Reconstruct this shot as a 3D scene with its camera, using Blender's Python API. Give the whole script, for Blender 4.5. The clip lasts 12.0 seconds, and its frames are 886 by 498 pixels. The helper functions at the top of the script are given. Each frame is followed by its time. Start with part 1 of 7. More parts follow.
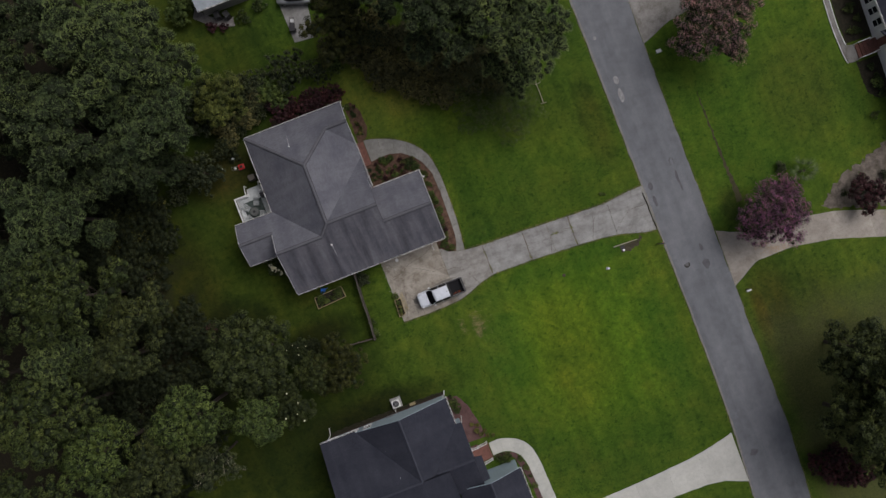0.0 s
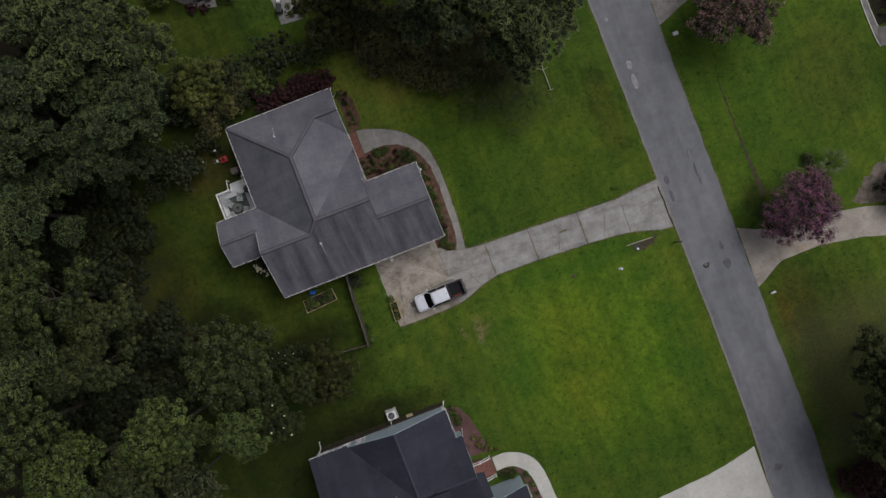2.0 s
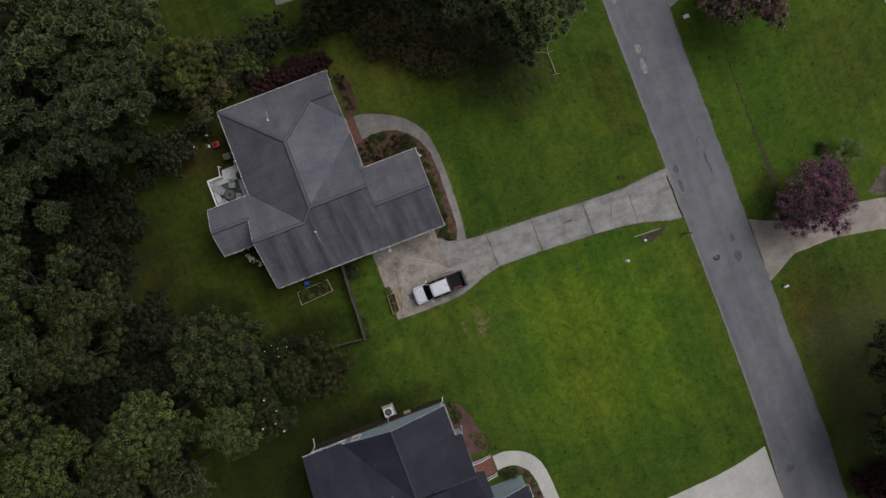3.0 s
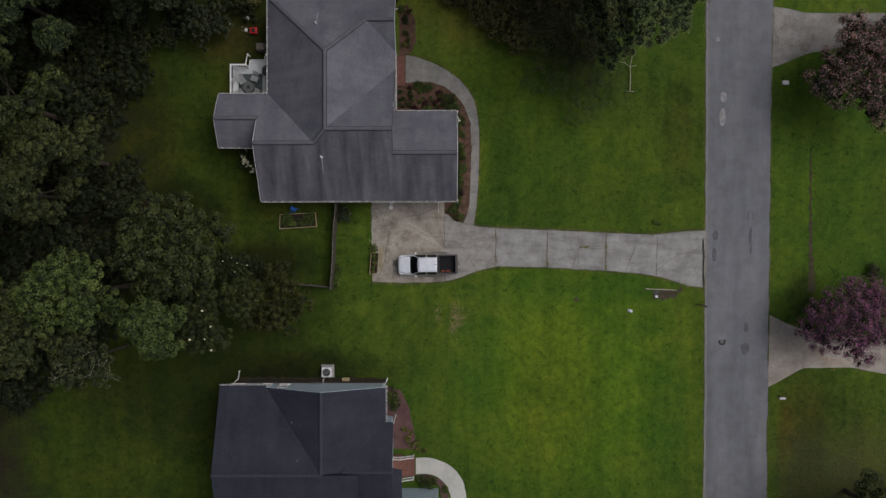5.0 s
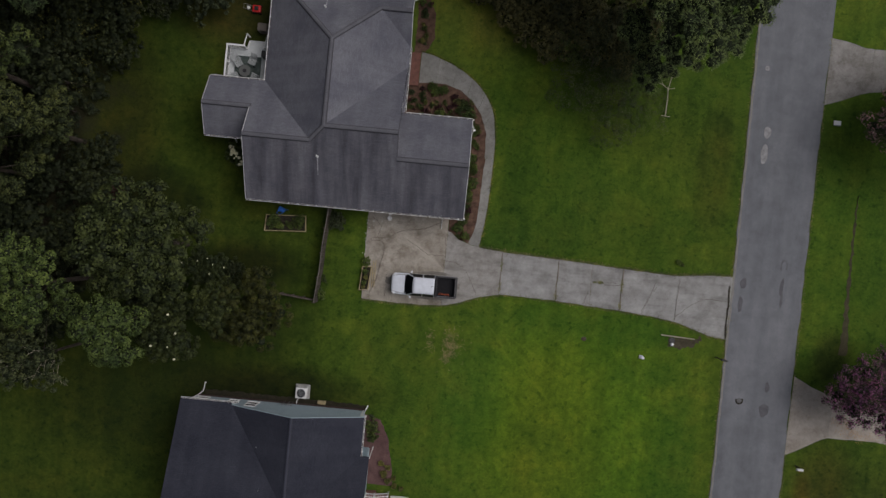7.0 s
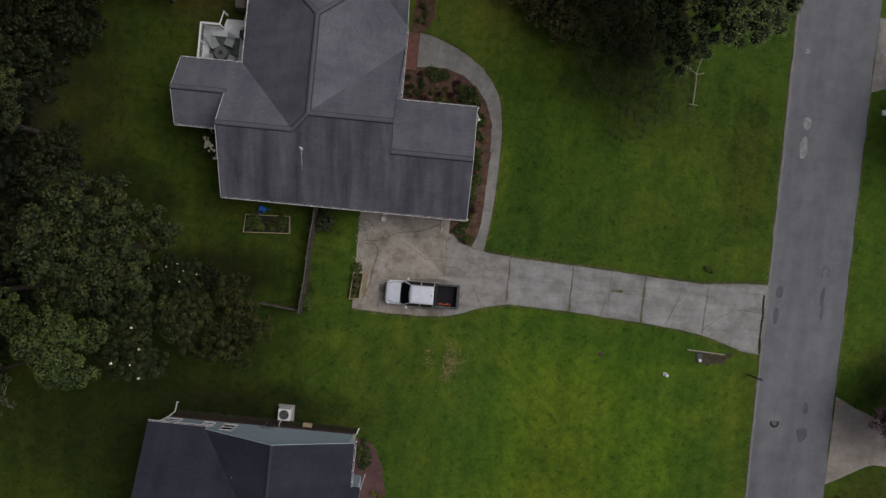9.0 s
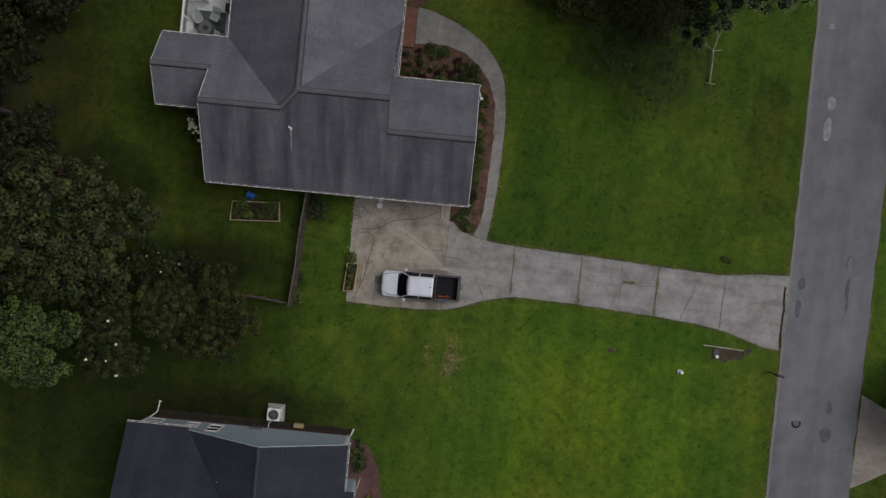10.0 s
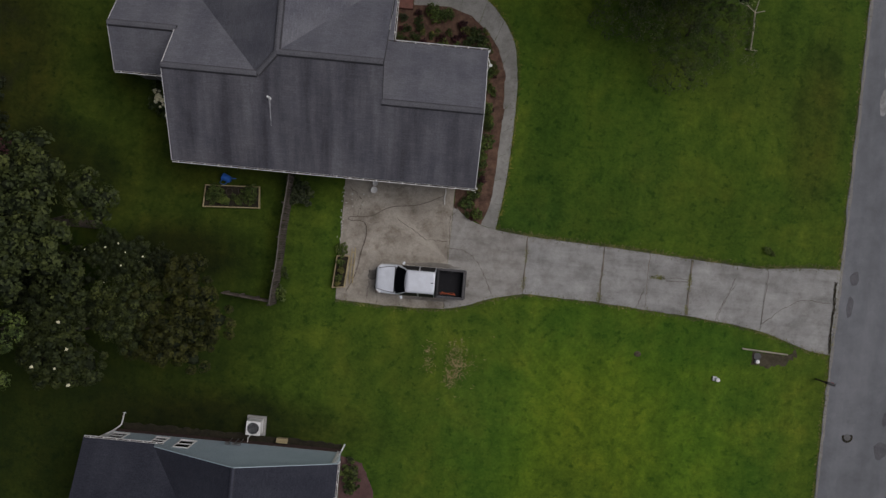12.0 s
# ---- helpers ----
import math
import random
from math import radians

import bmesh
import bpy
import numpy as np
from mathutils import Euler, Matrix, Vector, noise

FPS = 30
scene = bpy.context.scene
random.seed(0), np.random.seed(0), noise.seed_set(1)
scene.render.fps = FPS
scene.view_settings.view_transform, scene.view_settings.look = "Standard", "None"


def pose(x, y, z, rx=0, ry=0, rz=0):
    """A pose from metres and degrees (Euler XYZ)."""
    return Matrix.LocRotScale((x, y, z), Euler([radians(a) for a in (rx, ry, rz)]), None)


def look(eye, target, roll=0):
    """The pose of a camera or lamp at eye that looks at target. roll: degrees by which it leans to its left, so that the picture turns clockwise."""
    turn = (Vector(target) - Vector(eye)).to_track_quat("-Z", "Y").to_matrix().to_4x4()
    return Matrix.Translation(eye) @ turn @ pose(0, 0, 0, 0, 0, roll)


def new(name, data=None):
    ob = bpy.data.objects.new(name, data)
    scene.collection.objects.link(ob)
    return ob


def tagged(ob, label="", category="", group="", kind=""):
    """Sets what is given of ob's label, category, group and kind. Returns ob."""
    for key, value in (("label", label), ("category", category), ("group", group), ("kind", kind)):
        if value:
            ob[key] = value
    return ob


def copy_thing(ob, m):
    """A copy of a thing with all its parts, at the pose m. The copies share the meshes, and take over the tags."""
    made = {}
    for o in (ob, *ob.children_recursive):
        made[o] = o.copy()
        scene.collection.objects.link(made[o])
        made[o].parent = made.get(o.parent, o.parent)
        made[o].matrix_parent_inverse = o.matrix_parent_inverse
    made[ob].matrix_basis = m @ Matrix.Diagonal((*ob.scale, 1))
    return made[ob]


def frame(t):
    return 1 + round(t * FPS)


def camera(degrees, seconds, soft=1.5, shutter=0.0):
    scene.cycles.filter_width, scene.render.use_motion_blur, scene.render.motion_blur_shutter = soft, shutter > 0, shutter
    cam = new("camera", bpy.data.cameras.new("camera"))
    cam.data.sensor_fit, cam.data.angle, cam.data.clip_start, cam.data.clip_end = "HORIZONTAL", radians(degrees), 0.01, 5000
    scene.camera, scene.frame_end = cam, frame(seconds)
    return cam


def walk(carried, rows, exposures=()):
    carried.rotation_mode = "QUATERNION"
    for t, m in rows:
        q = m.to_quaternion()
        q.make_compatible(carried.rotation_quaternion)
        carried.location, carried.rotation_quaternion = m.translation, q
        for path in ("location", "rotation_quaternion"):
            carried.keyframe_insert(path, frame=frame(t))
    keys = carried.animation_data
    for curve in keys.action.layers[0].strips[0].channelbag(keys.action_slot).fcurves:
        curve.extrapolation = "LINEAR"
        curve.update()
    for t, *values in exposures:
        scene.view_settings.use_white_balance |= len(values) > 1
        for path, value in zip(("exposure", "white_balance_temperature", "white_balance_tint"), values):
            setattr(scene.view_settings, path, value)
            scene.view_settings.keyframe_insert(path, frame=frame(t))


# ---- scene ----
cam = camera(68.0, 12.0, soft=1.42)
PATH = [
    (0, 0.556, 3.120, 76.723, 0.012, 0.041, -21.176),
    (0.5, 0.711, 3.141, 75.271, 0.018, 0.038, -21.186),
    (1, 0.731, 3.119, 73.790, 0.008, 0.065, -21.192),
    (1.5, 0.746, 3.099, 72.326, 0.012, 0.094, -21.250),
    (2, 0.717, 2.970, 70.929, -0.005, 0.136, -21.243),
    (2.5, 0.630, 2.601, 69.570, -0.013, 0.184, -21.234),
    (3, 0.433, 2.003, 68.267, -0.016, 0.207, -20.894),
    (3.2, 0.327, 1.714, 67.809, -0.027, 0.206, -18.709),
    (4.8, 0.035, 0.089, 62.990, -0.051, 0.123, -0.992),
    (5, 0.040, 0.005, 62.347, -0.043, 0.118, -0.074),
    (5.5, 0.000, 0.000, 60.822, -0.016, 0.098, 1.042),
    (6, -0.065, 0.355, 59.332, -0.004, 0.061, 1.051),
    (6.2, -0.144, 0.600, 58.809, -0.009, 0.050, 1.287),
    (6.4, -0.157, 0.901, 58.156, -0.016, 0.049, 2.747),
    (6.5, -0.134, 1.053, 57.791, -0.018, 0.037, 3.916),
    (6.6, -0.217, 1.226, 57.542, -0.017, 0.030, 5.042),
    (6.8, -0.259, 1.506, 57.012, -0.023, 0.007, 5.463),
    (7, -0.222, 1.743, 56.377, -0.023, -0.009, 5.437),
    (7.2, -0.311, 1.952, 55.809, -0.017, -0.025, 5.552),
    (8.8, -0.398, 2.188, 50.988, 0.019, -0.089, 5.503),
    (9, -0.343, 2.018, 50.329, 0.029, -0.074, 5.517),
    (9.5, -0.299, 1.521, 48.795, 0.089, -0.073, 5.499),
    (10, -0.244, 1.144, 47.222, 0.126, -0.062, 5.487),
    (10.5, -0.247, 0.886, 45.667, 0.110, -0.068, 5.436),
    (11, -0.316, 0.749, 44.143, 0.074, -0.083, 5.430),
    (11.5, -0.370, 0.701, 42.576, 0.023, -0.071, 5.404),
    (12, -0.380, 0.628, 41.453, 0.006, -0.063, 5.443),
]
walk(cam, [(t, pose(x, y, z, rx, ry, rz)) for t, x, y, z, rx, ry, rz in PATH],
     [(0.0, -0.07, 6350, 14.8), (6.0, -0.245, 6350, 14.8), (12.0, -0.37, 6350, 14.8)])

# ---------- light: an overcast day, a veiled sun from the north-east ----------
world = bpy.data.worlds.new("overcast_sky")
scene.world = world
world.use_nodes = True
wn = world.node_tree.nodes
sky = wn.new("ShaderNodeTexSky")
sky.sky_type = "NISHITA"
sky.sun_disc = False
sky.sun_elevation = radians(54)
sky.sun_rotation = radians(70)
sky.air_density = 1.0
sky.dust_density = 4.0
sky.ozone_density = 1.0
veil = wn.new("ShaderNodeHueSaturation")
veil.inputs["Saturation"].default_value = 0.35
world.node_tree.links.new(sky.outputs[0], veil.inputs["Color"])
world.node_tree.links.new(veil.outputs[0], wn["Background"].inputs["Color"])
wn["Background"].inputs["Strength"].default_value = 0.068

sun_data = bpy.data.lights.new("sun", "SUN")
sun_data.energy = 1.7
sun_data.angle = radians(45)
sun_data.color = (1.0, 0.96, 0.9)
sun = new("sun", sun_data)
sun.matrix_world = look((55.2, 20.1, 80.9), (0, 0, 0))

# ---------- materials ----------
def nodes_of(name, rough=0.8, metal=0.0, spec=0.5):
    m = bpy.data.materials.new(name)
    m.use_nodes = True
    n = m.node_tree.nodes
    b = n["Principled BSDF"]
    b.inputs["Roughness"].default_value = rough
    b.inputs["Metallic"].default_value = metal
    b.inputs["Specular IOR Level"].default_value = spec
    return m, n, m.node_tree.links, b


def noise_tex(n, l, vec, scale, detail=4.0, rough=0.6):
    t = n.new("ShaderNodeTexNoise")
    t.inputs["Scale"].default_value = scale
    t.inputs["Detail"].default_value = detail
    t.inputs["Roughness"].default_value = rough
    l.new(vec, t.inputs["Vector"])
    return t.outputs["Fac"]


def ramp(n, l, fac, stops):
    r = n.new("ShaderNodeValToRGB")
    while len(r.color_ramp.elements) < len(stops):
        r.color_ramp.elements.new(0.5)
    for e, (p, c) in zip(r.color_ramp.elements, stops):
        e.position = p
        e.color = (*c, 1) if len(c) == 3 else c
    l.new(fac, r.inputs[0])
    return r.outputs[0]


def mix(n, l, fac, a, b, mode="MIX"):
    x = n.new("ShaderNodeMix")
    x.data_type = "RGBA"
    x.blend_type = mode
    for sock, v in ((x.inputs["Factor"], fac), (x.inputs["A"], a), (x.inputs["B"], b)):
        if isinstance(v, (int, float)):
            sock.default_value = v
        elif isinstance(v, tuple):
            sock.default_value = (*v, 1)
        else:
            l.new(v, sock)
    return x.outputs["Result"]


def bump(n, l, b, height, strength=0.4, dist=0.02):
    u = n.new("ShaderNodeBump")
    u.inputs["Strength"].default_value = strength
    u.inputs["Distance"].default_value = dist
    l.new(height, u.inputs["Height"])
    l.new(u.outputs[0], b.inputs["Normal"])


def world_pos(n):
    return n.new("ShaderNodeNewGeometry").outputs["Position"]


def mottled(name, dark, light, big=0.6, small=14.0, rough=0.85, bumps=0.35, metal=0.0, spec=0.4, dist=0.01, vary=0.0, grit=1.0):
    """A surface of one colour with stains at a large scale and grain at a small one."""
    m, n, l, b = nodes_of(name, rough, metal, spec)
    p = world_pos(n)
    a = noise_tex(n, l, p, big, 5)
    c = noise_tex(n, l, p, small, 3, 0.7)
    base = ramp(n, l, a, [(0.3, dark), (0.7, light)])
    grain = ramp(n, l, c, [(0.3, (1 - .28 * grit,) * 3), (0.7, (1 + .18 * grit,) * 3)])
    col = mix(n, l, 1.0, base, grain, "MULTIPLY")
    if vary:
        info = n.new("ShaderNodeObjectInfo")
        tone = ramp(n, l, info.outputs["Random"], [(0.0, (1 - vary,) * 3), (1.0, (1 + vary,) * 3)])
        col = mix(n, l, 1.0, col, tone, "MULTIPLY")
    l.new(col, b.inputs["Base Color"])
    if bumps:
        bump(n, l, b, c, bumps, dist)
    return m


def plain(name, col, rough=0.5, metal=0.0, spec=0.5):
    return mottled(name, tuple(c * 0.9 for c in col), tuple(min(1, c * 1.06) for c in col), 2.0, 40.0, rough, 0.0, metal, spec, grit=0.25)


def shingle_mat(name, base, dark, streak, grit=1.0):
    """Asphalt shingles: courses and tabs by the slope's own metres, with weather streaks that run down it."""
    m, n, l, b = nodes_of(name, 0.92, 0, 0.25)
    uv = n.new("ShaderNodeUVMap").outputs[0]
    br = n.new("ShaderNodeTexBrick")
    br.inputs["Color1"].default_value = (*base, 1)
    br.inputs["Color2"].default_value = (*[c * 0.86 for c in base], 1)
    br.inputs["Mortar"].default_value = (*[c * 0.82 for c in base], 1)
    br.inputs["Scale"].default_value = 1.0
    br.inputs["Brick Width"].default_value = 0.32
    br.inputs["Row Height"].default_value = 0.145
    br.inputs["Mortar Size"].default_value = 0.010
    br.inputs["Mortar Smooth"].default_value = 0.3
    l.new(uv, br.inputs["Vector"])
    mp = n.new("ShaderNodeMapping")
    mp.inputs["Scale"].default_value = (0.9, 0.10, 1)
    l.new(uv, mp.inputs[0])
    st = noise_tex(n, l, mp.outputs[0], 1.0, 4, 0.6)
    stc = ramp(n, l, st, [(0.36, streak), (0.66, (1.1, 1.1, 1.1))])
    gr = noise_tex(n, l, uv, 11, 5, 0.8)
    grc = ramp(n, l, gr, [(0.3, (1 - .26 * grit,) * 3), (0.72, (1 + .22 * grit,) * 3)])
    pa = noise_tex(n, l, uv, 0.35, 4, 0.6)
    pac = ramp(n, l, pa, [(0.35, (0.8, 0.8, 0.83)), (0.65, (1.1, 1.09, 1.07))])
    c = mix(n, l, 1.0, br.outputs["Color"], stc, "MULTIPLY")
    c = mix(n, l, 1.0, c, grc, "MULTIPLY")
    c = mix(n, l, 1.0, c, pac, "MULTIPLY")
    l.new(c, b.inputs["Base Color"])
    bump(n, l, b, mix(n, l, 0.5, br.outputs["Fac"], gr), 0.5, 0.01)
    return m


def leaf_mat(name, dark, light, tip=None, share=0.42):
    """Leaves: each one its own tint, each plant its own tone."""
    m, n, l, b = nodes_of(name, 0.65, 0, 0.25)
    geo = n.new("ShaderNodeNewGeometry")
    info = n.new("ShaderNodeObjectInfo")
    stops = [(0.0, dark), (0.75, light)]
    if tip:
        stops = [(0.0, dark), (share, light), (share + 0.04, tip), (1.0, tuple(c * 1.25 for c in tip))]
    c = ramp(n, l, geo.outputs["Random Per Island"], stops)
    tone = ramp(n, l, info.outputs["Random"], [(0.0, (0.80, 0.84, 0.86)), (1.0, (1.12, 1.10, 0.98))])
    c = mix(n, l, 1.0, c, tone, "MULTIPLY")
    big = ramp(n, l, noise_tex(n, l, geo.outputs["Position"], 0.5, 3), [(0.3, (0.62, 0.68, 0.7)), (0.7, (1.34, 1.26, 1.08))])
    c = mix(n, l, 1.0, c, big, "MULTIPLY")
    clump = ramp(n, l, noise_tex(n, l, geo.outputs["Position"], 1.7, 2), [(0.34, (0.62, 0.66, 0.68)), (0.64, (1.35, 1.28, 1.15))])
    c = mix(n, l, 1.0, c, clump, "MULTIPLY")
    l.new(c, b.inputs["Base Color"])
    tr = n.new("ShaderNodeBsdfTranslucent")
    l.new(c, tr.inputs["Color"])
    ms = n.new("ShaderNodeMixShader")
    ms.inputs[0].default_value = 0.22
    l.new(b.outputs[0], ms.inputs[1])
    l.new(tr.outputs[0], ms.inputs[2])
    l.new(ms.outputs[0], n["Material Output"].inputs["Surface"])
    return m


def lawn_mat():
    m, n, l, b = nodes_of("lawn", 0.95, 0, 0.15)
    p = world_pos(n)
    big = noise_tex(n, l, p, 0.06, 4, 0.55)
    mid = noise_tex(n, l, p, 0.42, 5, 0.65)
    clump = noise_tex(n, l, p, 1.6, 6, 0.75)
    fine = noise_tex(n, l, p, 5.0, 4, 0.75)
    tiny = noise_tex(n, l, p, 22.0, 3, 0.7)
    c = ramp(n, l, big, [(0.36, (0.043, 0.080, 0.009)), (0.5, (0.056, 0.099, 0.010)), (0.64, (0.073, 0.113, 0.012))])
    c = mix(n, l, 1.0, c, ramp(n, l, mid, [(0.3, (0.66, 0.77, 0.80)), (0.5, (1, 1, 1)), (0.70, (1.34, 1.12, 1.12))]), "MULTIPLY")
    c = mix(n, l, 1.0, c, ramp(n, l, clump, [(0.32, (0.66, 0.73, 0.74)), (0.5, (1, 1, 1)), (0.70, (1.34, 1.24, 1.2))]), "MULTIPLY")
    c = mix(n, l, 1.0, c, ramp(n, l, fine, [(0.28, (0.80, 0.84, 0.82)), (0.72, (1.18, 1.14, 1.18))]), "MULTIPLY")
    c = mix(n, l, 1.0, c, ramp(n, l, tiny, [(0.3, (0.86, 0.88, 0.87)), (0.7, (1.12, 1.1, 1.12))]), "MULTIPLY")
    tufts = noise_tex(n, l, p, 1.9, 4, 0.62)
    c = mix(n, l, 1.0, c, ramp(n, l, tufts, [(0.57, (1, 1, 1)), (0.67, (0.58, 0.70, 0.70))]), "MULTIPLY")
    flecks = noise_tex(n, l, p, 3.1, 5, 0.7)
    c = mix(n, l, 1.0, c, ramp(n, l, flecks, [(0.60, (1, 1, 1)), (0.72, (1.42, 1.28, 1.5))]), "MULTIPLY")
    mow = n.new("ShaderNodeMapping")
    mow.inputs["Scale"].default_value = (0.9, 0.05, 1)
    mow.inputs["Rotation"].default_value = (0, 0, radians(4))
    l.new(p, mow.inputs[0])
    c = mix(n, l, 1.0, c, ramp(n, l, noise_tex(n, l, mow.outputs[0], 1.0, 3, 0.5), [(0.35, (0.88, 0.9, 0.9)), (0.65, (1.12, 1.1, 1.08))]), "MULTIPLY")
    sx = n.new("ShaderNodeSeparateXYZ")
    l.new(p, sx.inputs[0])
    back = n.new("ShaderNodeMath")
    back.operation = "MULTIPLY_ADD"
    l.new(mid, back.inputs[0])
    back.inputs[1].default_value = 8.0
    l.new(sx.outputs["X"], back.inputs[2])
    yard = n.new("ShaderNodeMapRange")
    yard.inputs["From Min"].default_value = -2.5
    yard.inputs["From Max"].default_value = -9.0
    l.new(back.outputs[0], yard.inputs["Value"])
    def strip(sock, lo, hi):
        w = n.new("ShaderNodeMath")
        w.operation = "MULTIPLY_ADD"
        l.new(mid, w.inputs[0])
        w.inputs[1].default_value = 4.0
        l.new(sock, w.inputs[2])
        r = n.new("ShaderNodeMapRange")
        r.inputs["From Min"].default_value = lo
        r.inputs["From Max"].default_value = hi
        l.new(w.outputs[0], r.inputs["Value"])
        return r.outputs[0]

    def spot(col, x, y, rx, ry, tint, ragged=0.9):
        """A patch of ground tint with a frayed edge, for other turf and for painted shade."""
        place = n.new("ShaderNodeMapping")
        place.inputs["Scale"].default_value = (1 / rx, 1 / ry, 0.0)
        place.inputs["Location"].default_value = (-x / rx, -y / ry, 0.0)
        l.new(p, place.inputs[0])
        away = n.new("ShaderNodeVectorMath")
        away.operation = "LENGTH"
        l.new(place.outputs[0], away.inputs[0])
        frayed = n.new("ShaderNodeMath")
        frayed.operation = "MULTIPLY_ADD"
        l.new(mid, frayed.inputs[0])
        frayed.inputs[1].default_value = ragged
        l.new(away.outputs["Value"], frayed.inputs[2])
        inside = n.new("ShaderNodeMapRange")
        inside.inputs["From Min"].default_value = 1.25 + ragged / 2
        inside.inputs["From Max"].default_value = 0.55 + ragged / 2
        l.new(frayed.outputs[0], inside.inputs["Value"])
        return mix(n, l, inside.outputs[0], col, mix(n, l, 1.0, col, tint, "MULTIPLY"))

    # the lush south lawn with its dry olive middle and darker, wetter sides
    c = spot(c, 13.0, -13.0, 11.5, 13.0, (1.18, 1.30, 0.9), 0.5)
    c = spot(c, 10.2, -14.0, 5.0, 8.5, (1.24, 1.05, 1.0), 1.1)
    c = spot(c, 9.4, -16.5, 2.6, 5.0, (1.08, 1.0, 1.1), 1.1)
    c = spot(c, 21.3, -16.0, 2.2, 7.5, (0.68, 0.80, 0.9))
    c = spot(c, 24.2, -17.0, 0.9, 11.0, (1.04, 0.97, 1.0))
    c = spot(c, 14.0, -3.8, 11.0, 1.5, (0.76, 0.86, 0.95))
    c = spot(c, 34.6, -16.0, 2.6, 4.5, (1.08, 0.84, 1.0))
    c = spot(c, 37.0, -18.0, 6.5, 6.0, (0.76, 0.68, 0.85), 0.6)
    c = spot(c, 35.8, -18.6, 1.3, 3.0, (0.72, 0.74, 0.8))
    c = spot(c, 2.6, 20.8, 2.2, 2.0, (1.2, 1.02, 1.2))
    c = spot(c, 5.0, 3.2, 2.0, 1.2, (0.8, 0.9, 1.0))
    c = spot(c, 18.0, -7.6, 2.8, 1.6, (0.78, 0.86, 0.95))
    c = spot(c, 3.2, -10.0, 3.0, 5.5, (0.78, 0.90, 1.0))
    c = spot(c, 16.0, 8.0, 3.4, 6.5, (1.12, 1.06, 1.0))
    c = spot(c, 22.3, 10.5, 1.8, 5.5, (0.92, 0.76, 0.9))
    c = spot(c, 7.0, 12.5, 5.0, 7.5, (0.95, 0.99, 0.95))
    # ground under the pines: their deep shade is put into the tint
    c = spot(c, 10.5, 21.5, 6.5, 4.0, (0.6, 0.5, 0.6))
    # turf tint lightened so that this shaded stretch looks lit
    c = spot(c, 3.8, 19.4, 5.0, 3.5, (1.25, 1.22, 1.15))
    # shade by the thin trees, put into the tint
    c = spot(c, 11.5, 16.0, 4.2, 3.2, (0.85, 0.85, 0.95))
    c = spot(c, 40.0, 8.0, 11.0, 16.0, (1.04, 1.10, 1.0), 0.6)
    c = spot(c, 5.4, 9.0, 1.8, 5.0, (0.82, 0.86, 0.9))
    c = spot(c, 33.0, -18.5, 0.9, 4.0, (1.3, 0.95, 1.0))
    # west of the purple myrtle: its shade and worn soil, both in the tint
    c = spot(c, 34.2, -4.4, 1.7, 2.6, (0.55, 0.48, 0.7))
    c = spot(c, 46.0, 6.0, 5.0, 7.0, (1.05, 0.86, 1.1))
    # next three: shade among the back lawn trees, put into the tint
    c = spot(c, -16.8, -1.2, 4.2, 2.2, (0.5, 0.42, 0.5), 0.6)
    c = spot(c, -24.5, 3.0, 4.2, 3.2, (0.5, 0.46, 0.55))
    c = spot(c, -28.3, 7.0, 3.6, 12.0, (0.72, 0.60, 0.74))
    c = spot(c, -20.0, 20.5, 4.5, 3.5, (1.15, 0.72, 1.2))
    # south-west lawn: browner, with lens falloff darkened into the tint
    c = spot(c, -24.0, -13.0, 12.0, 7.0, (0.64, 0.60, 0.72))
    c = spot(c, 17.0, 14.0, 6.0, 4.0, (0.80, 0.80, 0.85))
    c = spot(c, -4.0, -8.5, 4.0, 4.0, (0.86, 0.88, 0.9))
    # dry, sandy turf north of the front walk, its tint lifted against the pines' shade
    dry = n.new("ShaderNodeVectorMath")
    dry.operation = "DISTANCE"
    l.new(p, dry.inputs[0])
    dry.inputs[1].default_value = (-0.6, 23.8, 1.0)
    dry_reach = n.new("ShaderNodeMath")
    dry_reach.operation = "MULTIPLY_ADD"
    l.new(mid, dry_reach.inputs[0])
    dry_reach.inputs[1].default_value = 6.0
    l.new(dry.outputs["Value"], dry_reach.inputs[2])
    sandy = n.new("ShaderNodeMapRange")
    sandy.inputs["From Min"].default_value = 12.0
    sandy.inputs["From Max"].default_value = 5.0
    l.new(dry_reach.outputs[0], sandy.inputs["Value"])
    c = mix(n, l, sandy.outputs[0], c, mix(n, l, 1.0, c, (2.25, 1.66, 2.4), "MULTIPLY"))
    # back yard browner and dimmer: tree shade and lens falloff put into the colour
    shaded_turf = mix(n, l, 1.0, c, (0.57, 0.52, 0.56), "MULTIPLY")
    c = mix(n, l, yard.outputs[0], c, shaded_turf)
    # darker turf along the foot of the blue house
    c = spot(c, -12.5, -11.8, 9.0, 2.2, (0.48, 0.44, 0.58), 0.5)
    # leaf litter under the woods to the west: near-black brown with the wood's shade put in, uneven edge
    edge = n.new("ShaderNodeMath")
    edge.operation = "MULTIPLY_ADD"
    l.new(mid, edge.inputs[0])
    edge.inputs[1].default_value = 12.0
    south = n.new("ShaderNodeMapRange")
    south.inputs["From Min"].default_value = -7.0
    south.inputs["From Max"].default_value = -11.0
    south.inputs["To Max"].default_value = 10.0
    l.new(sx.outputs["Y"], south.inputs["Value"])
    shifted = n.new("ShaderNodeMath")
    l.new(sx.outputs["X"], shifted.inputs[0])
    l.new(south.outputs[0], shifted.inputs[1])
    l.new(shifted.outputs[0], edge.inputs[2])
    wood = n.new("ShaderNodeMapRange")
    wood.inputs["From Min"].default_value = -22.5
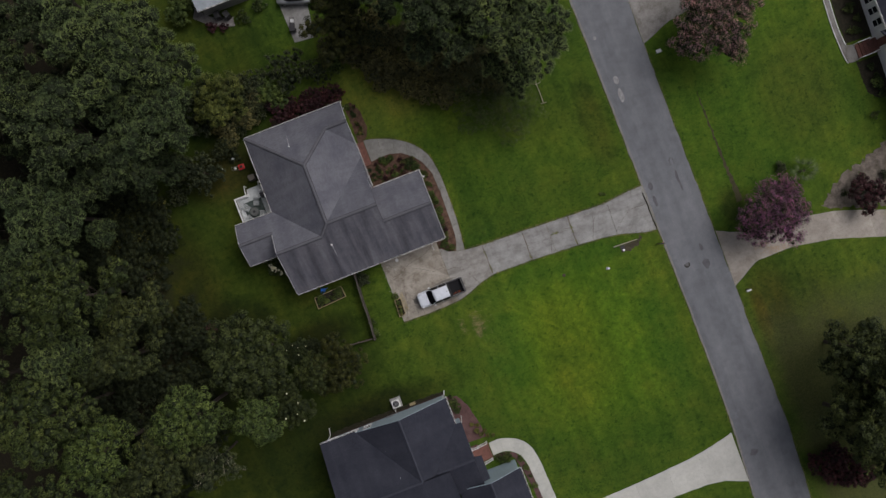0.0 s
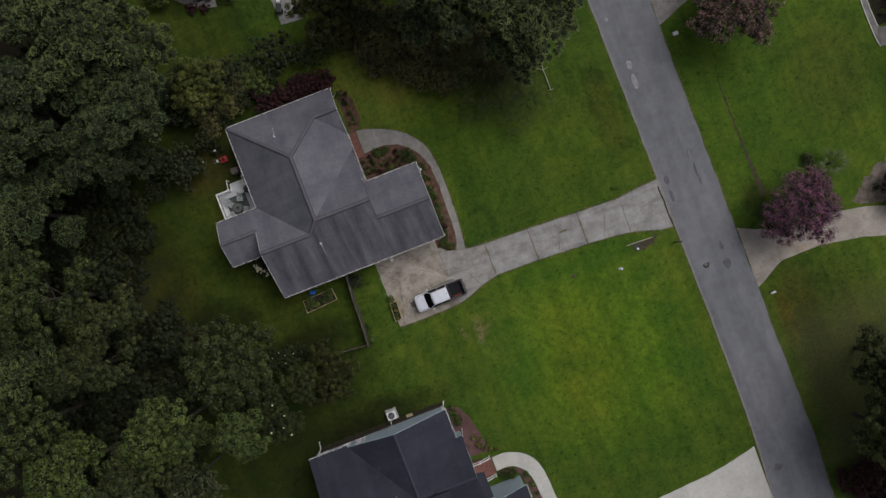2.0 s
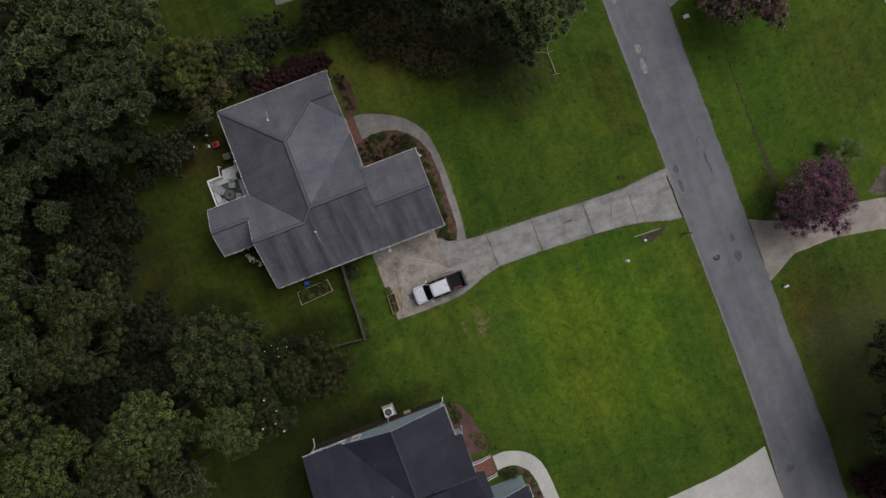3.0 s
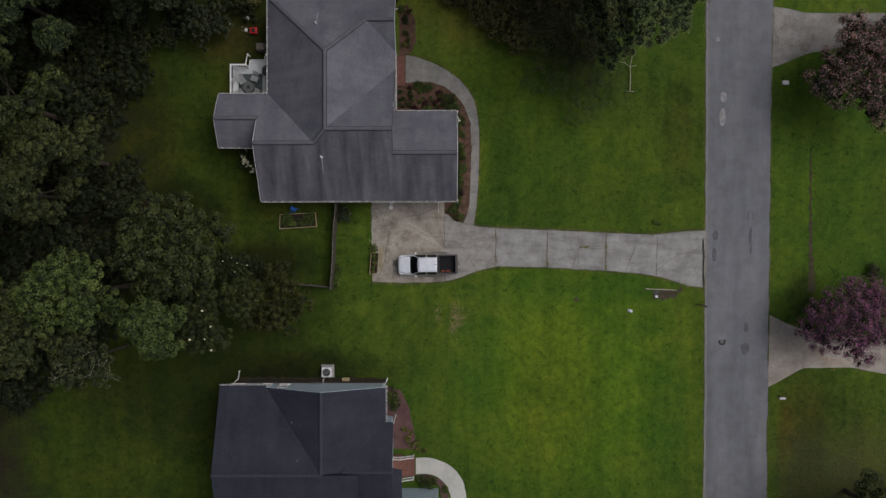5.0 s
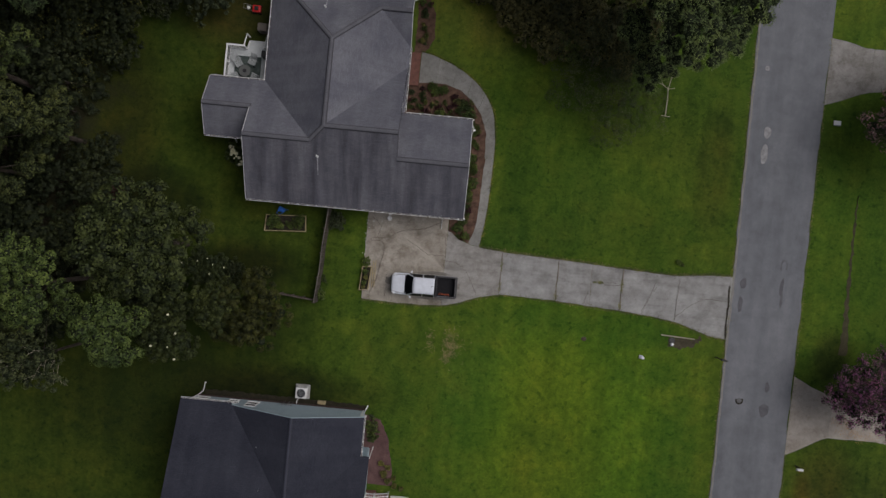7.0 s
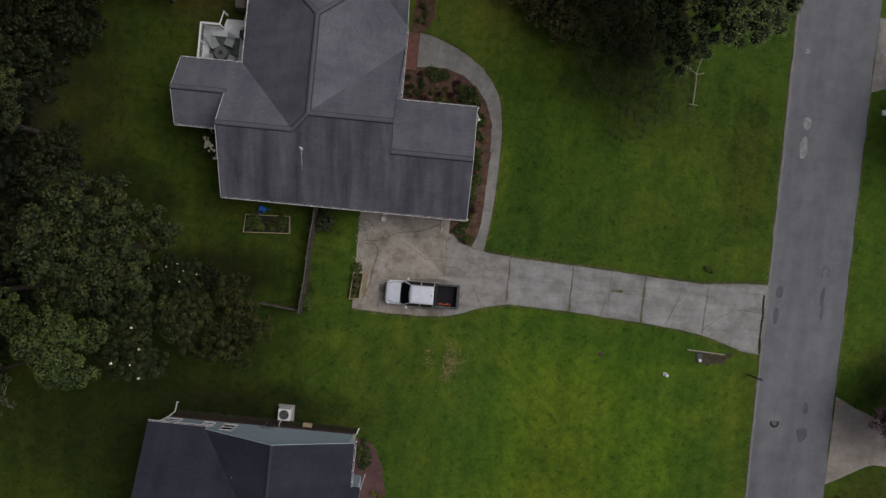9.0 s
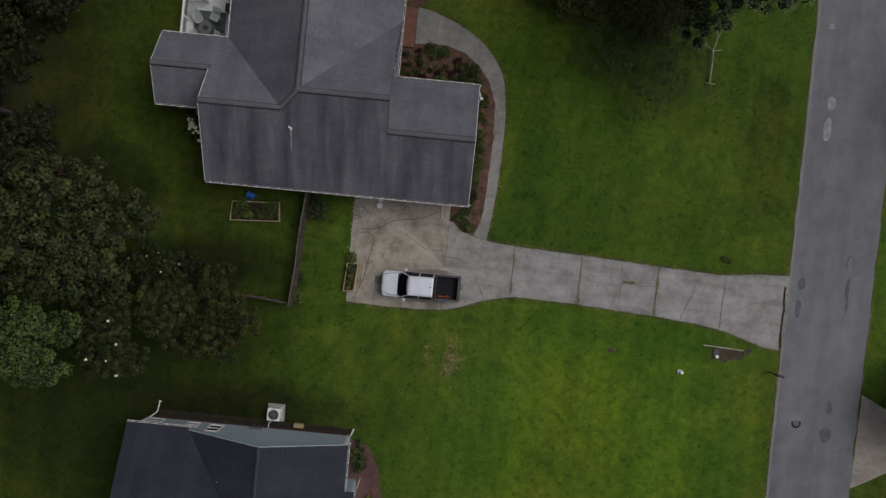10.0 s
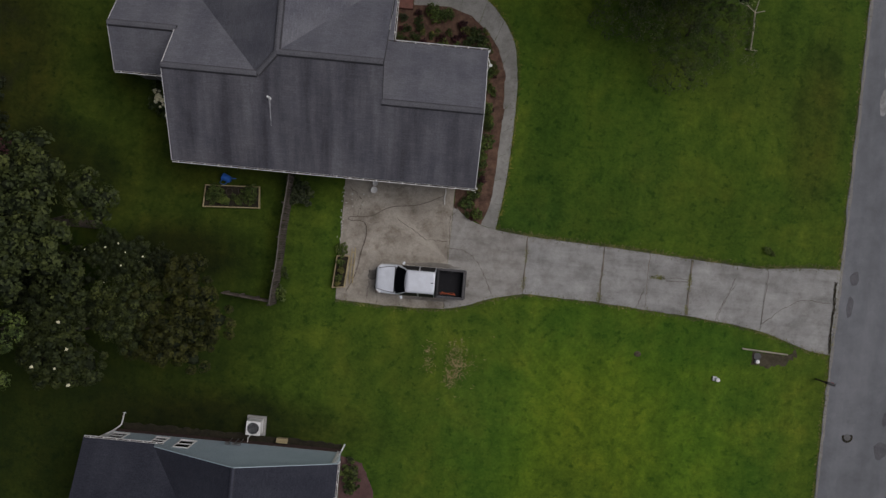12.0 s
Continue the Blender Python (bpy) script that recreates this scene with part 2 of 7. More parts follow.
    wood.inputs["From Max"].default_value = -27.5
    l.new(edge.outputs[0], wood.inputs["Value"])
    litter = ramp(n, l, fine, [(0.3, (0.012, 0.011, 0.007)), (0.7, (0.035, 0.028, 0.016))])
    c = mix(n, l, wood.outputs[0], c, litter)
    # thin brown turf and litter under the trees across the road
    both = n.new("ShaderNodeMath")
    both.operation = "MULTIPLY"
    l.new(strip(sx.outputs["X"], 33.0, 36.0), both.inputs[0])
    l.new(strip(sx.outputs["Y"], -14.0, -21.0), both.inputs[1])
    part_way = n.new("ShaderNodeMath")
    part_way.operation = "MULTIPLY"
    l.new(both.outputs[0], part_way.inputs[0])
    part_way.inputs[1].default_value = 0.7
    c = mix(n, l, part_way.outputs[0], c, ramp(n, l, fine, [(0.3, (0.042, 0.047, 0.017)), (0.7, (0.108, 0.10, 0.047))]))
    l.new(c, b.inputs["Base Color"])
    bump(n, l, b, fine, 0.6, 0.04)
    return m


def concrete_mat(name, dark, light, stain=(0.7, 0.67, 0.64), grain=1.0, blot=0.0, smear=0.0):
    m, n, l, b = nodes_of(name, 0.9, 0, 0.3)
    p = world_pos(n)
    info = n.new("ShaderNodeObjectInfo")
    c = ramp(n, l, noise_tex(n, l, p, 0.5, 6, 0.65), [(0.3, dark), (0.7, light)])
    c = mix(n, l, 1.0, c, ramp(n, l, noise_tex(n, l, p, 2.6, 9, 0.8), [(0.3, stain), (0.48, (0.97, 0.97, 0.96)), (0.75, (1.12, 1.11, 1.09))]), "MULTIPLY")
    c = mix(n, l, 1.0, c, ramp(n, l, noise_tex(n, l, p, 17, 4, 0.85), [(0.3, (1 - .34 * grain, 1 - .35 * grain, 1 - .36 * grain)), (0.7, (1 + .26 * grain,) * 3)]), "MULTIPLY")
    c = mix(n, l, 1.0, c, ramp(n, l, info.outputs["Random"], [(0, (0.9, 0.9, 0.9)), (1, (1.08, 1.08, 1.08))]), "MULTIPLY")
    if smear:
        mp = n.new("ShaderNodeMapping")
        mp.inputs["Scale"].default_value = (0.3, 1.7, 1)
        mp.inputs["Rotation"].default_value = (0, 0, radians(6))
        l.new(p, mp.inputs[0])
        c = mix(n, l, 1.0, c, ramp(n, l, noise_tex(n, l, mp.outputs[0], 0.9, 5, 0.65), [(0.34, (1 - .3 * smear,) * 3), (0.52, (1, 1, 1)), (0.7, (1 + .14 * smear,) * 3)]), "MULTIPLY")
    if blot:
        c = mix(n, l, 1.0, c, ramp(n, l, noise_tex(n, l, p, 0.75, 7, 0.7), [(0.36, (1 - .42 * blot, 1 - .45 * blot, 1 - .48 * blot)), (0.52, (1, 1, 1)), (0.7, (1.1, 1.1, 1.1))]), "MULTIPLY")
    l.new(c, b.inputs["Base Color"])
    bump(n, l, b, noise_tex(n, l, p, 12, 4, 0.7), 0.3, 0.008)
    return m


def asphalt_mat():
    m, n, l, b = nodes_of("asphalt", 0.9, 0, 0.3)
    p = world_pos(n)
    mp = n.new("ShaderNodeMapping")
    mp.inputs["Scale"].default_value = (0.55, 0.03, 1)
    l.new(p, mp.inputs[0])
    lanes = noise_tex(n, l, mp.outputs[0], 1.0, 4, 0.6)
    c = ramp(n, l, lanes, [(0.35, (0.140, 0.147, 0.160)), (0.65, (0.186, 0.193, 0.207))])
    c = mix(n, l, 1.0, c, ramp(n, l, noise_tex(n, l, p, 0.8, 6, 0.7), [(0.3, (0.82, 0.82, 0.82)), (0.7, (1.12, 1.12, 1.12))]), "MULTIPLY")
    c = mix(n, l, 1.0, c, ramp(n, l, noise_tex(n, l, p, 35, 2, 0.7), [(0.3, (0.78, 0.78, 0.78)), (0.7, (1.18, 1.18, 1.18))]), "MULTIPLY")
    l.new(c, b.inputs["Base Color"])
    bump(n, l, b, noise_tex(n, l, p, 40, 2, 0.7), 0.35, 0.006)
    return m


LAWN = lawn_mat()
ASPHALT = asphalt_mat()
CONCRETE = concrete_mat("old_concrete", (0.228, 0.227, 0.220), (0.340, 0.339, 0.332), (0.76, 0.75, 0.73), 0.45, 0.5, 0.65)
PAD_CONCRETE = concrete_mat("stained_concrete", (0.245, 0.222, 0.188), (0.415, 0.382, 0.332), (0.74, 0.70, 0.65), 0.8, 0.95, 0.35)
MID_CONCRETE = concrete_mat("greyed_concrete", (0.25, 0.24, 0.225), (0.375, 0.365, 0.345), (0.76, 0.74, 0.71), 0.5, 0.6, 0.7)
NEW_CONCRETE = concrete_mat("pale_concrete", (0.44, 0.44, 0.41), (0.54, 0.54, 0.505), (0.88, 0.88, 0.86), 0.4)
TAN_CONCRETE = concrete_mat("tan_concrete", (0.30, 0.27, 0.238), (0.41, 0.378, 0.337), (0.7, 0.66, 0.6), 0.5, 0.35)
DULL_CONCRETE = concrete_mat("dull_concrete", (0.185, 0.18, 0.168), (0.27, 0.262, 0.25), (0.62, 0.56, 0.52), 0.8, 0.7)
WALK_CONCRETE = concrete_mat("walk_concrete", (0.205, 0.203, 0.190), (0.305, 0.302, 0.285), (0.62, 0.61, 0.55), 0.7, 0.4)
ROOF_GREY = shingle_mat("grey_shingle", (0.150, 0.153, 0.175), (0.05, 0.05, 0.055), (0.9, 0.9, 0.92))
ROOF_STREAKED = shingle_mat("streaked_grey_shingle", (0.143, 0.144, 0.164), (0.05, 0.05, 0.055), (0.52, 0.51, 0.54))
ROOF_DARK = shingle_mat("charcoal_shingle", (0.038, 0.041, 0.056), (0.03, 0.03, 0.035), (0.88, 0.88, 0.9), 1.8)
# cap flanks darker than the tops: shadow at the cap's edge put into colour
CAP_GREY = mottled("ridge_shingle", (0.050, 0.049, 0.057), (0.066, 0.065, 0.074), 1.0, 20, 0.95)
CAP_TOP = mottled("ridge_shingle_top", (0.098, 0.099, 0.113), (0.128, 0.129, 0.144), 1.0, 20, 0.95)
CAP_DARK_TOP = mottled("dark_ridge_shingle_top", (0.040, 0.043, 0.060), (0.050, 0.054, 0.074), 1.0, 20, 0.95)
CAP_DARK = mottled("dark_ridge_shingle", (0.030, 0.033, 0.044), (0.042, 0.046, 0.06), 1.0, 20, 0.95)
WHITE = plain("white_paint", (0.74, 0.74, 0.73), 0.5)
SIDING = mottled("taupe_siding", (0.25, 0.24, 0.22), (0.31, 0.30, 0.28), 0.8, 20, 0.7, 0.1)
BLUE_SIDING = mottled("blue_grey_siding", (0.34, 0.43, 0.48), (0.39, 0.48, 0.53), 0.6, 16, 0.65, 0.1)
BRICK = mottled("red_brick", (0.14, 0.065, 0.05), (0.22, 0.10, 0.078), 3.0, 25, 0.9, 0.4, vary=0.2)
MULCH = mottled("bark_mulch", (0.055, 0.030, 0.020), (0.15, 0.088, 0.06), 2.2, 11, 0.98, 0.9, dist=0.04)
RED_MULCH = mottled("red_mulch", (0.085, 0.045, 0.042), (0.135, 0.075, 0.07), 1.5, 16, 0.98, 0.9, dist=0.04)
GREY_MULCH = mottled("old_grey_mulch", (0.07, 0.062, 0.045), (0.21, 0.175, 0.15), 1.4, 9, 0.98, 0.9, dist=0.04)
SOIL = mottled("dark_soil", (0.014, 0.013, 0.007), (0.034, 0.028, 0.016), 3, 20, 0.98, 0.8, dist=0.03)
BARK = mottled("bark", (0.032, 0.025, 0.019), (0.08, 0.064, 0.05), 2, 14, 0.95, 0.9, dist=0.03)
DEAD_WOOD = mottled("dead_wood", (0.30, 0.27, 0.2), (0.42, 0.38, 0.3), 2, 14, 0.9, 0.5)
FENCE_WOOD = mottled("weathered_fence_wood", (0.045, 0.036, 0.029), (0.105, 0.088, 0.073), 1.5, 18, 0.95, 0.6, vary=0.25)
PALE_WOOD = mottled("raw_lumber", (0.30, 0.24, 0.13), (0.42, 0.35, 0.2), 2, 20, 0.85, 0.4)
GLASS = plain("dark_window_glass", (0.012, 0.014, 0.017), 0.12, 0, 0.2)
TINTED = plain("tinted_side_glass", (0.012, 0.013, 0.015), 0.35, 0, 0.08)
BLACK = plain("black_plastic", (0.018, 0.018, 0.02), 0.5)
DARK_METAL = plain("dark_metal", (0.05, 0.05, 0.052), 0.5, 0.6)
GREY_METAL = plain("grey_metal", (0.32, 0.33, 0.34), 0.45, 0.7)
PINE = leaf_mat("pine_needles", (0.084, 0.122, 0.052), (0.142, 0.192, 0.084))
# the same needles a quarter darker, with shade put into the colour
DARK_PINE = leaf_mat("shaded_pine_needles", (0.062, 0.092, 0.04), (0.105, 0.142, 0.064))
OAK = leaf_mat("broad_leaves", (0.027, 0.045, 0.013), (0.077, 0.104, 0.034))
LAWN_OAK = leaf_mat("lawn_tree_leaves", (0.019, 0.029, 0.009), (0.070, 0.090, 0.030))
DARK_OAK = leaf_mat("dark_broad_leaves", (0.03, 0.042, 0.015), (0.076, 0.094, 0.034))
LIME = leaf_mat("fresh_green_leaves", (0.038, 0.066, 0.016), (0.114, 0.158, 0.047))
YELLOWED = leaf_mat("yellow_green_leaves", (0.040, 0.058, 0.016), (0.112, 0.134, 0.038))
SPECKLED = leaf_mat("yellow_flecked_leaves", (0.034, 0.046, 0.02), (0.074, 0.088, 0.036), (0.22, 0.21, 0.045), 0.9)
MAGNOLIA = leaf_mat("glossy_dark_leaves", (0.017, 0.027, 0.009), (0.045, 0.06, 0.021))
OLIVE = leaf_mat("olive_leaves", (0.024, 0.028, 0.007), (0.060, 0.066, 0.015))
DUSK = leaf_mat("dull_dark_leaves", (0.036, 0.048, 0.026), (0.078, 0.094, 0.050))
BRUSH = leaf_mat("brown_green_leaves", (0.064, 0.068, 0.030), (0.145, 0.138, 0.062))
# understory leaves near black: deep shade put into their colour
SHADE = leaf_mat("shade_dark_leaves", (0.013, 0.019, 0.008), (0.034, 0.045, 0.018))
THIN = leaf_mat("grey_green_leaves", (0.034, 0.045, 0.025), (0.075, 0.094, 0.048))
MAROON = leaf_mat("maroon_leaves", (0.028, 0.010, 0.014), (0.075, 0.027, 0.036))
MYRTLE_PURPLE = leaf_mat("purple_myrtle", (0.028, 0.036, 0.02), (0.050, 0.056, 0.034), (0.25, 0.09, 0.245), 0.57)
MYRTLE_PINK = leaf_mat("pink_myrtle", (0.034, 0.046, 0.02), (0.060, 0.072, 0.034), (0.42, 0.235, 0.285), 0.64)
# foliage hearts coloured dark: the shade of the crown's gaps is painted in
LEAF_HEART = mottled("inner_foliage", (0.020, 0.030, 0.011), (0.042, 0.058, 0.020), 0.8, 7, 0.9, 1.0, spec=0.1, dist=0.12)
SHADE_HEART = mottled("inner_shade_foliage", (0.014, 0.020, 0.010), (0.030, 0.038, 0.020), 0.8, 7, 0.9, 1.0, spec=0.1, dist=0.12)
DRY_BLADE = leaf_mat("dry_grass_blades", (0.085, 0.1, 0.03), (0.16, 0.155, 0.06))
WEED = leaf_mat("joint_weeds", (0.07, 0.09, 0.016), (0.15, 0.155, 0.032))
BLOSSOM = plain("cream_blossom", (0.75, 0.72, 0.5), 0.8)

# ---------- the lie of the land ----------
SLOPE_X, SLOPE_Y = -0.0077, 0.0609


def smooth(a, b, v):
    v = min(1.0, max(0.0, (v - a) / (b - a)))
    return v * v * (3 - 2 * v)


def gz(x, y):
    """Ground height: the road climbs gently to the north, the yard behind the houses lies flatter."""
    xe, ye = 90 * math.tanh(x / 90), 75 * math.tanh(y / 75)
    west = 1 - smooth(-2, 10, x)
    over = max(0.0, ye - 3.0)
    flat = over - (over if over < 0 else 0.25 * over + 0.75 * 2.0 * (1 - math.exp(-over / 2.0)))
    return SLOPE_X * xe + SLOPE_Y * (ye - west * flat)


# ---------- mesh helpers ----------
def part(name, bm, material, parent=None, label=""):
    me = bpy.data.meshes.new(name)
    bm.to_mesh(me)
    bm.free()
    ob = new(name, me)
    for mm in (material if isinstance(material, (list, tuple)) else [material]):
        me.materials.append(mm)
    if parent:
        ob.parent = parent
    if label:
        ob["label"] = label
    return ob


def thing(name, x=0, y=0, z=0, rz=0):
    e = new(name)
    e.empty_display_size = 0.3
    e.matrix_world = pose(x, y, z, 0, 0, rz)
    return e


def box(bm, x0, x1, y0, y1, z0, z1, bevel=0.0, m=None):
    r = bmesh.ops.create_cube(bm, size=1)
    vs = r["verts"]
    bmesh.ops.scale(bm, vec=(x1 - x0, y1 - y0, z1 - z0), verts=vs)
    bmesh.ops.translate(bm, vec=((x0 + x1) / 2, (y0 + y1) / 2, (z0 + z1) / 2), verts=vs)
    if bevel:
        es = list({e for v in vs for e in v.link_edges})
        out = bmesh.ops.bevel(bm, geom=es, offset=bevel, segments=2, profile=0.7, affect="EDGES")
        vs = list({v for f in out["faces"] for v in f.verts} | {v for v in vs if v.is_valid})
    if m is not None:
        bmesh.ops.transform(bm, matrix=m, verts=vs)
    return vs


def boxed(x0, x1, y0, y1, z0, z1, bevel=0.0, m=None):
    bm = bmesh.new()
    box(bm, x0, x1, y0, y1, z0, z1, bevel, m)
    return bm


def tube(bm, pts, radii, sides=8):
    """A round limb through pts."""
    rings = []
    for i, p in enumerate(pts):
        p = Vector(p)
        d = Vector(pts[min(i + 1, len(pts) - 1)]) - Vector(pts[max(i - 1, 0)])
        q = d.to_track_quat("Z", "Y")
        r = radii[i] if isinstance(radii, (list, tuple)) else radii
        rings.append([bm.verts.new(p + q @ Vector((r * math.cos(a), r * math.sin(a), 0)))
                      for a in (2 * math.pi * k / sides for k in range(sides))])
    for a, b in zip(rings, rings[1:]):
        for k in range(sides):
            bm.faces.new((a[k], a[(k + 1) % sides], b[(k + 1) % sides], b[k]))
    bm.faces.new(list(reversed(rings[0])))
    bm.faces.new(rings[-1])


def tubed(pts, radii, sides=8):
    bm = bmesh.new()
    tube(bm, pts, radii, sides)
    return bm


def along(line, n):
    """n + 1 points at even steps along a polyline."""
    line = [Vector((*p, 0)) for p in line]
    s = [0.0]
    for a, b in zip(line, line[1:]):
        s.append(s[-1] + (b - a).length)
    out = []
    for k in range(n + 1):
        d, i = s[-1] * k / n, 0
        while i < len(s) - 2 and s[i + 1] < d:
            i += 1
        f = (d - s[i]) / max(1e-9, s[i + 1] - s[i])
        p = line[i].lerp(line[i + 1], f)
        out.append((p.x, p.y))
    return out


def smoothed(line, rounds=2):
    for _ in range(rounds):
        new_line = [line[0]]
        for a, b in zip(line, line[1:]):
            new_line += [(a[0] * .75 + b[0] * .25, a[1] * .75 + b[1] * .25), (a[0] * .25 + b[0] * .75, a[1] * .25 + b[1] * .75)]
        line = new_line + [line[-1]]
    return line


def sheet(left, right, across=4, lift=0.03, skirt=0.2, ragged=0.0, seed=0):
    """A slab laid on the ground between two rows of points, with a real edge."""
    bm = bmesh.new()
    rnd = random.Random(seed)
    rows = []
    for (a, b) in zip(left, right):
        row = []
        for k in range(across + 1):
            f = k / across
            x, y = a[0] + (b[0] - a[0]) * f, a[1] + (b[1] - a[1]) * f
            if ragged and k in (0, across):
                x += rnd.uniform(-ragged, ragged)
                y += rnd.uniform(-ragged, ragged)
            row.append(bm.verts.new((x, y, gz(x, y) + lift)))
        rows.append(row)
    for a, b in zip(rows, rows[1:]):
        for k in range(across):
            bm.faces.new((a[k], a[k + 1], b[k + 1], b[k]))
    bmesh.ops.recalc_face_normals(bm, faces=bm.faces)
    if bm.faces[:][0].normal.z < 0:
        bmesh.ops.reverse_faces(bm, faces=bm.faces)
    for f in bm.faces:
        f.smooth = True
    rim = [e for e in bm.edges if e.is_boundary]
    for e in rim:
        e.smooth = False
    ext = bmesh.ops.extrude_edge_only(bm, edges=rim)
    bmesh.ops.translate(bm, vec=(0, 0, -skirt), verts=[v for v in ext["geom"] if isinstance(v, bmesh.types.BMVert)])
    bmesh.ops.recalc_face_normals(bm, faces=bm.faces)
    return bm


# ---------- ground ----------
def build_ground():
    bm = bmesh.new()
    def ticks(lo, hi, step):
        inner = [lo + step * i for i in range(int((hi - lo) / step) + 1)]
        far = [10, 25, 50, 100, 200, 400, 800, 1600]
        return [lo - f for f in reversed(far)] + inner + [hi + f for f in far]
    xs, ys = ticks(-70, 75, 1.25), ticks(-60, 60, 1.25)
    grid = [[bm.verts.new((x, y, gz(x, y) + 0.008 * (noise.noise((x * 0.4, y * 0.4, 3)) if abs(x) < 80 and abs(y) < 80 else 0) - 0.012)) for y in ys] for x in xs]
    for i in range(len(xs) - 1):
        for j in range(len(ys) - 1):
            bm.faces.new((grid[i][j], grid[i + 1][j], grid[i + 1][j + 1], grid[i][j + 1]))
    for f in bm.faces:
        f.smooth = True
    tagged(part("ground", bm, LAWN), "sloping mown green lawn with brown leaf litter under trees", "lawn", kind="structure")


build_ground()

# ---------- road ----------
ROAD_L = [(23.6, 70), (24.4, 24), (24.6, 13), (24.75, 6), (24.9, -5), (25.1, -14), (25.2, -23), (25.1, -29), (24.6, -38), (23.4, -75)]
ROAD_R = [(30.2, 70), (30.65, 23), (30.75, 13), (30.85, 6), (31.1, -6), (31.2, -15), (31.35, -24), (31.5, -32), (31.0, -42), (29.8, -75)]
road = part("road", sheet(along(ROAD_L, 160), along(ROAD_R, 160), 6, 0.010, 0.2, 0.07, 4), ASPHALT)
tagged(road, "grey worn asphalt residential road with ragged grass edges", "road", kind="structure")

EDGE_GRIT = mottled("sandy_road_edge", (0.19, 0.185, 0.17), (0.27, 0.26, 0.24), 1.2, 12, .95)
left = along(ROAD_L, 320)
part("edge_grit", sheet([(x + .03, y) for x, y in left], [(x + .2, y) for x, y in left], 1, 0.014, 0.05, 0.05, 6), EDGE_GRIT, road, "pale sandy grit along the road's edge")

# ---------- driveways and walks, slab by slab ----------
def at_x(line, x):
    line = sorted(line)
    for a, b in zip(line, line[1:]):
        if a[0] <= x <= b[0]:
            return a[1] + (b[1] - a[1]) * (x - a[0]) / max(1e-9, b[0] - a[0])
    return line[0][1] if x < line[0][0] else line[-1][1]


def slabs_by_x(name, parent, south, north, joints, material, lift=0.016, gap=0.007):
    for i, (x0, x1) in enumerate(zip(joints, joints[1:])):
        n = max(2, int((x1 - x0) / 0.5))
        mat_ = material[min(i, len(material) - 1)] if isinstance(material, list) else material
        xs = [x0 + gap + (x1 - x0 - 2 * gap) * k / n for k in range(n + 1)]
        part(name, sheet([(x, at_x(south, x)) for x in xs], [(x, at_x(north, x)) for x in xs], 6,
                         lift + 0.004 * (i % 2), 0.2, 0.025, i), mat_, parent)


DRIVE_S = [(-6.83, -3.16), (-4.2, -3.27), (-1.3, -3.24), (0.2, -3.14), (1.55, -2.74), (3.3, -2.1), (5.05, -1.70), (9.95, -1.80),
           (15.5, -2.14), (18.45, -2.36), (20.8, -2.78), (23.3, -3.58), (24.75, -3.78)]
DRIVE_N = [(-6.83, 4.9), (0.05, 4.9), (0.06, 3.55), (0.7, 2.85), (1.4, 2.5), (2.1, 2.3), (2.95, 2.13), (5.7, 1.9), (9.95, 1.75),
           (15.4, 1.47), (19.8, 1.27), (21.1, 1.42), (22.9, 1.62), (24.7, 1.68)]
drive = tagged(thing("driveway"), "long grey cracked concrete driveway in joined slabs", "driveway", kind="structure")
slabs_by_x("slab", drive, DRIVE_S, DRIVE_N, [-6.83, 0.06, 4.92, 9.8, 12.8, 15.4, 20.2, 24.86], [PAD_CONCRETE, MID_CONCRETE, CONCRETE])


def crack(parent, line, width=0.03, seed=1, lift=0.026, material=None):
    """A thin wandering dark line of grit and weeds in a joint or crack."""
    pts = along(line, max(4, int(len(line) * 5)))
    rnd = random.Random(seed)
    bm, prev = bmesh.new(), None
    for i, (x, y) in enumerate(pts):
        a, b = pts[max(0, i - 1)], pts[min(len(pts) - 1, i + 1)]
        d = Vector((b[0] - a[0], b[1] - a[1], 0)).normalized()
        nn = Vector((-d.y, d.x, 0))
        c = Vector((x, y, gz(x, y) + lift)) + nn * rnd.uniform(-0.05, 0.05)
        w = width * rnd.uniform(0.3, 1.0)
        cur = (bm.verts.new(c + nn * w / 2), bm.verts.new(c - nn * w / 2))
        if prev:
            bm.faces.new((prev[0], prev[1], cur[1], cur[0]))
        prev = cur
    bmesh.ops.recalc_face_normals(bm, faces=bm.faces)
    return part("crack", bm, material or SOIL, parent)


WORN_JOINT = mottled("worn_joint", (0.15, 0.125, 0.10), (0.23, 0.205, 0.17), 2, 14, .95)
GRIT = mottled("joint_grit", (0.065, 0.055, 0.042), (0.13, 0.11, 0.085), 3, 20, .95)
for k, line in enumerate([
        [(-3.4, 2.3), (-3.03, 2.03), (-2.26, 1.62), (-1.48, 1.11), (-0.1, 1.15)], [(0.1, 0.73), (1.0, 0.66), (1.5, 0.4), (1.98, -0.04), (2.54, -1.09), (2.99, -1.92)],
        [(-4.85, -0.9), (-4.8, -2.0), (-4.87, -3.1)], [(12.9, 0.2), (14.0, -0.05), (15.3, 0.0)],
        [(17.2, -2.5), (17.6, -1.2), (18.4, 0.2)], [(20.3, -2.2), (21.6, -1.0), (22.7, -0.4), (24.5, -0.5)], [(12.2, -1.9), (12.6, -0.6)],
        [(0.4, 3.21), (-0.02, 2.74), (-0.01, 1.5), (0.0, 0.4), (0.06, -2.0), (0.06, -3.1)]]):
    crack(drive, line, 0.04, k, 0.026, GRIT)
for x in (4.92, 9.8, 15.4):
    crack(drive, [(x, at_x(DRIVE_S, x)), (x, at_x(DRIVE_N, x))], 0.06, int(x), 0.026, GRIT)
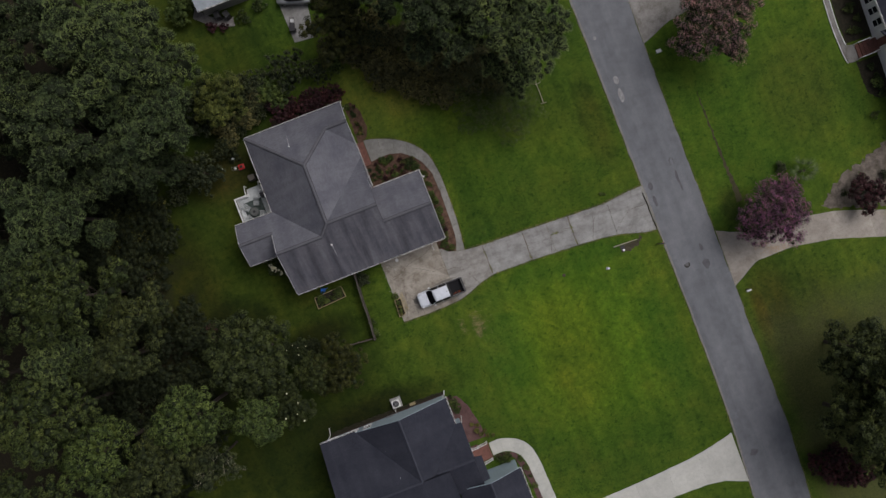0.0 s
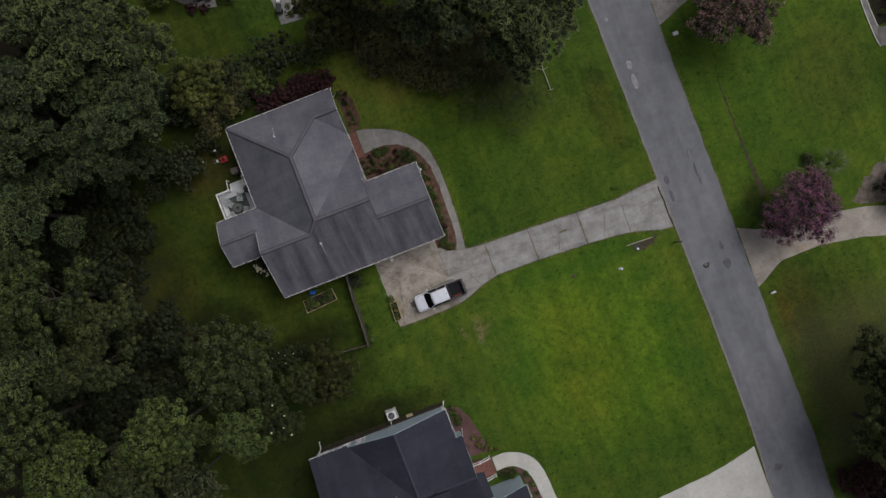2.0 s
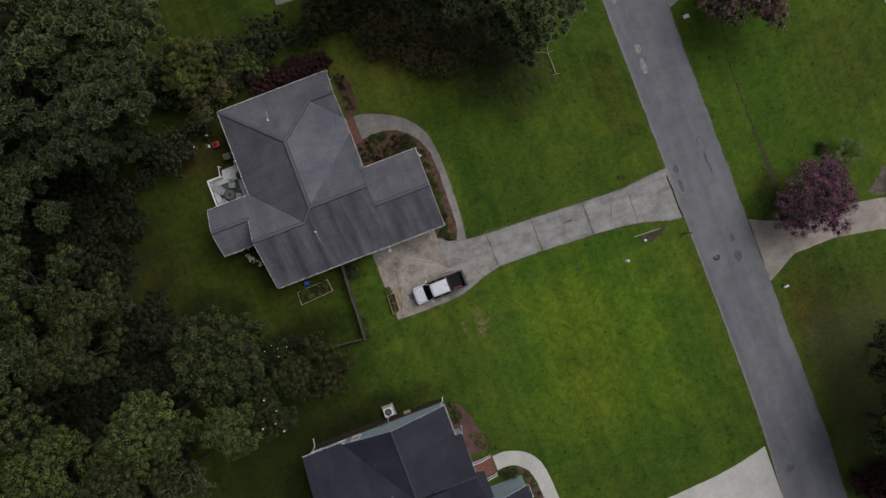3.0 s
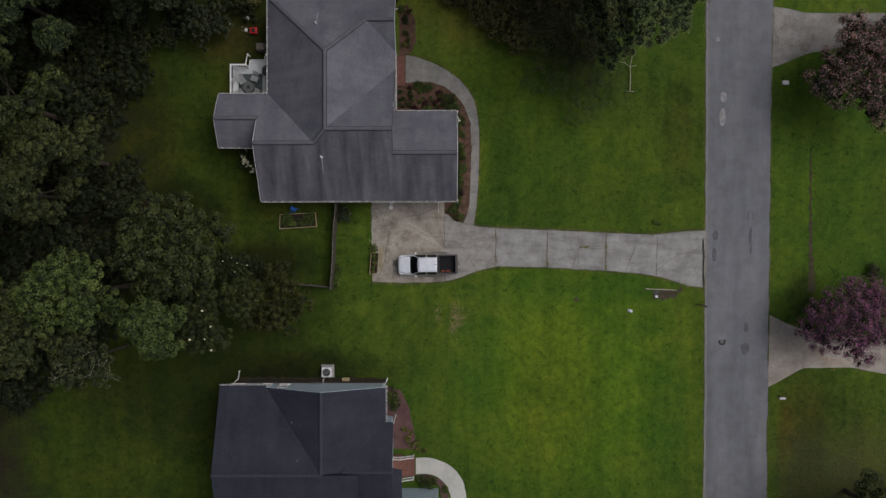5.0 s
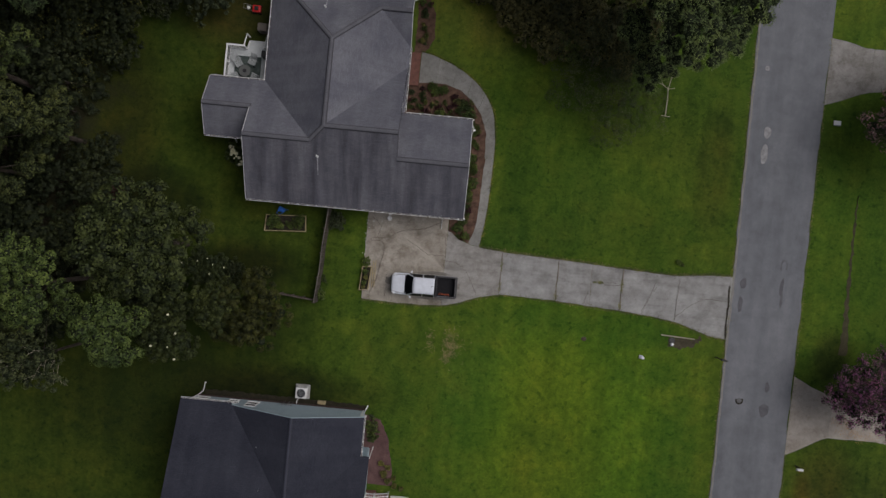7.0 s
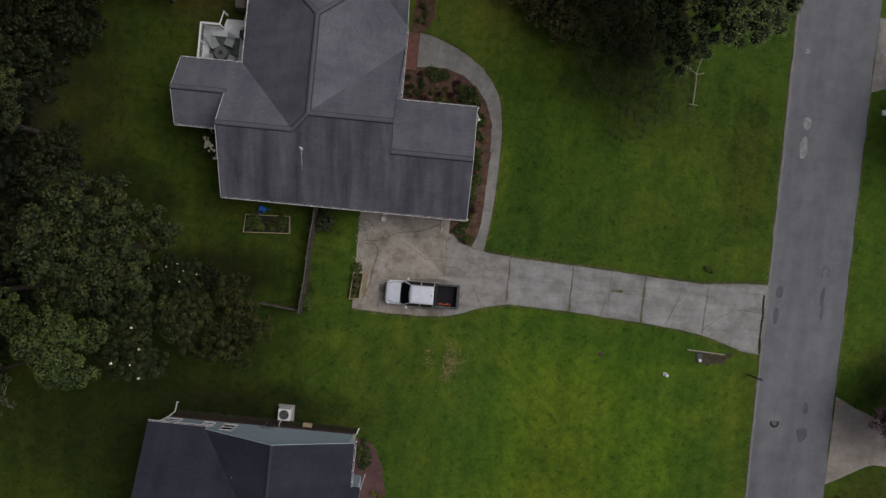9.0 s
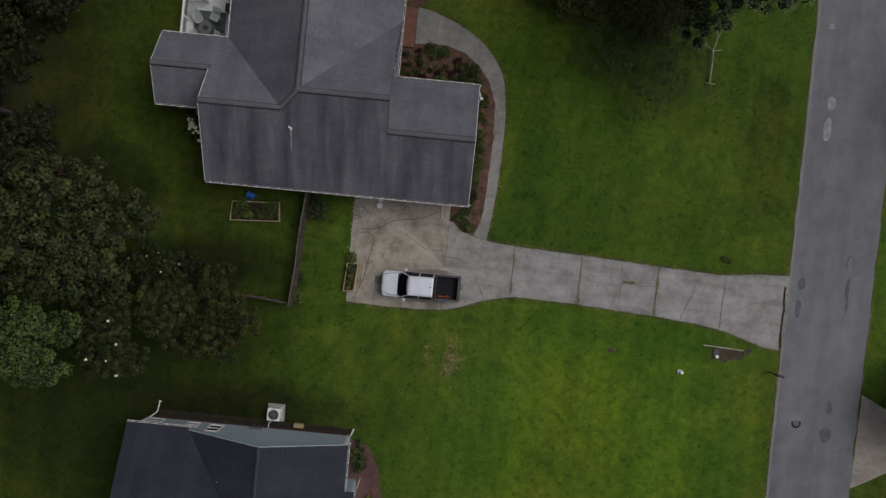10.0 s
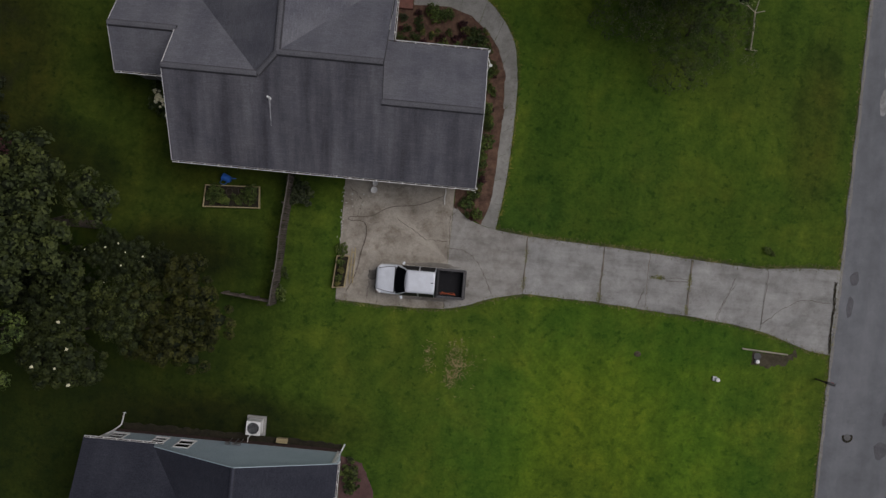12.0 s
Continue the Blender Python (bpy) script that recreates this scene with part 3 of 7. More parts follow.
for k, (dx, w) in enumerate(((0.0, .12), (.05, .10), (-.04, .07))):
    crack(drive, [(24.78 + dx, -3.7), (24.7 + dx, -2.6), (24.68 + dx, -1.6), (24.74 + dx, -.7), (24.66 + dx, .1), (24.62 + dx, .9)], w, 77 + k, 0.032 + .002 * k)
crack(drive, [(4.92, -1.6), (4.93, 1.9)], .09, 81, .024, WORN_JOINT)
crack(drive, [(9.82, -1.7), (9.78, 1.7)], .16, 82, .024, WORN_JOINT)
crack(drive, [(12.75, -1.85), (12.7, 1.6)], .05, 84, .025, WORN_JOINT)
crack(drive, [(15.42, -2.1), (15.4, 1.45)], .12, 83, .024, WORN_JOINT)
# oil stain before the truck; strips round it paint its contact shadow
OIL_SHADE = mottled("oil_and_shade", (0.135, 0.124, 0.107), (0.22, 0.205, 0.18), 2.5, 12, .8)
for k, (x, y, rx, ry) in enumerate(((-4.6, -1.2, .35, .5), (-1.4, -2.62, 1.6, .1), (-1.2, -.42, 1.9, .12), (1.4, -1.2, .12, .5))):
    bm = bmesh.new()
    ring = [bm.verts.new((x + rx * q * math.cos(a), y + ry * q * math.sin(a), gz(x, y) + .0225))
            for a, q in ((2 * math.pi * j / 22, 1 + .4 * noise.noise((math.cos(j) * 1.7, math.sin(j) * 1.7, k + .5))) for j in range(22))]
    bm.faces.new(ring)
    part("oil_and_shade", bm, OIL_SHADE, drive, "dark oil stain and painted truck shade on the concrete")
for k, line in enumerate([[(13.3, .1), (14.3, .15), (15.3, .2)], [(17.4, -2.2), (17.9, -.6), (18.3, .6)], [(20.25, -2.5), (20.3, 1.2)], 
                          [(-4.2, -3.2), (-4.3, -2.2)], [(-6.5, 4.0), (-5.6, 3.2), (-5.9, 2.2)]]):
    crack(drive, line, .04, 90 + k, .027, GRIT)

WALK_O = smoothed([(2.82, 2.12), (3.05, 3.6), (3.2, 5.2), (3.33, 7.8), (3.36, 10.0), (3.28, 12.0), (2.97, 13.75), (2.5, 14.65), (1.45, 16.0),
                   (0.0, 17.0), (-1.3, 17.6), (-2.6, 18.05), (-3.6, 18.2)])
WALK_I = smoothed([(1.85, 2.4), (2.34, 3.6), (2.48, 5.2), (2.55, 7.8), (2.6, 9.8), (2.5, 11.6), (2.25, 12.7), (1.75, 13.7), (1.05, 14.5),
                   (0.1, 15.2), (-1.2, 15.7), (-2.4, 15.7), (-3.6, 15.62)])


def walk_slabs(parent, outer, inner, count, material, lift=0.018, gap=0.1):
    o, i = along(outer, count * 4), along(inner, count * 4)
    for k in range(count):
        a, b = o[k * 4:k * 4 + 5], i[k * 4:k * 4 + 5]
        a = [a[0]] + a[1:-1] + [(a[-1][0] * (1 - gap) + a[-2][0] * gap, a[-1][1] * (1 - gap) + a[-2][1] * gap)]
        b = [b[0]] + b[1:-1] + [(b[-1][0] * (1 - gap) + b[-2][0] * gap, b[-1][1] * (1 - gap) + b[-2][1] * gap)]
        part("slab", sheet(a, b, 3, lift + 0.004 * (k % 3), 0.15, 0.02, k), material, parent)


front_walk = tagged(thing("front_walk"), "curved grey concrete garden walk to the front door", "walkway", kind="structure")
walk_slabs(front_walk, WALK_O, WALK_I, 12, WALK_CONCRETE, gap=.04)

# across the road and south
east_drive = tagged(thing("east_driveway"), "pale tan concrete driveway flaring to the road", "driveway", kind="structure")
slabs_by_x("slab", east_drive, [(31.2, -13.4), (32.4, -12.8), (34.5, -11.55), (39, -11.5), (44, -12.4), (50, -14.4), (62, -18)],
           [(31.2, -6.4), (33, -7.3), (35, -8.0), (42, -8.7), (45.5, -9.4), (51, -11.4), (62, -15)], [31.2, 34.8, 39.5, 44.2, 49, 55, 62], TAN_CONCRETE)
north_drive = tagged(thing("north_driveway"), "old grey concrete driveway flaring to the road", "driveway", kind="structure")
slabs_by_x("slab", north_drive, [(30.72, 16.9), (32.2, 17.4), (34, 18.2), (37, 18.7), (60, 18.9)],
           [(30.72, 22.5), (32.2, 22.3), (33.6, 21.9), (60, 21.9)], [30.72, 34.4, 35.4, 41, 48, 60], DULL_CONCRETE)
south_drive = tagged(thing("south_driveway"), "clean pale concrete driveway of the blue house", "driveway", kind="structure")
slabs_by_x("slab", south_drive, [(3.0, -35.2), (10, -34.9), (16.2, -34.6), (20, -34.7), (22, -35.0), (24.8, -36.2)],
           [(3.0, -31.6), (7.5, -31.55), (13.7, -31.3), (19, -30.95), (21.3, -30.6), (23.2, -30.2), (24.8, -29.8)], [3, 7.5, 11.8, 16, 20, 24.75], NEW_CONCRETE)
south_walk = tagged(thing("south_walk"), "pale curved concrete walk to the porch steps", "walkway", kind="structure")
walk_slabs(south_walk, smoothed([(-2.75, -20.25), (-1.3, -20.2), (0.1, -20.7), (1.3, -21.6), (2.0, -22.9), (2.25, -25), (2.4, -29.5), (2.6, -32)]),
           smoothed([(-2.75, -21.85), (-1.6, -21.8), (-0.6, -22.1), (0.2, -22.9), (0.65, -24), (0.8, -26), (0.9, -29.5), (1.1, -32)]), 10, NEW_CONCRETE, gap=0.01)
yard_pad = tagged(thing("parking_pad"), "small weathered concrete parking pad in the northern yard", "parking pad", kind="structure")
part("slab", sheet([(-6.9, 42), (-6.95, 36), (-6.85, 31.6)], [(-3.4, 42), (-3.85, 36), (-4.5, 31.4)], 5, 0.03, 0.15, 0.08), CONCRETE, yard_pad)


def bed(name, a, b, material, label, n=20, ragged=0.06):
    ob = part(name, sheet(along(a, n), along(b, n), 8, 0.015, 0.12, ragged, 3), material)
    for v in ob.data.vertices:
        if v.co.z > gz(v.co.x, v.co.y):
            v.co.z += 0.035 * noise.noise((v.co.x * 2.2, v.co.y * 2.2, 0.5))
    return tagged(ob, label, "flower bed", kind="structure")


bed("mulch_bed", [(0.1, 3.3), (0.1, 4.8), (0.75, 6), (0.75, 8), (0.75, 12.2)], [(1.92, 2.36), (2.36, 3.6), (2.5, 5.2), (2.57, 7.8), (2.62, 9.8), (2.5, 11.8), (2.2, 12.8)], MULCH,
    "red-brown bark mulch bed along the garage wall")
bed("mulch_bed", [(-5.0, 12.0), (-1, 12.0), (2.2, 12.1)], [(-5.0, 15.64), (-2.4, 15.72), (-1.2, 15.72), (0.1, 15.22), (1.05, 14.52), (1.75, 13.72), (2.25, 12.7)], MULCH,
    "red-brown bark mulch bed beside the front walk")
bed("mulch_bed", [(-4.2, 18.1), (-4.2, 22.8)], [(-3.3, 18.1), (-2.6, 19.5), (-2.7, 21.5), (-3.4, 22.9)], MULCH, "narrow bark mulch bed at the house corner")
bed("mulch_bed", [(-5.6, -13.2), (-5.6, -19.3)], [(-4.2, -13.6), (-3.4, -15.3), (-3.0, -17.2), (-2.7, -19.4)], RED_MULCH, "purple-brown mulch bed by the porch")
bed("mulch_bed", [(-2.8, -22.0), (-0.5, -22.9), (0.2, -27), (0.3, -31)], [(-1.6, -21.9), (-0.2, -22.5), (0.75, -25), (0.9, -31)], RED_MULCH,
    "purple-brown mulch strip inside the curved walk")
bed("soil_strip", [(-19.6, -12.3), (-12, -12.35), (-5.6, -12.45)], [(-19.6, -12.95), (-12, -12.95), (-5.6, -12.95)], SOIL, "dark soil strip along the blue wall", 60, 0.07)
bed("mulch_bed", [(44, -8.2), (46.7, -6.0), (50.6, -4.9), (54, -3.6), (60, -3)], [(45, -9.0), (48, -9.9), (52, -11.0), (56, -12.5), (61, -14)], GREY_MULCH,
    "weedy brown mulch bed along the tan driveway", 48, 0.3)
bed("mulch_bed", [(53.0, 16.5), (52.85, 12.0), (52.95, 8.5)], [(56.1, 16.5), (56.1, 12.0), (56.1, 8.4)], SOIL, "dark planting bed beside the white house", 30)
bed("mulch_bed", [(53.4, 6.0), (53.4, 3.5), (53.6, 2.2), (54.6, 1.2)], [(56.1, 6.0), (56.1, 3.5), (56.1, 2.2), (56.1, 1.2)], SOIL, "dark planting bed below the white porch", 24)

# marks on the road
TAR_GREY = mottled("worn_iron", (0.09, 0.09, 0.092), (0.13, 0.13, 0.132), 3, 20, 0.7)
for name, x, y, r, mat_, label in [("manhole_ring", 26.67, -8.95, 0.36, DARK_METAL, "round iron utility cover in the asphalt")]:
    cover = thing(name, x, y, gz(x, y) + 0.004)
    bm = bmesh.new()
    bmesh.ops.create_cone(bm, cap_ends=True, segments=28, radius1=r, radius2=r * 0.97, depth=0.03)
    part("rim", bm, SOIL, cover)
    bm = bmesh.new()
    bmesh.ops.create_cone(bm, cap_ends=True, segments=24, radius1=r * 0.62, radius2=r * 0.6, depth=0.05)
    part("lid", bm, TAR_GREY, cover, "grey worn lid")
    tagged(cover, label, "manhole cover")


def blotch(x, y, rx, ry, material, seed, label):
    bm = bmesh.new()
    c = bm.verts.new((x, y, gz(x, y) + 0.0145))
    ring = []
    for k in range(18):
        a = 2 * math.pi * k / 18
        s = 1 + 0.35 * noise.noise((math.cos(a) * 1.3, math.sin(a) * 1.3, seed))
        px, py = x + rx * s * math.cos(a), y + ry * s * math.sin(a)
        ring.append(bm.verts.new((px, py, gz(px, py) + 0.0145)))
    for k in range(18):
        bm.faces.new((c, ring[k], ring[(k + 1) % 18]))
    return part("patch", bm, material, road, label)


TAR = mottled("tar_patch", (0.085, 0.086, 0.094), (0.13, 0.131, 0.14), 3, 20, 0.85)
PALE_PATCH = mottled("pale_scrape", (0.20, 0.20, 0.20), (0.34, 0.34, 0.34), 2.5, 9, 0.95)
for k, (x, y, rx, ry, mm) in enumerate([(25.8, 1.2, 0.3, 0.42, TAR), (25.7, -0.6, 0.22, 0.7, TAR), (29.1, 1.2, 0.18, 0.8, TAR), (29.2, 0.1, 0.12, 0.7, TAR),
                                        (28.9, -9.6, 0.45, 0.6, TAR), (28.95, -7.6, 0.2, 0.4, TAR), (26.2, 12.3, 0.32, 0.8, PALE_PATCH), (26.25, 14.2, 0.3, 0.5, PALE_PATCH),
                                        (25.6, 19.5, 0.2, 0.2, PALE_PATCH), (26.5, -33, 0.5, 0.4, TAR)]):
    blotch(x, y, rx, ry, mm, k * 1.7, "")
pts = [(29.1 + 0.25 * math.cos(a), 3.0 + 0.5 * math.sin(a)) for a in np.linspace(-0.6, 3.9, 12)]
crack(road, pts, 0.14, 5, 0.015, TAR)


# ---------- roofs and houses ----------
def roof_plane(parent, poly, height, material, along_x=True, thick=0.14, name="roof_slope"):
    """One slope: its outline on the plan and its height there; courses run level."""
    bm = bmesh.new()
    top = [bm.verts.new((x, y, height(x, y))) for x, y in poly]
    low = [bm.verts.new((x, y, height(x, y) - thick)) for x, y in poly]
    f = bm.faces.new(top)
    if f.normal.z < 0 or (f.normal_update() or f.normal.z < 0):
        f.normal_flip()
    bm.faces.new(low)
    for k in range(len(poly)):
        j = (k + 1) % len(poly)
        bm.faces.new((top[k], top[j], low[j], low[k]))
    bmesh.ops.recalc_face_normals(bm, faces=bm.faces)
    uv = bm.loops.layers.uv.new("UVMap")
    gx = height(1, 0) - height(0, 0)
    gy = height(0, 1) - height(0, 0)
    steep = math.hypot(1, math.hypot(gx, gy))
    for face in bm.faces:
        for lp in face.loops:
            x, y = lp.vert.co.x, lp.vert.co.y
            lp[uv].uv = (x, y * steep) if abs(gy) > abs(gx) else (y, x * steep)
    return part(name, bm, material, parent)


def ridge(parent, a, b, material, width=0.2, name="ridge_cap"):
    """A raised run of overlapping cap shingles along a ridge or hip; its flanks are dark, the shadow gap put into their
    colour. material: flank and top.
    """
    a, b = Vector(a), Vector(b)
    d = (b - a).normalized()
    side = Vector((-d.y, d.x, 0)).normalized()
    n = max(2, int((b - a).length / 0.24))
    bm = bmesh.new()
    rows = []
    for k in range(2 * n + 1):
        p = a.lerp(b, min(1, (k // 2 + (k % 2) * 0.93) / n))
        up = Vector((0, 0, 0.085 if k % 2 == 0 else 0.07))
        drop = Vector((0, 0, -0.09))
        rows.append([bm.verts.new(q) for q in (p + side * width + drop, p + side * width * 0.66 + up + drop * .5, p + up, p - side * width * 0.66 + up + drop * .5, p - side * width + drop)])
    for r0, r1 in zip(rows, rows[1:]):
        for j in range(4):
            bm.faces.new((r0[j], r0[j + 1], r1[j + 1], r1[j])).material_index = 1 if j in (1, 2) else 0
    bm.faces.new(rows[0])
    bm.faces.new(list(reversed(rows[-1])))
    bmesh.ops.recalc_face_normals(bm, faces=bm.faces)
    return part(name, bm, material, parent)


GUTTER_SILT = mottled("gutter_silt", (0.03, 0.026, 0.02), (0.07, 0.058, 0.045), 2, 15, .9)


def gutter(parent, a, b, out, material=None, drop=0.02, hangers=True):
    """A white half-round eaves gutter from a to b; out: unit vector away from the wall."""
    a, b, o = Vector(a), Vector(b), Vector((*out, 0))
    bm = bmesh.new()
    prof = [(0.0, 0.0), (0.0, -0.09), (0.045, -0.11), (0.1, -0.09), (0.112, 0.0), (0.082, 0.0), (0.076, -0.07), (0.045, -0.09), (0.012, -0.07), (0.008, 0.0)]
    ring = [[bm.verts.new(p + o * u + Vector((0, 0, w - drop))) for u, w in prof] for p in (a, b)]
    for k in range(len(prof)):
        j = (k + 1) % len(prof)
        bm.faces.new((ring[0][k], ring[0][j], ring[1][j], ring[1][k]))
    bm.faces.new(ring[0])
    bm.faces.new(list(reversed(ring[1])))
    if hangers:
        n = int((b - a).length / 0.75)
        d = (b - a).normalized()
        for k in range(n):
            c = a.lerp(b, (k + 0.5) / n) + o * 0.06 + Vector((0, 0, 0.012 - drop))
            s = d * 0.03
            vs = [bm.verts.new(c + s * i + o * 0.06 * j) for i, j in ((-1, -1), (1, -1), (1, 1), (-1, 1))]
            bm.faces.new(vs)
    bmesh.ops.recalc_face_normals(bm, faces=bm.faces)
    made = part("gutter", bm, material or WHITE, parent)
    silt = bmesh.new()
    lift = Vector((0, 0, -0.055 - drop))
    silt.faces.new([silt.verts.new(c + o * u + lift) for c, u in ((a, 0.012), (b, 0.012), (b, 0.076), (a, 0.076))])
    bmesh.ops.recalc_face_normals(silt, faces=silt.faces)
    part("leaf_silt", silt, GUTTER_SILT, made, "dark wet leaf silt in the gutter")
    return made


def rake_board(parent, a, b, material=None, w=0.03, h=0.16):
    a, b = Vector(a), Vector(b)
    d = (b - a).normalized()
    s = Vector((-d.y, d.x, 0)).normalized() * w / 2
    u = Vector((0, 0, h))
    bm = bmesh.new()
    vs = [bm.verts.new(c) for c in (a - s - u, a + s - u, a + s, a - s, b - s - u, b + s - u, b + s, b - s)]
    for f in ((0, 1, 2, 3), (7, 6, 5, 4), (0, 4, 5, 1), (1, 5, 6, 2), (2, 6, 7, 3), (3, 7, 4, 0)):
        bm.faces.new([vs[i] for i in f])
    bmesh.ops.recalc_face_normals(bm, faces=bm.faces)
    return part("rake_board", bm, material or WHITE, parent)


def wall_run(parent, pts, tops, material, thick=0.15, name="wall"):
    """Upright wall pieces between plan points; tops: height of the wall's head at each point. Stands in the ground."""
    for (a, b, ta, tb) in zip(pts, pts[1:], tops, tops[1:]):
        A, B = Vector((*a, 0)), Vector((*b, 0))
        d = (B - A).normalized()
        s = Vector((-d.y, d.x, 0)) * thick / 2
        bm = bmesh.new()
        vs = []
        for p, t in ((A, ta), (B, tb)):
            lo = min(gz(a[0], a[1]), gz(b[0], b[1])) - 0.3
            vs += [bm.verts.new((p.x + s.x, p.y + s.y, lo)), bm.verts.new((p.x - s.x, p.y - s.y, lo)),
                   bm.verts.new((p.x - s.x, p.y - s.y, t)), bm.verts.new((p.x + s.x, p.y + s.y, t))]
        for f in ((0, 1, 2, 3), (7, 6, 5, 4), (0, 4, 5, 1), (1, 5, 6, 2), (2, 6, 7, 3), (3, 7, 4, 0)):
            bm.faces.new([vs[i] for i in f])
        bmesh.ops.recalc_face_normals(bm, faces=bm.faces)
        part(name, bm, material, parent)


E0, PITCH = 3.52, 0.545
XW, XE, YS, YN = -15.75, -4.32, 4.28, 22.6
XM, YR2, HIP = -10.1, 10.19, 16.84
ZR = 6.72
RISE = ZR - E0
PS, PN, PW, PE = RISE / (YR2 - YS), RISE / (YN - HIP), RISE / (XM - XW), RISE / (XE - XM)
NB = YR2 + RISE / PITCH
YL, YLN = 9.09, 13.86
XV = XW + (YLN - YL) * PS / PW
YG = (PITCH * 12.3 + PS * YS) / (PITCH + PS)


PALE_WASH = mottled("pale_shingle_wash", (0.26, 0.26, 0.28), (0.36, 0.36, 0.38), 3, 20, 0.95)


def build_ranch():
    h = thing("ranch_house", -8, 10, 0)
    h.matrix_world = Matrix.Identity(4)
    s_up = lambda x, y: E0 + PS * (y - YS)
    P = lambda poly, f: roof_plane(h, poly, f, ROOF_GREY)
    roof_plane(h, [(-16.4, YS), (1.18, YS), (1.18, YG), (-4.42, YG), (-4.42, YR2), (XM, YR2), (XV, YL), (-16.4, YL)], s_up, ROOF_STREAKED)
    P([(1.18, YG), (1.18, 12.3), (-4.7, 12.3), (-4.7, YG)], lambda x, y: E0 + PITCH * (12.3 - y))
    # low strip of roof along the foot of the gable, behind the gutter
    P([(XE, 12.34), (XE, NB - .02), (-4.7, NB - .02), (-4.7, 12.34)], lambda x, y: E0 - .02 + PITCH * (XE - x))
    P([(XM, YR2), (-4.42, YR2), (-4.42, NB), (XE, NB)], lambda x, y: ZR - PITCH * (y - YR2))
    P([(XM, YR2), (XE, NB), (XE, 17.6), (XE - 2.5, 20.1), (XM, HIP)], lambda x, y: E0 + PE * (XE - x))
    P([(XE, 17.6), (XE, 20.1), (XE - 2.5, 20.1)], lambda x, y: E0 + PITCH * (y - 17.6))
    P([(XW, YN), (XM, HIP), (XE - 2.5, 20.1), (XE, 20.1), (XE, YN)], lambda x, y: E0 + PN * (YN - y))
    P([(XW, YN), (XW, YLN), (XV, YL), (XM, YR2), (XM, HIP)], lambda x, y: E0 + PW * (x - XW))
    P([(-20.2, YLN), (XW, YLN), (XV, YL), (-16.4, YL), (-16.4, 11.49), (-20.2, 11.49)], lambda x, y: E0 + PS * (YLN - y))
    P([(-20.2, 9.12), (-16.0, 9.12), (-16.0, 11.49), (-20.2, 11.49)], lambda x, y: E0 + PS * (y - 9.12))
    zl, zg, zw, zn = E0 + PS * (YL - YS), E0 + PS * (YG - YS), E0 + PS * 2.37, E0 + PN * 2.5
    for a, b in [((-16.4, YL, zl), (XV, YL, zl)), ((XV, YL, zl), (XM, YR2, ZR)), ((XM, YR2, ZR), (-4.42, YR2, ZR)), ((XM, YR2, ZR), (XM, HIP, ZR)),
                 ((XM, HIP, ZR), (XW, YN, E0)), ((XM, HIP, ZR), (XE - 2.5, 20.1, zn)), ((XE - 2.5, 20.1, zn), (XE, 20.1, zn)),
                 ((-4.42, YG, zg), (1.18, YG, zg)), ((-20.2, 11.49, zw), (-16.3, 11.49, zw))]:
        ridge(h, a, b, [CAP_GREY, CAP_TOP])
    gutter(h, (-16.4, YS, E0), (1.18, YS, E0), (0, -1))
    gutter(h, (-4.2, 12.3, E0), (1.18, 12.3, E0), (0, 1))
    gutter(h, (XW, YLN, E0), (XW, YN, E0), (-1, 0))
    gutter(h, (XW, YN, E0), (XE, YN, E0), (0, 1))
    gutter(h, (XE, 12.42, E0), (XE, 17.6, E0), (1, 0))
    gutter(h, (-20.2, 9.12, E0), (-16.4, 9.12, E0), (0, -1))
    gutter(h, (-20.2, YLN, E0), (XW, YLN, E0), (0, 1))
    for a, b in [((1.2, YS, E0), (1.2, YG, zg)), ((1.2, YG, zg), (1.2, 12.3, E0)), ((-4.40, 12.3, E0 + PITCH * (NB - 12.3)), (-4.40, NB, E0)), ((XE + .02, 17.6, E0), (XE + .02, 20.1, zn)), ((XE + .02, 20.1, zn), (XE + .02, YN, E0)),
                 ((-16.42, YS, E0), (-16.42, YL, zl)), ((-16.42, YL, zl), (-16.42, 11.49, zw)), ((-20.22, 9.12, E0), (-20.22, 11.49, zw)),
                 ((-20.22, 11.49, zw), (-20.22, YLN, E0))]:
        rake_board(h, a, b)
    rake_board(h, (-4.40, YG, zg), (-4.40, YR2, ZR), CAP_GREY)
    rake_board(h, (-4.40, YR2, ZR), (-4.40, 12.3, E0 + PITCH * (NB - 12.3)), CAP_GREY)
    t = E0 - 0.1
    wall_run(h, [(-16.0, 4.75), (0.8, 4.75)], [t, t], SIDING)
    wall_run(h, [(0.8, 4.75), (0.8, YG), (0.8, 11.85)], [t, zg - 0.2, t], SIDING)
    wall_run(h, [(0.8, 11.85), (-4.75, 11.85)], [t, t], SIDING)
    wall_run(h, [(-4.75, 4.75), (-4.75, YR2), (-4.75, NB - .3), (-4.75, 17.9), (-4.75, 20.1), (-4.75, 22.2)], [t + .2, ZR - .25, t + .1, t, zn - .2, t], SIDING)
    wall_run(h, [(-4.75, 22.2), (-15.35, 22.2), (-15.35, 13.46), (-19.8, 13.46)], [t] * 4, SIDING)
    wall_run(h, [(-19.8, 13.46), (-19.8, 11.49), (-19.8, 9.5)], [t, zw - .2, t], SIDING)
    wall_run(h, [(-19.8, 9.5), (-16.0, 9.5)], [t, t], SIDING)
    wall_run(h, [(-16.0, 11.3), (-16.0, YL), (-16.0, 4.75)], [zw, zl - .2, t], SIDING)
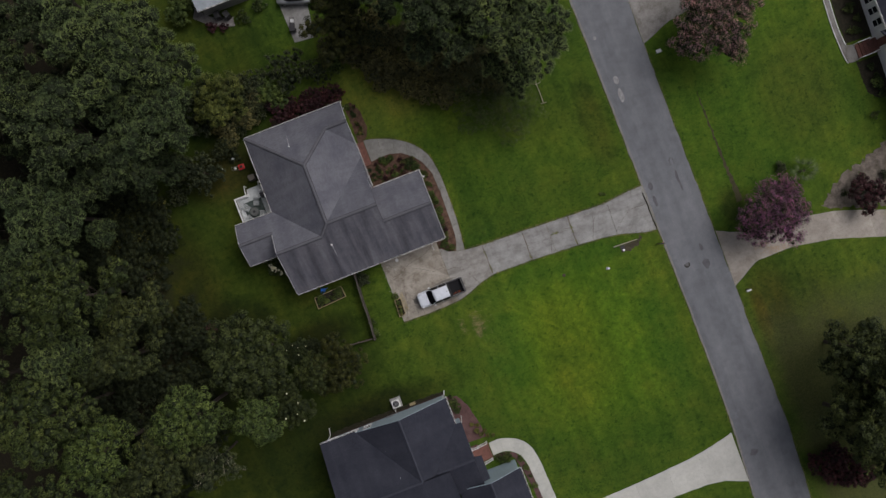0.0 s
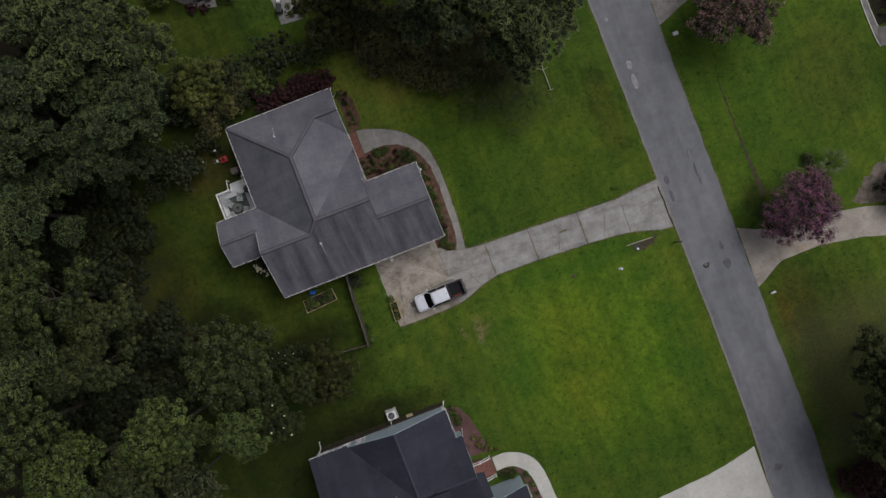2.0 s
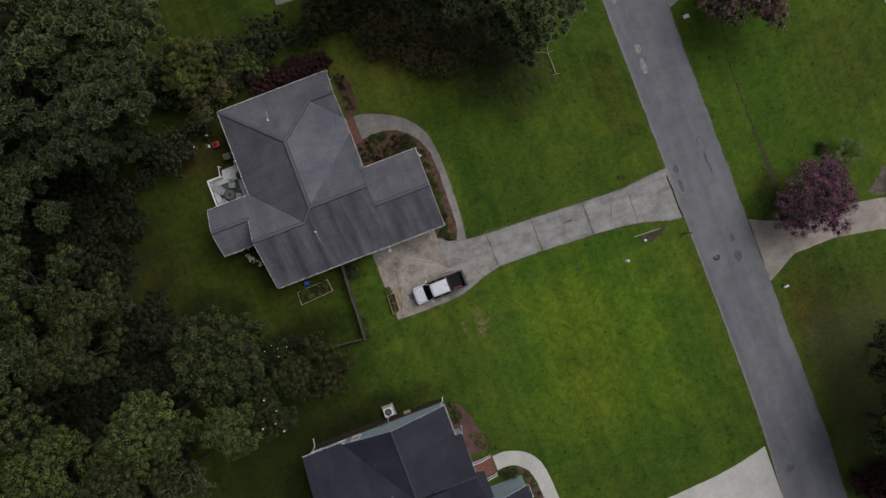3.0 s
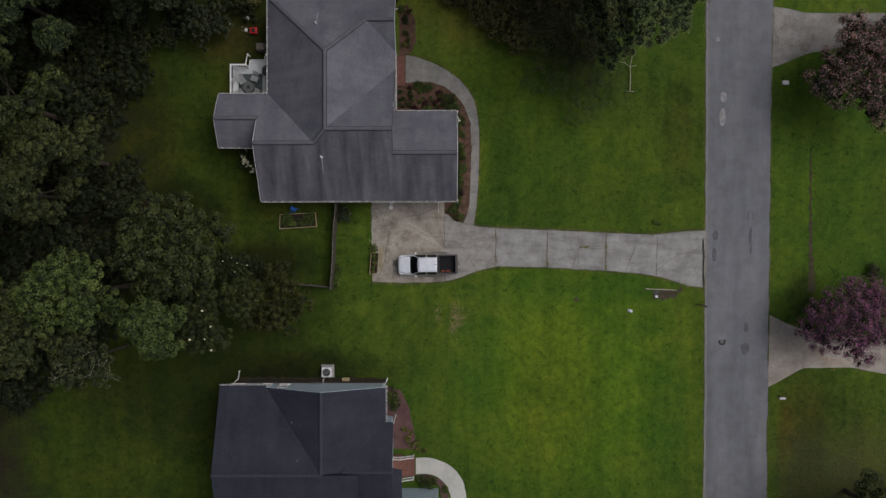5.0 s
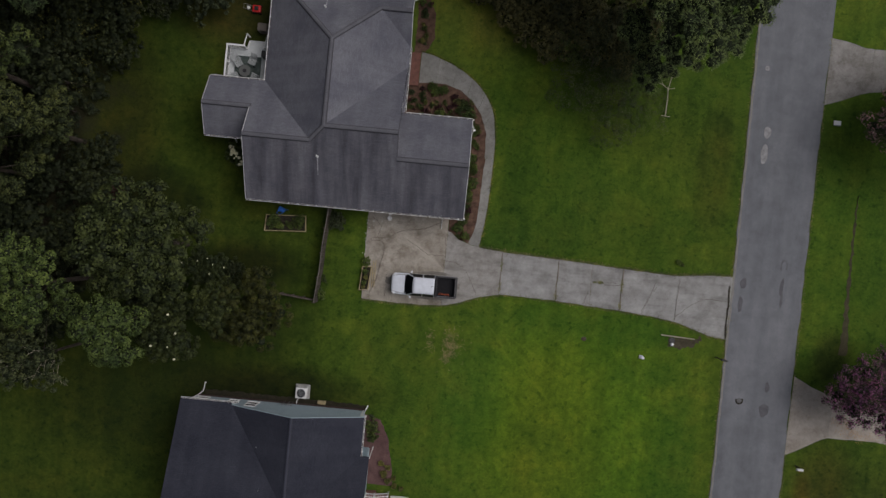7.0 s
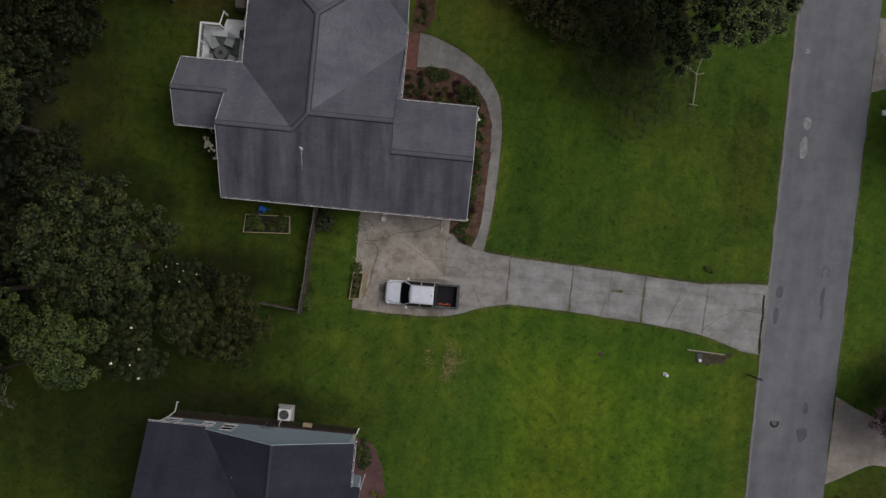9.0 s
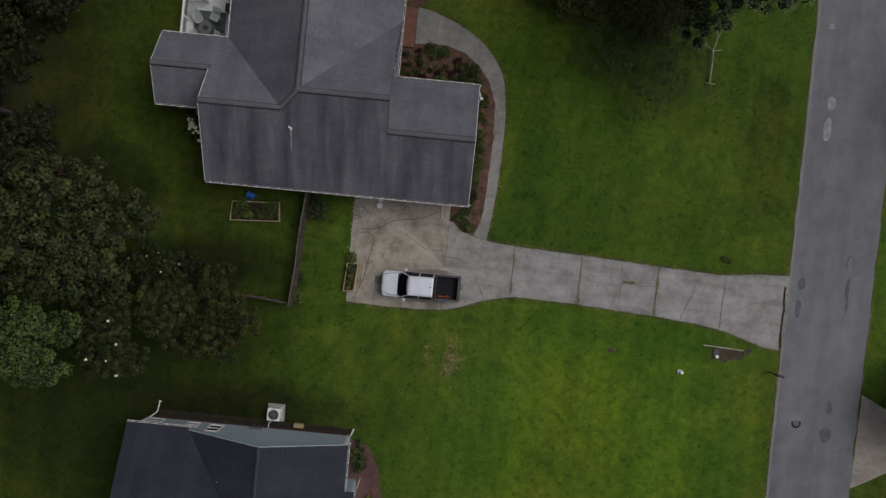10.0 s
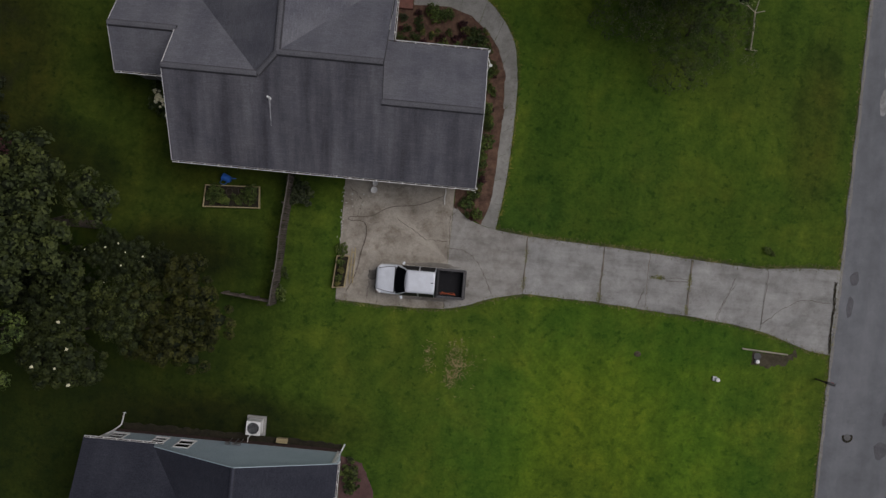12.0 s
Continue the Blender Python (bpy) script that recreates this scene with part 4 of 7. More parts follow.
    part("front_step", boxed(-4.68, -3.62, 15.3, 18.1, gz(-4, 16) - .2, gz(-4, 16) + .18, 0.02), BRICK, h, "red brick front step")
    for x, y, r in ((-10.57, 7.95, 0.06), (-11.1, 19.6, 0.05)):
        z = E0 + (PS * (y - YS) if y < 10 else PN * (YN - y))
        bm = tubed([(x, y, z - 0.2), (x, y, z + 0.42)], r, 12)
        tube(bm, [(x, y, z - 0.12), (x, y, z + 0.06)], [r * 2.4, r * 1.2], 12)
        part("vent_pipe", bm, WHITE, h, "white plastic vent pipe")
        # pale wash streak on the shingles below the pipe
        d = -1 if y < 10 else 1
        bm = bmesh.new()
        row = []
        for k in range(7):
            f = k / 6
            w, yy = .045 * (1 - .6 * f) + .012 * math.sin(k * 2.1), y + d * (.12 + 1.25 * f)
            row.append([bm.verts.new((x + sgn * w + .03 * f, yy, z - (PS if y < 10 else PN) * (.12 + 1.25 * f) + .012)) for sgn in (-1, 1)])
        for a, b in zip(row, row[1:]):
            bm.faces.new((a[0], a[1], b[1], b[0]))
        bmesh.ops.recalc_face_normals(bm, faces=bm.faces)
        part("wash_streak", bm, PALE_WASH, h, "pale streak on the shingles")
    for x, y, top, dx, dy in ((1.28, 12.36, E0 - .12, 0.0, 0.0), (1.28, 4.3, E0 - .12, 0, 0), (-4.2, 22.7, E0 - .12, 0, 0), (-18.6, 9.05, E0 - .12, 0, 0)):
        z0 = gz(x, y)
        bm = tubed([(x, y, top), (x - 0.0, y, top - .2), (x - (0.3 if x > -5 else 0), y + (.3 if y < 10 else -.3), top - .5),
                    (x - (0.3 if x > -5 else 0), y + (.3 if y < 10 else -.3), z0 + .2), (x + .1, y, z0 + .05)], 0.045, 8)
        part("downspout", bm, WHITE, h, "white metal downspout")
    # elbow of the front downspout at the garage corner
    bm = tubed([(1.22, 11.85, E0 - .05), (1.42, 11.5, E0 - .25), (1.28, 11.4, E0 - .6), (1.28, 11.4, .6)], 0.035, 8)
    box(bm, 1.30, 1.50, 11.43, 11.57, E0 - .24, E0 - .16, .02)
    part("downspout", bm, WHITE, h, "white metal downspout")
    return tagged(h, "single-storey house with grey asphalt shingle hip and gable roof", "house")


build_ranch()

# ---- the blue house to the south ----
F0, XR2, FZ = 2.68, -10.8, 4.95


def window(parent, x, y, z, w, hgt, normal="n"):
    """A white framed double-hung window standing proud of a wall that faces north or east or west."""
    m = {"n": pose(x, y, z), "w": pose(x, y, z, 0, 0, 90), "e": pose(x, y, z, 0, 0, -90)}[normal]
    bm = bmesh.new()
    for a in ((-w / 2, -w / 2 + .045, 0, hgt), (w / 2 - .045, w / 2, 0, hgt), (-w / 2, w / 2, hgt - .045, hgt), (-w / 2, w / 2, 0, .045), (-w / 2, w / 2, hgt / 2 - .02, hgt / 2 + .02)):
        box(bm, a[0], a[1], -0.02, 0.07, a[2], a[3], 0.008)
    frame_ob = part("window_frame", bm, WHITE, parent, "white window frame")
    frame_ob.matrix_local = m
    bm = boxed(-w / 2 + .05, w / 2 - .05, -0.02, 0.025, .05, hgt - .05)
    pane = part("pane", bm, GLASS, frame_ob, "dark glass pane")
    bm = boxed(-w / 2 - .06, w / 2 + .06, -0.02, 0.10, -0.05, 0.0, 0.01)
    part("sill", bm, WHITE, frame_ob)
    return frame_ob


DARK_BRICK = mottled("dark_brick", (0.06, 0.036, 0.032), (0.10, 0.06, 0.052), 3, 25, 0.9, 0.4)


def build_blue():
    h = thing("blue_house")
    p1, p2 = (FZ - F0) / 5.5, (FZ - F0) / 7.45
    yb = -12.42 - 7.45
    R = lambda poly, f: roof_plane(h, poly, f, ROOF_DARK)
    west = XR2 - 5.5
    R([(XR2, -12.6), (-5.3, -12.6), (-5.3, -15.8), (-9.3, -19.8), (XR2, -19.8)], lambda x, y: F0 + p1 * (-5.3 - x))
    R([(XR2, -12.6), (XR2, yb), (west, -12.6)], lambda x, y: F0 + p1 * (x - west))
    R([(-20.4, -12.42), (west, -12.42), (XR2, yb), (-20.4, yb)], lambda x, y: F0 + p2 * (-12.42 - y))
    R([(-20.4, yb), (XR2, yb), (XR2, yb - 7.45), (-20.4, yb - 7.45)], lambda x, y: FZ + p2 * (y - yb))
    # front cross gable, facing east
    g = F0 + p1 * 4.0
    R([(-4.65, -15.8), (-4.65, -19.8), (-9.3, -19.8), (-5.3, -15.8)], lambda x, y: F0 + p1 * (-15.8 - y))
    R([(-4.65, -19.8), (-4.65, -23.2), (-9.3, -23.2), (XR2, -21.3), (XR2, -19.8)], lambda x, y: g + p1 * (y + 19.8))
    # small roof over the porch landing
    R([(-4.7, -19.9), (-3.85, -20.15), (-3.85, -22.9), (-4.7, -22.9)], lambda x, y: F0 + .22 - .3 * (x + 4.65))
    # garage wing
    gx0, gx1 = -7.6, -0.25
    gm = (gx0 + gx1) / 2
    gh = F0 + 0.4 * (gx1 - gm)
    R([(gm, -22.95), (gx1, -22.95), (gx1, -30.9), (gm, -30.9)], lambda x, y: F0 + 0.4 * (gx1 - x))
    R([(gm, -22.95), (gx0, -22.95), (gx0, -30.9), (gm, -30.9)], lambda x, y: F0 + 0.4 * (x - gx0))
    R([(XR2, yb), (-7.6, yb), (-7.6, yb - 7.45), (XR2, yb - 7.45)], lambda x, y: FZ - 0.06 + p2 * (y - yb))
    for a, b in [((XR2, -12.6, FZ), (XR2, yb, FZ)), ((-20.4, yb, FZ), (XR2, yb, FZ)), ((-9.0, -19.8, g), (-4.65, -19.8, g)), ((gm, -22.95, gh), (gm, -30.9, gh))]:
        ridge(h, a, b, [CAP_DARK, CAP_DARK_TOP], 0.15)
    gutter(h, (-20.4, -12.42, F0), (west + .6, -12.42, F0), (0, 1))
    gutter(h, (-5.3, -12.6, F0), (-5.3, -15.8, F0), (1, 0))
    gutter(h, (gx1, -22.95, F0), (gx1, -30.9, F0), (1, 0))
    for a, b in [((west, -12.58, F0), (XR2, -12.58, FZ)), ((XR2, -12.58, FZ), (-5.3, -12.58, F0)), ((gm, -22.93, gh), (gx1, -22.93, F0)), ((gx0, -22.93, F0), (gm, -22.93, gh)),
                 ]:
        rake_board(h, a, b, BLUE_SIDING, 0.05, 0.16)
    for a, b in [((-4.63, -15.8, F0), (-4.63, -19.8, g)), ((-4.63, -19.8, g), (-4.63, -23.2, F0 + .25))]:
        rake_board(h, a, b, CAP_DARK, 0.03, 0.16)
    t = F0 - 0.1
    yn = -12.9
    for (a, b, ta, tb) in [((-20.0, yn), (west, yn), t, t), ((west, yn), (XR2, yn), t, FZ - .2), ((XR2, yn), (-5.7, yn), FZ - .2, t)]:
        wall_run(h, [a, b], [ta, tb], BLUE_SIDING)
    # lap siding boards on the gable wall
    z = gz(-12, -13) + 0.55
    while z < FZ - 0.35:
        lo = -20.0 if z < t - .3 else west + (z - F0 + .5) / p1
        hi = -5.7 if z < t - .3 else -5.3 - (z - F0 + .5) / p1
        if hi - lo > 0.3:
            bm = bmesh.new()
            vs = [bm.verts.new(c) for c in ((lo, yn + .079, z + .19), (hi, yn + .079, z + .19), (hi, yn + .1, z), (lo, yn + .1, z), (hi, yn + .078, z), (lo, yn + .078, z))]
            bm.faces.new(vs[:4])
            bm.faces.new((vs[3], vs[2], vs[4], vs[5]))
            bmesh.ops.recalc_face_normals(bm, faces=bm.faces)
            part("board", bm, BLUE_SIDING, h)
        z += 0.19
    part("foundation", boxed(-20.05, -5.65, yn - .1, yn + .115, gz(-12, -13) - .6, gz(-12, -13) + .5), DARK_BRICK, h, "dark red brick foundation strip")
    wall_run(h, [(-5.7, yn), (-5.7, -16.2), (-5.0, -16.2), (-5.0, -19.8), (-5.0, -23.3)], [t, t, t, g - .2, t], BLUE_SIDING)
    wall_run(h, [(-5.0, -23.3), (gm, -23.3), (-0.65, -23.3)], [t + .3, gh - .2, t], BLUE_SIDING)
    wall_run(h, [(-0.65, -23.3), (-0.65, -30.5), (-7.2, -30.5), (-20, yb - 7.1), (-20, yb), (-20, yn)], [t, t, t, t, FZ - .2, t], BLUE_SIDING)
    zg = gz(-15, -13)
    for x, w, hh, zz in ((-15.0, 0.95, 1.35, 1.15), (-16.65, 0.8, 1.0, 1.05), (-19.3, 0.95, 1.0, .95)):
        window(h, x, yn + .09, zg + zz, w, hh, "n")
    for x in (-20.0, -5.72):
        part("corner_board", boxed(x - .06, x + .06, yn + .02, yn + .125, zg + .4, t), WHITE, h, "white corner board")
    bm = tubed([(-20.2, -12.36, F0 - .1), (-20.1, -12.7, F0 - .4), (-20.05, -12.78, zg + .3), (-19.75, -12.5, zg + .08), (-19.62, -11.7, zg + .06)], 0.045, 8)
    box(bm, -19.72, -19.5, -11.75, -11.2, zg + .0, zg + .1, 0.02)
    part("downspout", bm, WHITE, h, "white downspout with splash block on the lawn")
    bm = tubed([(-5.2, -12.5, F0 - .1), (-5.55, -12.75, F0 - .5), (-5.55, -12.78, zg + .3), (-5.4, -12.4, zg + .1)], 0.045, 8)
    part("downspout", bm, WHITE, h, "white metal downspout")
    bm = tubed([(-5.22, -15.85, F0 - .06), (-4.6, -15.9, F0 - .06), (-4.6, -15.9, zg + .2)], 0.05, 8)
    part("downspout", bm, WHITE, h, "white metal downspout")
    for x, y in ((-13.6, -15.5), (-12.9, -18.6)):
        zz = F0 + p2 * (-12.42 - y)
        part("vent_pipe", tubed([(x, y, zz - .1), (x, y, zz + .25)], 0.035, 8), GREY_METAL, h, "small grey vent pipe")
    # porch: brick landing, steps and white rails
    zg = gz(-4, -20.5)
    part("porch_floor", boxed(-4.9, -4.05, -22.1, -19.9, zg - .3, zg + .62, 0.015), BRICK, h, "red brick porch landing")
    for k in range(3):
        part("step", boxed(-4.05 + .4 * k, -3.65 + .4 * k, -21.95, -20.1, zg - .3, zg + .48 - .16 * k, 0.015), BRICK, h, "red brick step")
    for y in (-22.0, -19.95):
        bm = bmesh.new()
        for x in (-4.85, -4.1, -2.95):
            zb = zg + (.6 if x < -4 else .1)
            box(bm, x - .05, x + .05, y - .05, y + .05, zb - .1, zb + 1.0, 0.01)
        for dz in (.92, .2):
            tube(bm, [(-4.85, y, zg + .6 + dz), (-4.1, y, zg + .6 + dz), (-2.95, y, zg + .1 + dz)], 0.04, 6)
        for k in range(12):
            x = -4.75 + .15 * k
            zb = zg + .6 if x < -4.1 else zg + .6 - (x + 4.1) * .43
            box(bm, x - .015, x + .015, y - .015, y + .015, zb + .18, zb + .94)
        part("porch_rail", bm, WHITE, h, "white painted porch rail")
    return tagged(h, "blue-grey sided house with dark charcoal shingle roof", "house")


build_blue()

# ---------- plants ----------
def leaf_cloud(puffs, per_puff, size, seed, core=0.62, long=1.6, squash=0.85, radial=0.0, blobs=(), reach=(0.72, 1.10)):
    """Leaves set round many small heads, each with a dense heart: vertices and faces."""
    rng = np.random.default_rng(seed)
    V, F, base = [], [], 0
    ico = bmesh.new()
    bmesh.ops.create_icosphere(ico, subdivisions=1, radius=1)
    iv = np.array([v.co[:] for v in ico.verts])
    fi = [[v.index for v in f.verts] for f in ico.faces]
    ico.free()
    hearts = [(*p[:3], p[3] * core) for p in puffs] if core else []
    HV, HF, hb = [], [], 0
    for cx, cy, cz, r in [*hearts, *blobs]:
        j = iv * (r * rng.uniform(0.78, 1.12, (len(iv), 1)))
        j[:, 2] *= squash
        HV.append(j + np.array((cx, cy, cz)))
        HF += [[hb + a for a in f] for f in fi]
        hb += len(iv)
    for cx, cy, cz, r, ox, oy, oz in puffs:
        c = np.array((cx, cy, cz))
        n = max(6, int(per_puff * rng.uniform(0.8, 1.2)))
        d = rng.normal(size=(n, 3))
        d[:, 2] = np.abs(d[:, 2]) * 0.9 - 0.2
        if radial > .5:
            d[:, 2] = d[:, 2] * .9 + .15
        d += np.array((ox, oy, oz)) * (0.3 if radial > .5 else 0.5)
        d /= np.linalg.norm(d, axis=1, keepdims=True)
        rad = r * rng.uniform(*reach, (n, 1))
        pos = d * rad
        pos[:, 2] *= squash
        pos += c
        nrm = d + np.array((0, 0, 0.25)) + rng.normal(scale=0.3, size=(n, 3))
        nrm /= np.linalg.norm(nrm, axis=1, keepdims=True)
        t = np.cross(nrm, rng.normal(size=(n, 3)))
        t /= np.linalg.norm(t, axis=1, keepdims=True)
        if radial:
            t = t * (1 - radial) + d * radial
            t /= np.linalg.norm(t, axis=1, keepdims=True)
        b = np.cross(np.array((0, 0, 1.0)) + rng.normal(scale=0.35, size=(n, 3)), t) if radial > .5 else np.cross(nrm, t)
        b /= np.linalg.norm(b, axis=1, keepdims=True) + 1e-6
        s = size * rng.uniform(0.6, 1.35, (n, 1))
        q = np.stack([pos - t * s * long * .5, pos + b * s * .5 + nrm * s * .12, pos + t * s * long * .5, pos - b * s * .5 + nrm * s * .12], 1).reshape(-1, 3)
        V.append(q)
        F += [[base + 4 * k + i for i in range(4)] for k in range(n)]
        base += 4 * n
    return (np.concatenate(V), F), ((np.concatenate(HV), HF) if HV else None)


def cloud_part(name, data, material, parent, label=""):
    v, f = data
    me = bpy.data.meshes.new(name)
    me.from_pydata(v.tolist(), [], f)
    me.materials.append(material)
    ob = new(name, me)
    ob.parent = parent
    if label:
        ob["label"] = label
    return ob


def dome(seed, R, H, z0, lobes, heads, r0, r1, ragged=1.0, skirt=0):
    """An uneven crown: limbs' worth of foliage with gaps between, each a mound of small heads. Gives heads and the limbs' hearts."""
    rnd = random.Random(seed)
    out, blobs = [], []
    for i in range(lobes + skirt):
        if i < lobes:
            q = 0.80 * math.sqrt((i + rnd.uniform(.2, .8)) / lobes)
            high = math.sqrt(1 - q * q) * .78 + rnd.uniform(-.36, .2) * ragged
        else:
            q = rnd.uniform(.45, .88)
            high = rnd.uniform(-.75, .1)
        a = i * 2.4 + rnd.uniform(-.35, .35)
        lr = R * 1.02 / math.sqrt(lobes) * rnd.uniform(1 - .36 * ragged, 1 + .28 * ragged)
        c = Vector((R * q * math.cos(a), R * q * math.sin(a), z0 + H * high))
        blobs.append((c.x, c.y, c.z - lr * .3, lr * .55))
        n = max(5, int(heads * (lr / (R * 1.08 / math.sqrt(lobes))) ** 2))
        turn = rnd.uniform(0, 6.28)
        for k in range(n):
            ct = 1 - 1.25 * (k + rnd.uniform(.2, .8)) / n
            st = math.sqrt(max(0, 1 - ct * ct))
            b = turn + k * 2.4 + rnd.uniform(-.3, .3)
            m = lr * rnd.uniform(.72, 1.16)
            out.append((c.x + m * st * math.cos(b), c.y + m * st * math.sin(b), c.z + m * .78 * ct, rnd.uniform(r0, r1), st * math.cos(b), st * math.sin(b), ct))
    return out, blobs


def trunk_mesh(seed, height, radius, puffs):
    rnd = random.Random(seed)
    bm = bmesh.new()
    lean = (rnd.uniform(-.3, .3), rnd.uniform(-.3, .3))
    top = (lean[0], lean[1], height)
    tube(bm, [(0, 0, -0.3), (0, 0, 0.05), (lean[0] * .3, lean[1] * .3, height * .45), top],
         [radius * 1.5, radius * 1.15, radius * .8, radius * .25], 9)
    for p in puffs[::max(1, len(puffs) // 9)]:
        z = height * rnd.uniform(.5, .85)
        f = z / height
        a = Vector((lean[0] * f, lean[1] * f, z))
        b = Vector(p[:3])
        mid = a.lerp(b, .5) + Vector((0, 0, -.2))
        tube(bm, [a, mid, b], [radius * .3, radius * .16, radius * .05], 6)
    return bm


PROTO = {}


def plant(kind, x, y, scale=1.0, turn=None, label="", category="tree", group="", lift=0.0):
    """One tree or shrub of a kind: the first is built, later ones are copies."""
    rnd = random.Random(int(x * 31 + y * 17))
    turn = rnd.uniform(0, 360) if turn is None else turn
    m = pose(x, y, gz(x, y) + lift, 0, 0, turn) @ Matrix.Diagonal((scale, scale, scale * rnd.uniform(.92, 1.08), 1))
    if kind in PROTO:
        ob = copy_thing(PROTO[kind], m)
    else:
        ob = KINDS[kind]()
        ob.matrix_world = m
        PROTO[kind] = ob
    return tagged(ob, label, category, group)


def tree(name, seed, R, H, z0, lobes, heads, r0, r1, per, size, mat_, trunk_r, label, long=1.6, core=.62, radial=0.0, solid=True, extra=None, heart=LEAF_HEART, ragged=1.0, skirt=0, reach=(0.72, 1.10)):
    def make():
        t = thing(name)
        pf, blobs = dome(seed, R, H, z0, lobes, heads, r0, r1, ragged, skirt)
        part("trunk", trunk_mesh(seed, z0 + H * .55, trunk_r, pf), BARK, t, "rough brown trunk with limbs")
        leaves, hearts = leaf_cloud(pf, per, size, seed, core, long, .85, radial, blobs if solid else (), reach)
        cloud_part("crown", leaves, mat_, t, label)
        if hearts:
            inner = cloud_part("inner_foliage", hearts, heart, t, "inner foliage with the crown's shade put into its colour")
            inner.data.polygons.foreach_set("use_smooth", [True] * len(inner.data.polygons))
        if extra:
            extra(t, pf)
        return t
    return make


def white_blooms(t, pf):
    rnd = random.Random(5)
    bm = bmesh.new()
    for p in rnd.sample(pf, 14):
        m = Matrix.Translation((p[0] * 1.05, p[1] * 1.05, p[2] + p[3] * .95))
        r = bmesh.ops.create_icosphere(bm, subdivisions=1, radius=0.095, matrix=m)
        for v in r["verts"]:
            v.co += Vector((rnd.uniform(-.04, .04), rnd.uniform(-.04, .04), rnd.uniform(-.03, .03)))
    part("blossom", bm, BLOSSOM, t, "cream magnolia blossoms")


def bare_twigs(t, pf):
    rnd = random.Random(9)
    bm = bmesh.new()
    for p in rnd.sample(pf, 12):
        a = Vector((p[0] * .5, p[1] * .5, p[2] - 1.2))
        b = Vector((p[0] * 1.05, p[1] * 1.05, p[2] + p[3] * 1.5))
        tube(bm, [a, a.lerp(b, .5) + Vector((rnd.uniform(-.2, .2), rnd.uniform(-.2, .2), 0)), b], [.035, .022, .008], 5)
        for _ in range(3):
            c = a.lerp(b, rnd.uniform(.5, .9))
            tube(bm, [c, c + Vector((rnd.uniform(-.6, .6), rnd.uniform(-.6, .6), rnd.uniform(.1, .5)))], [.014, .005], 4)
    part("bare_twig", bm, DEAD_WOOD, t, "pale bare twigs")


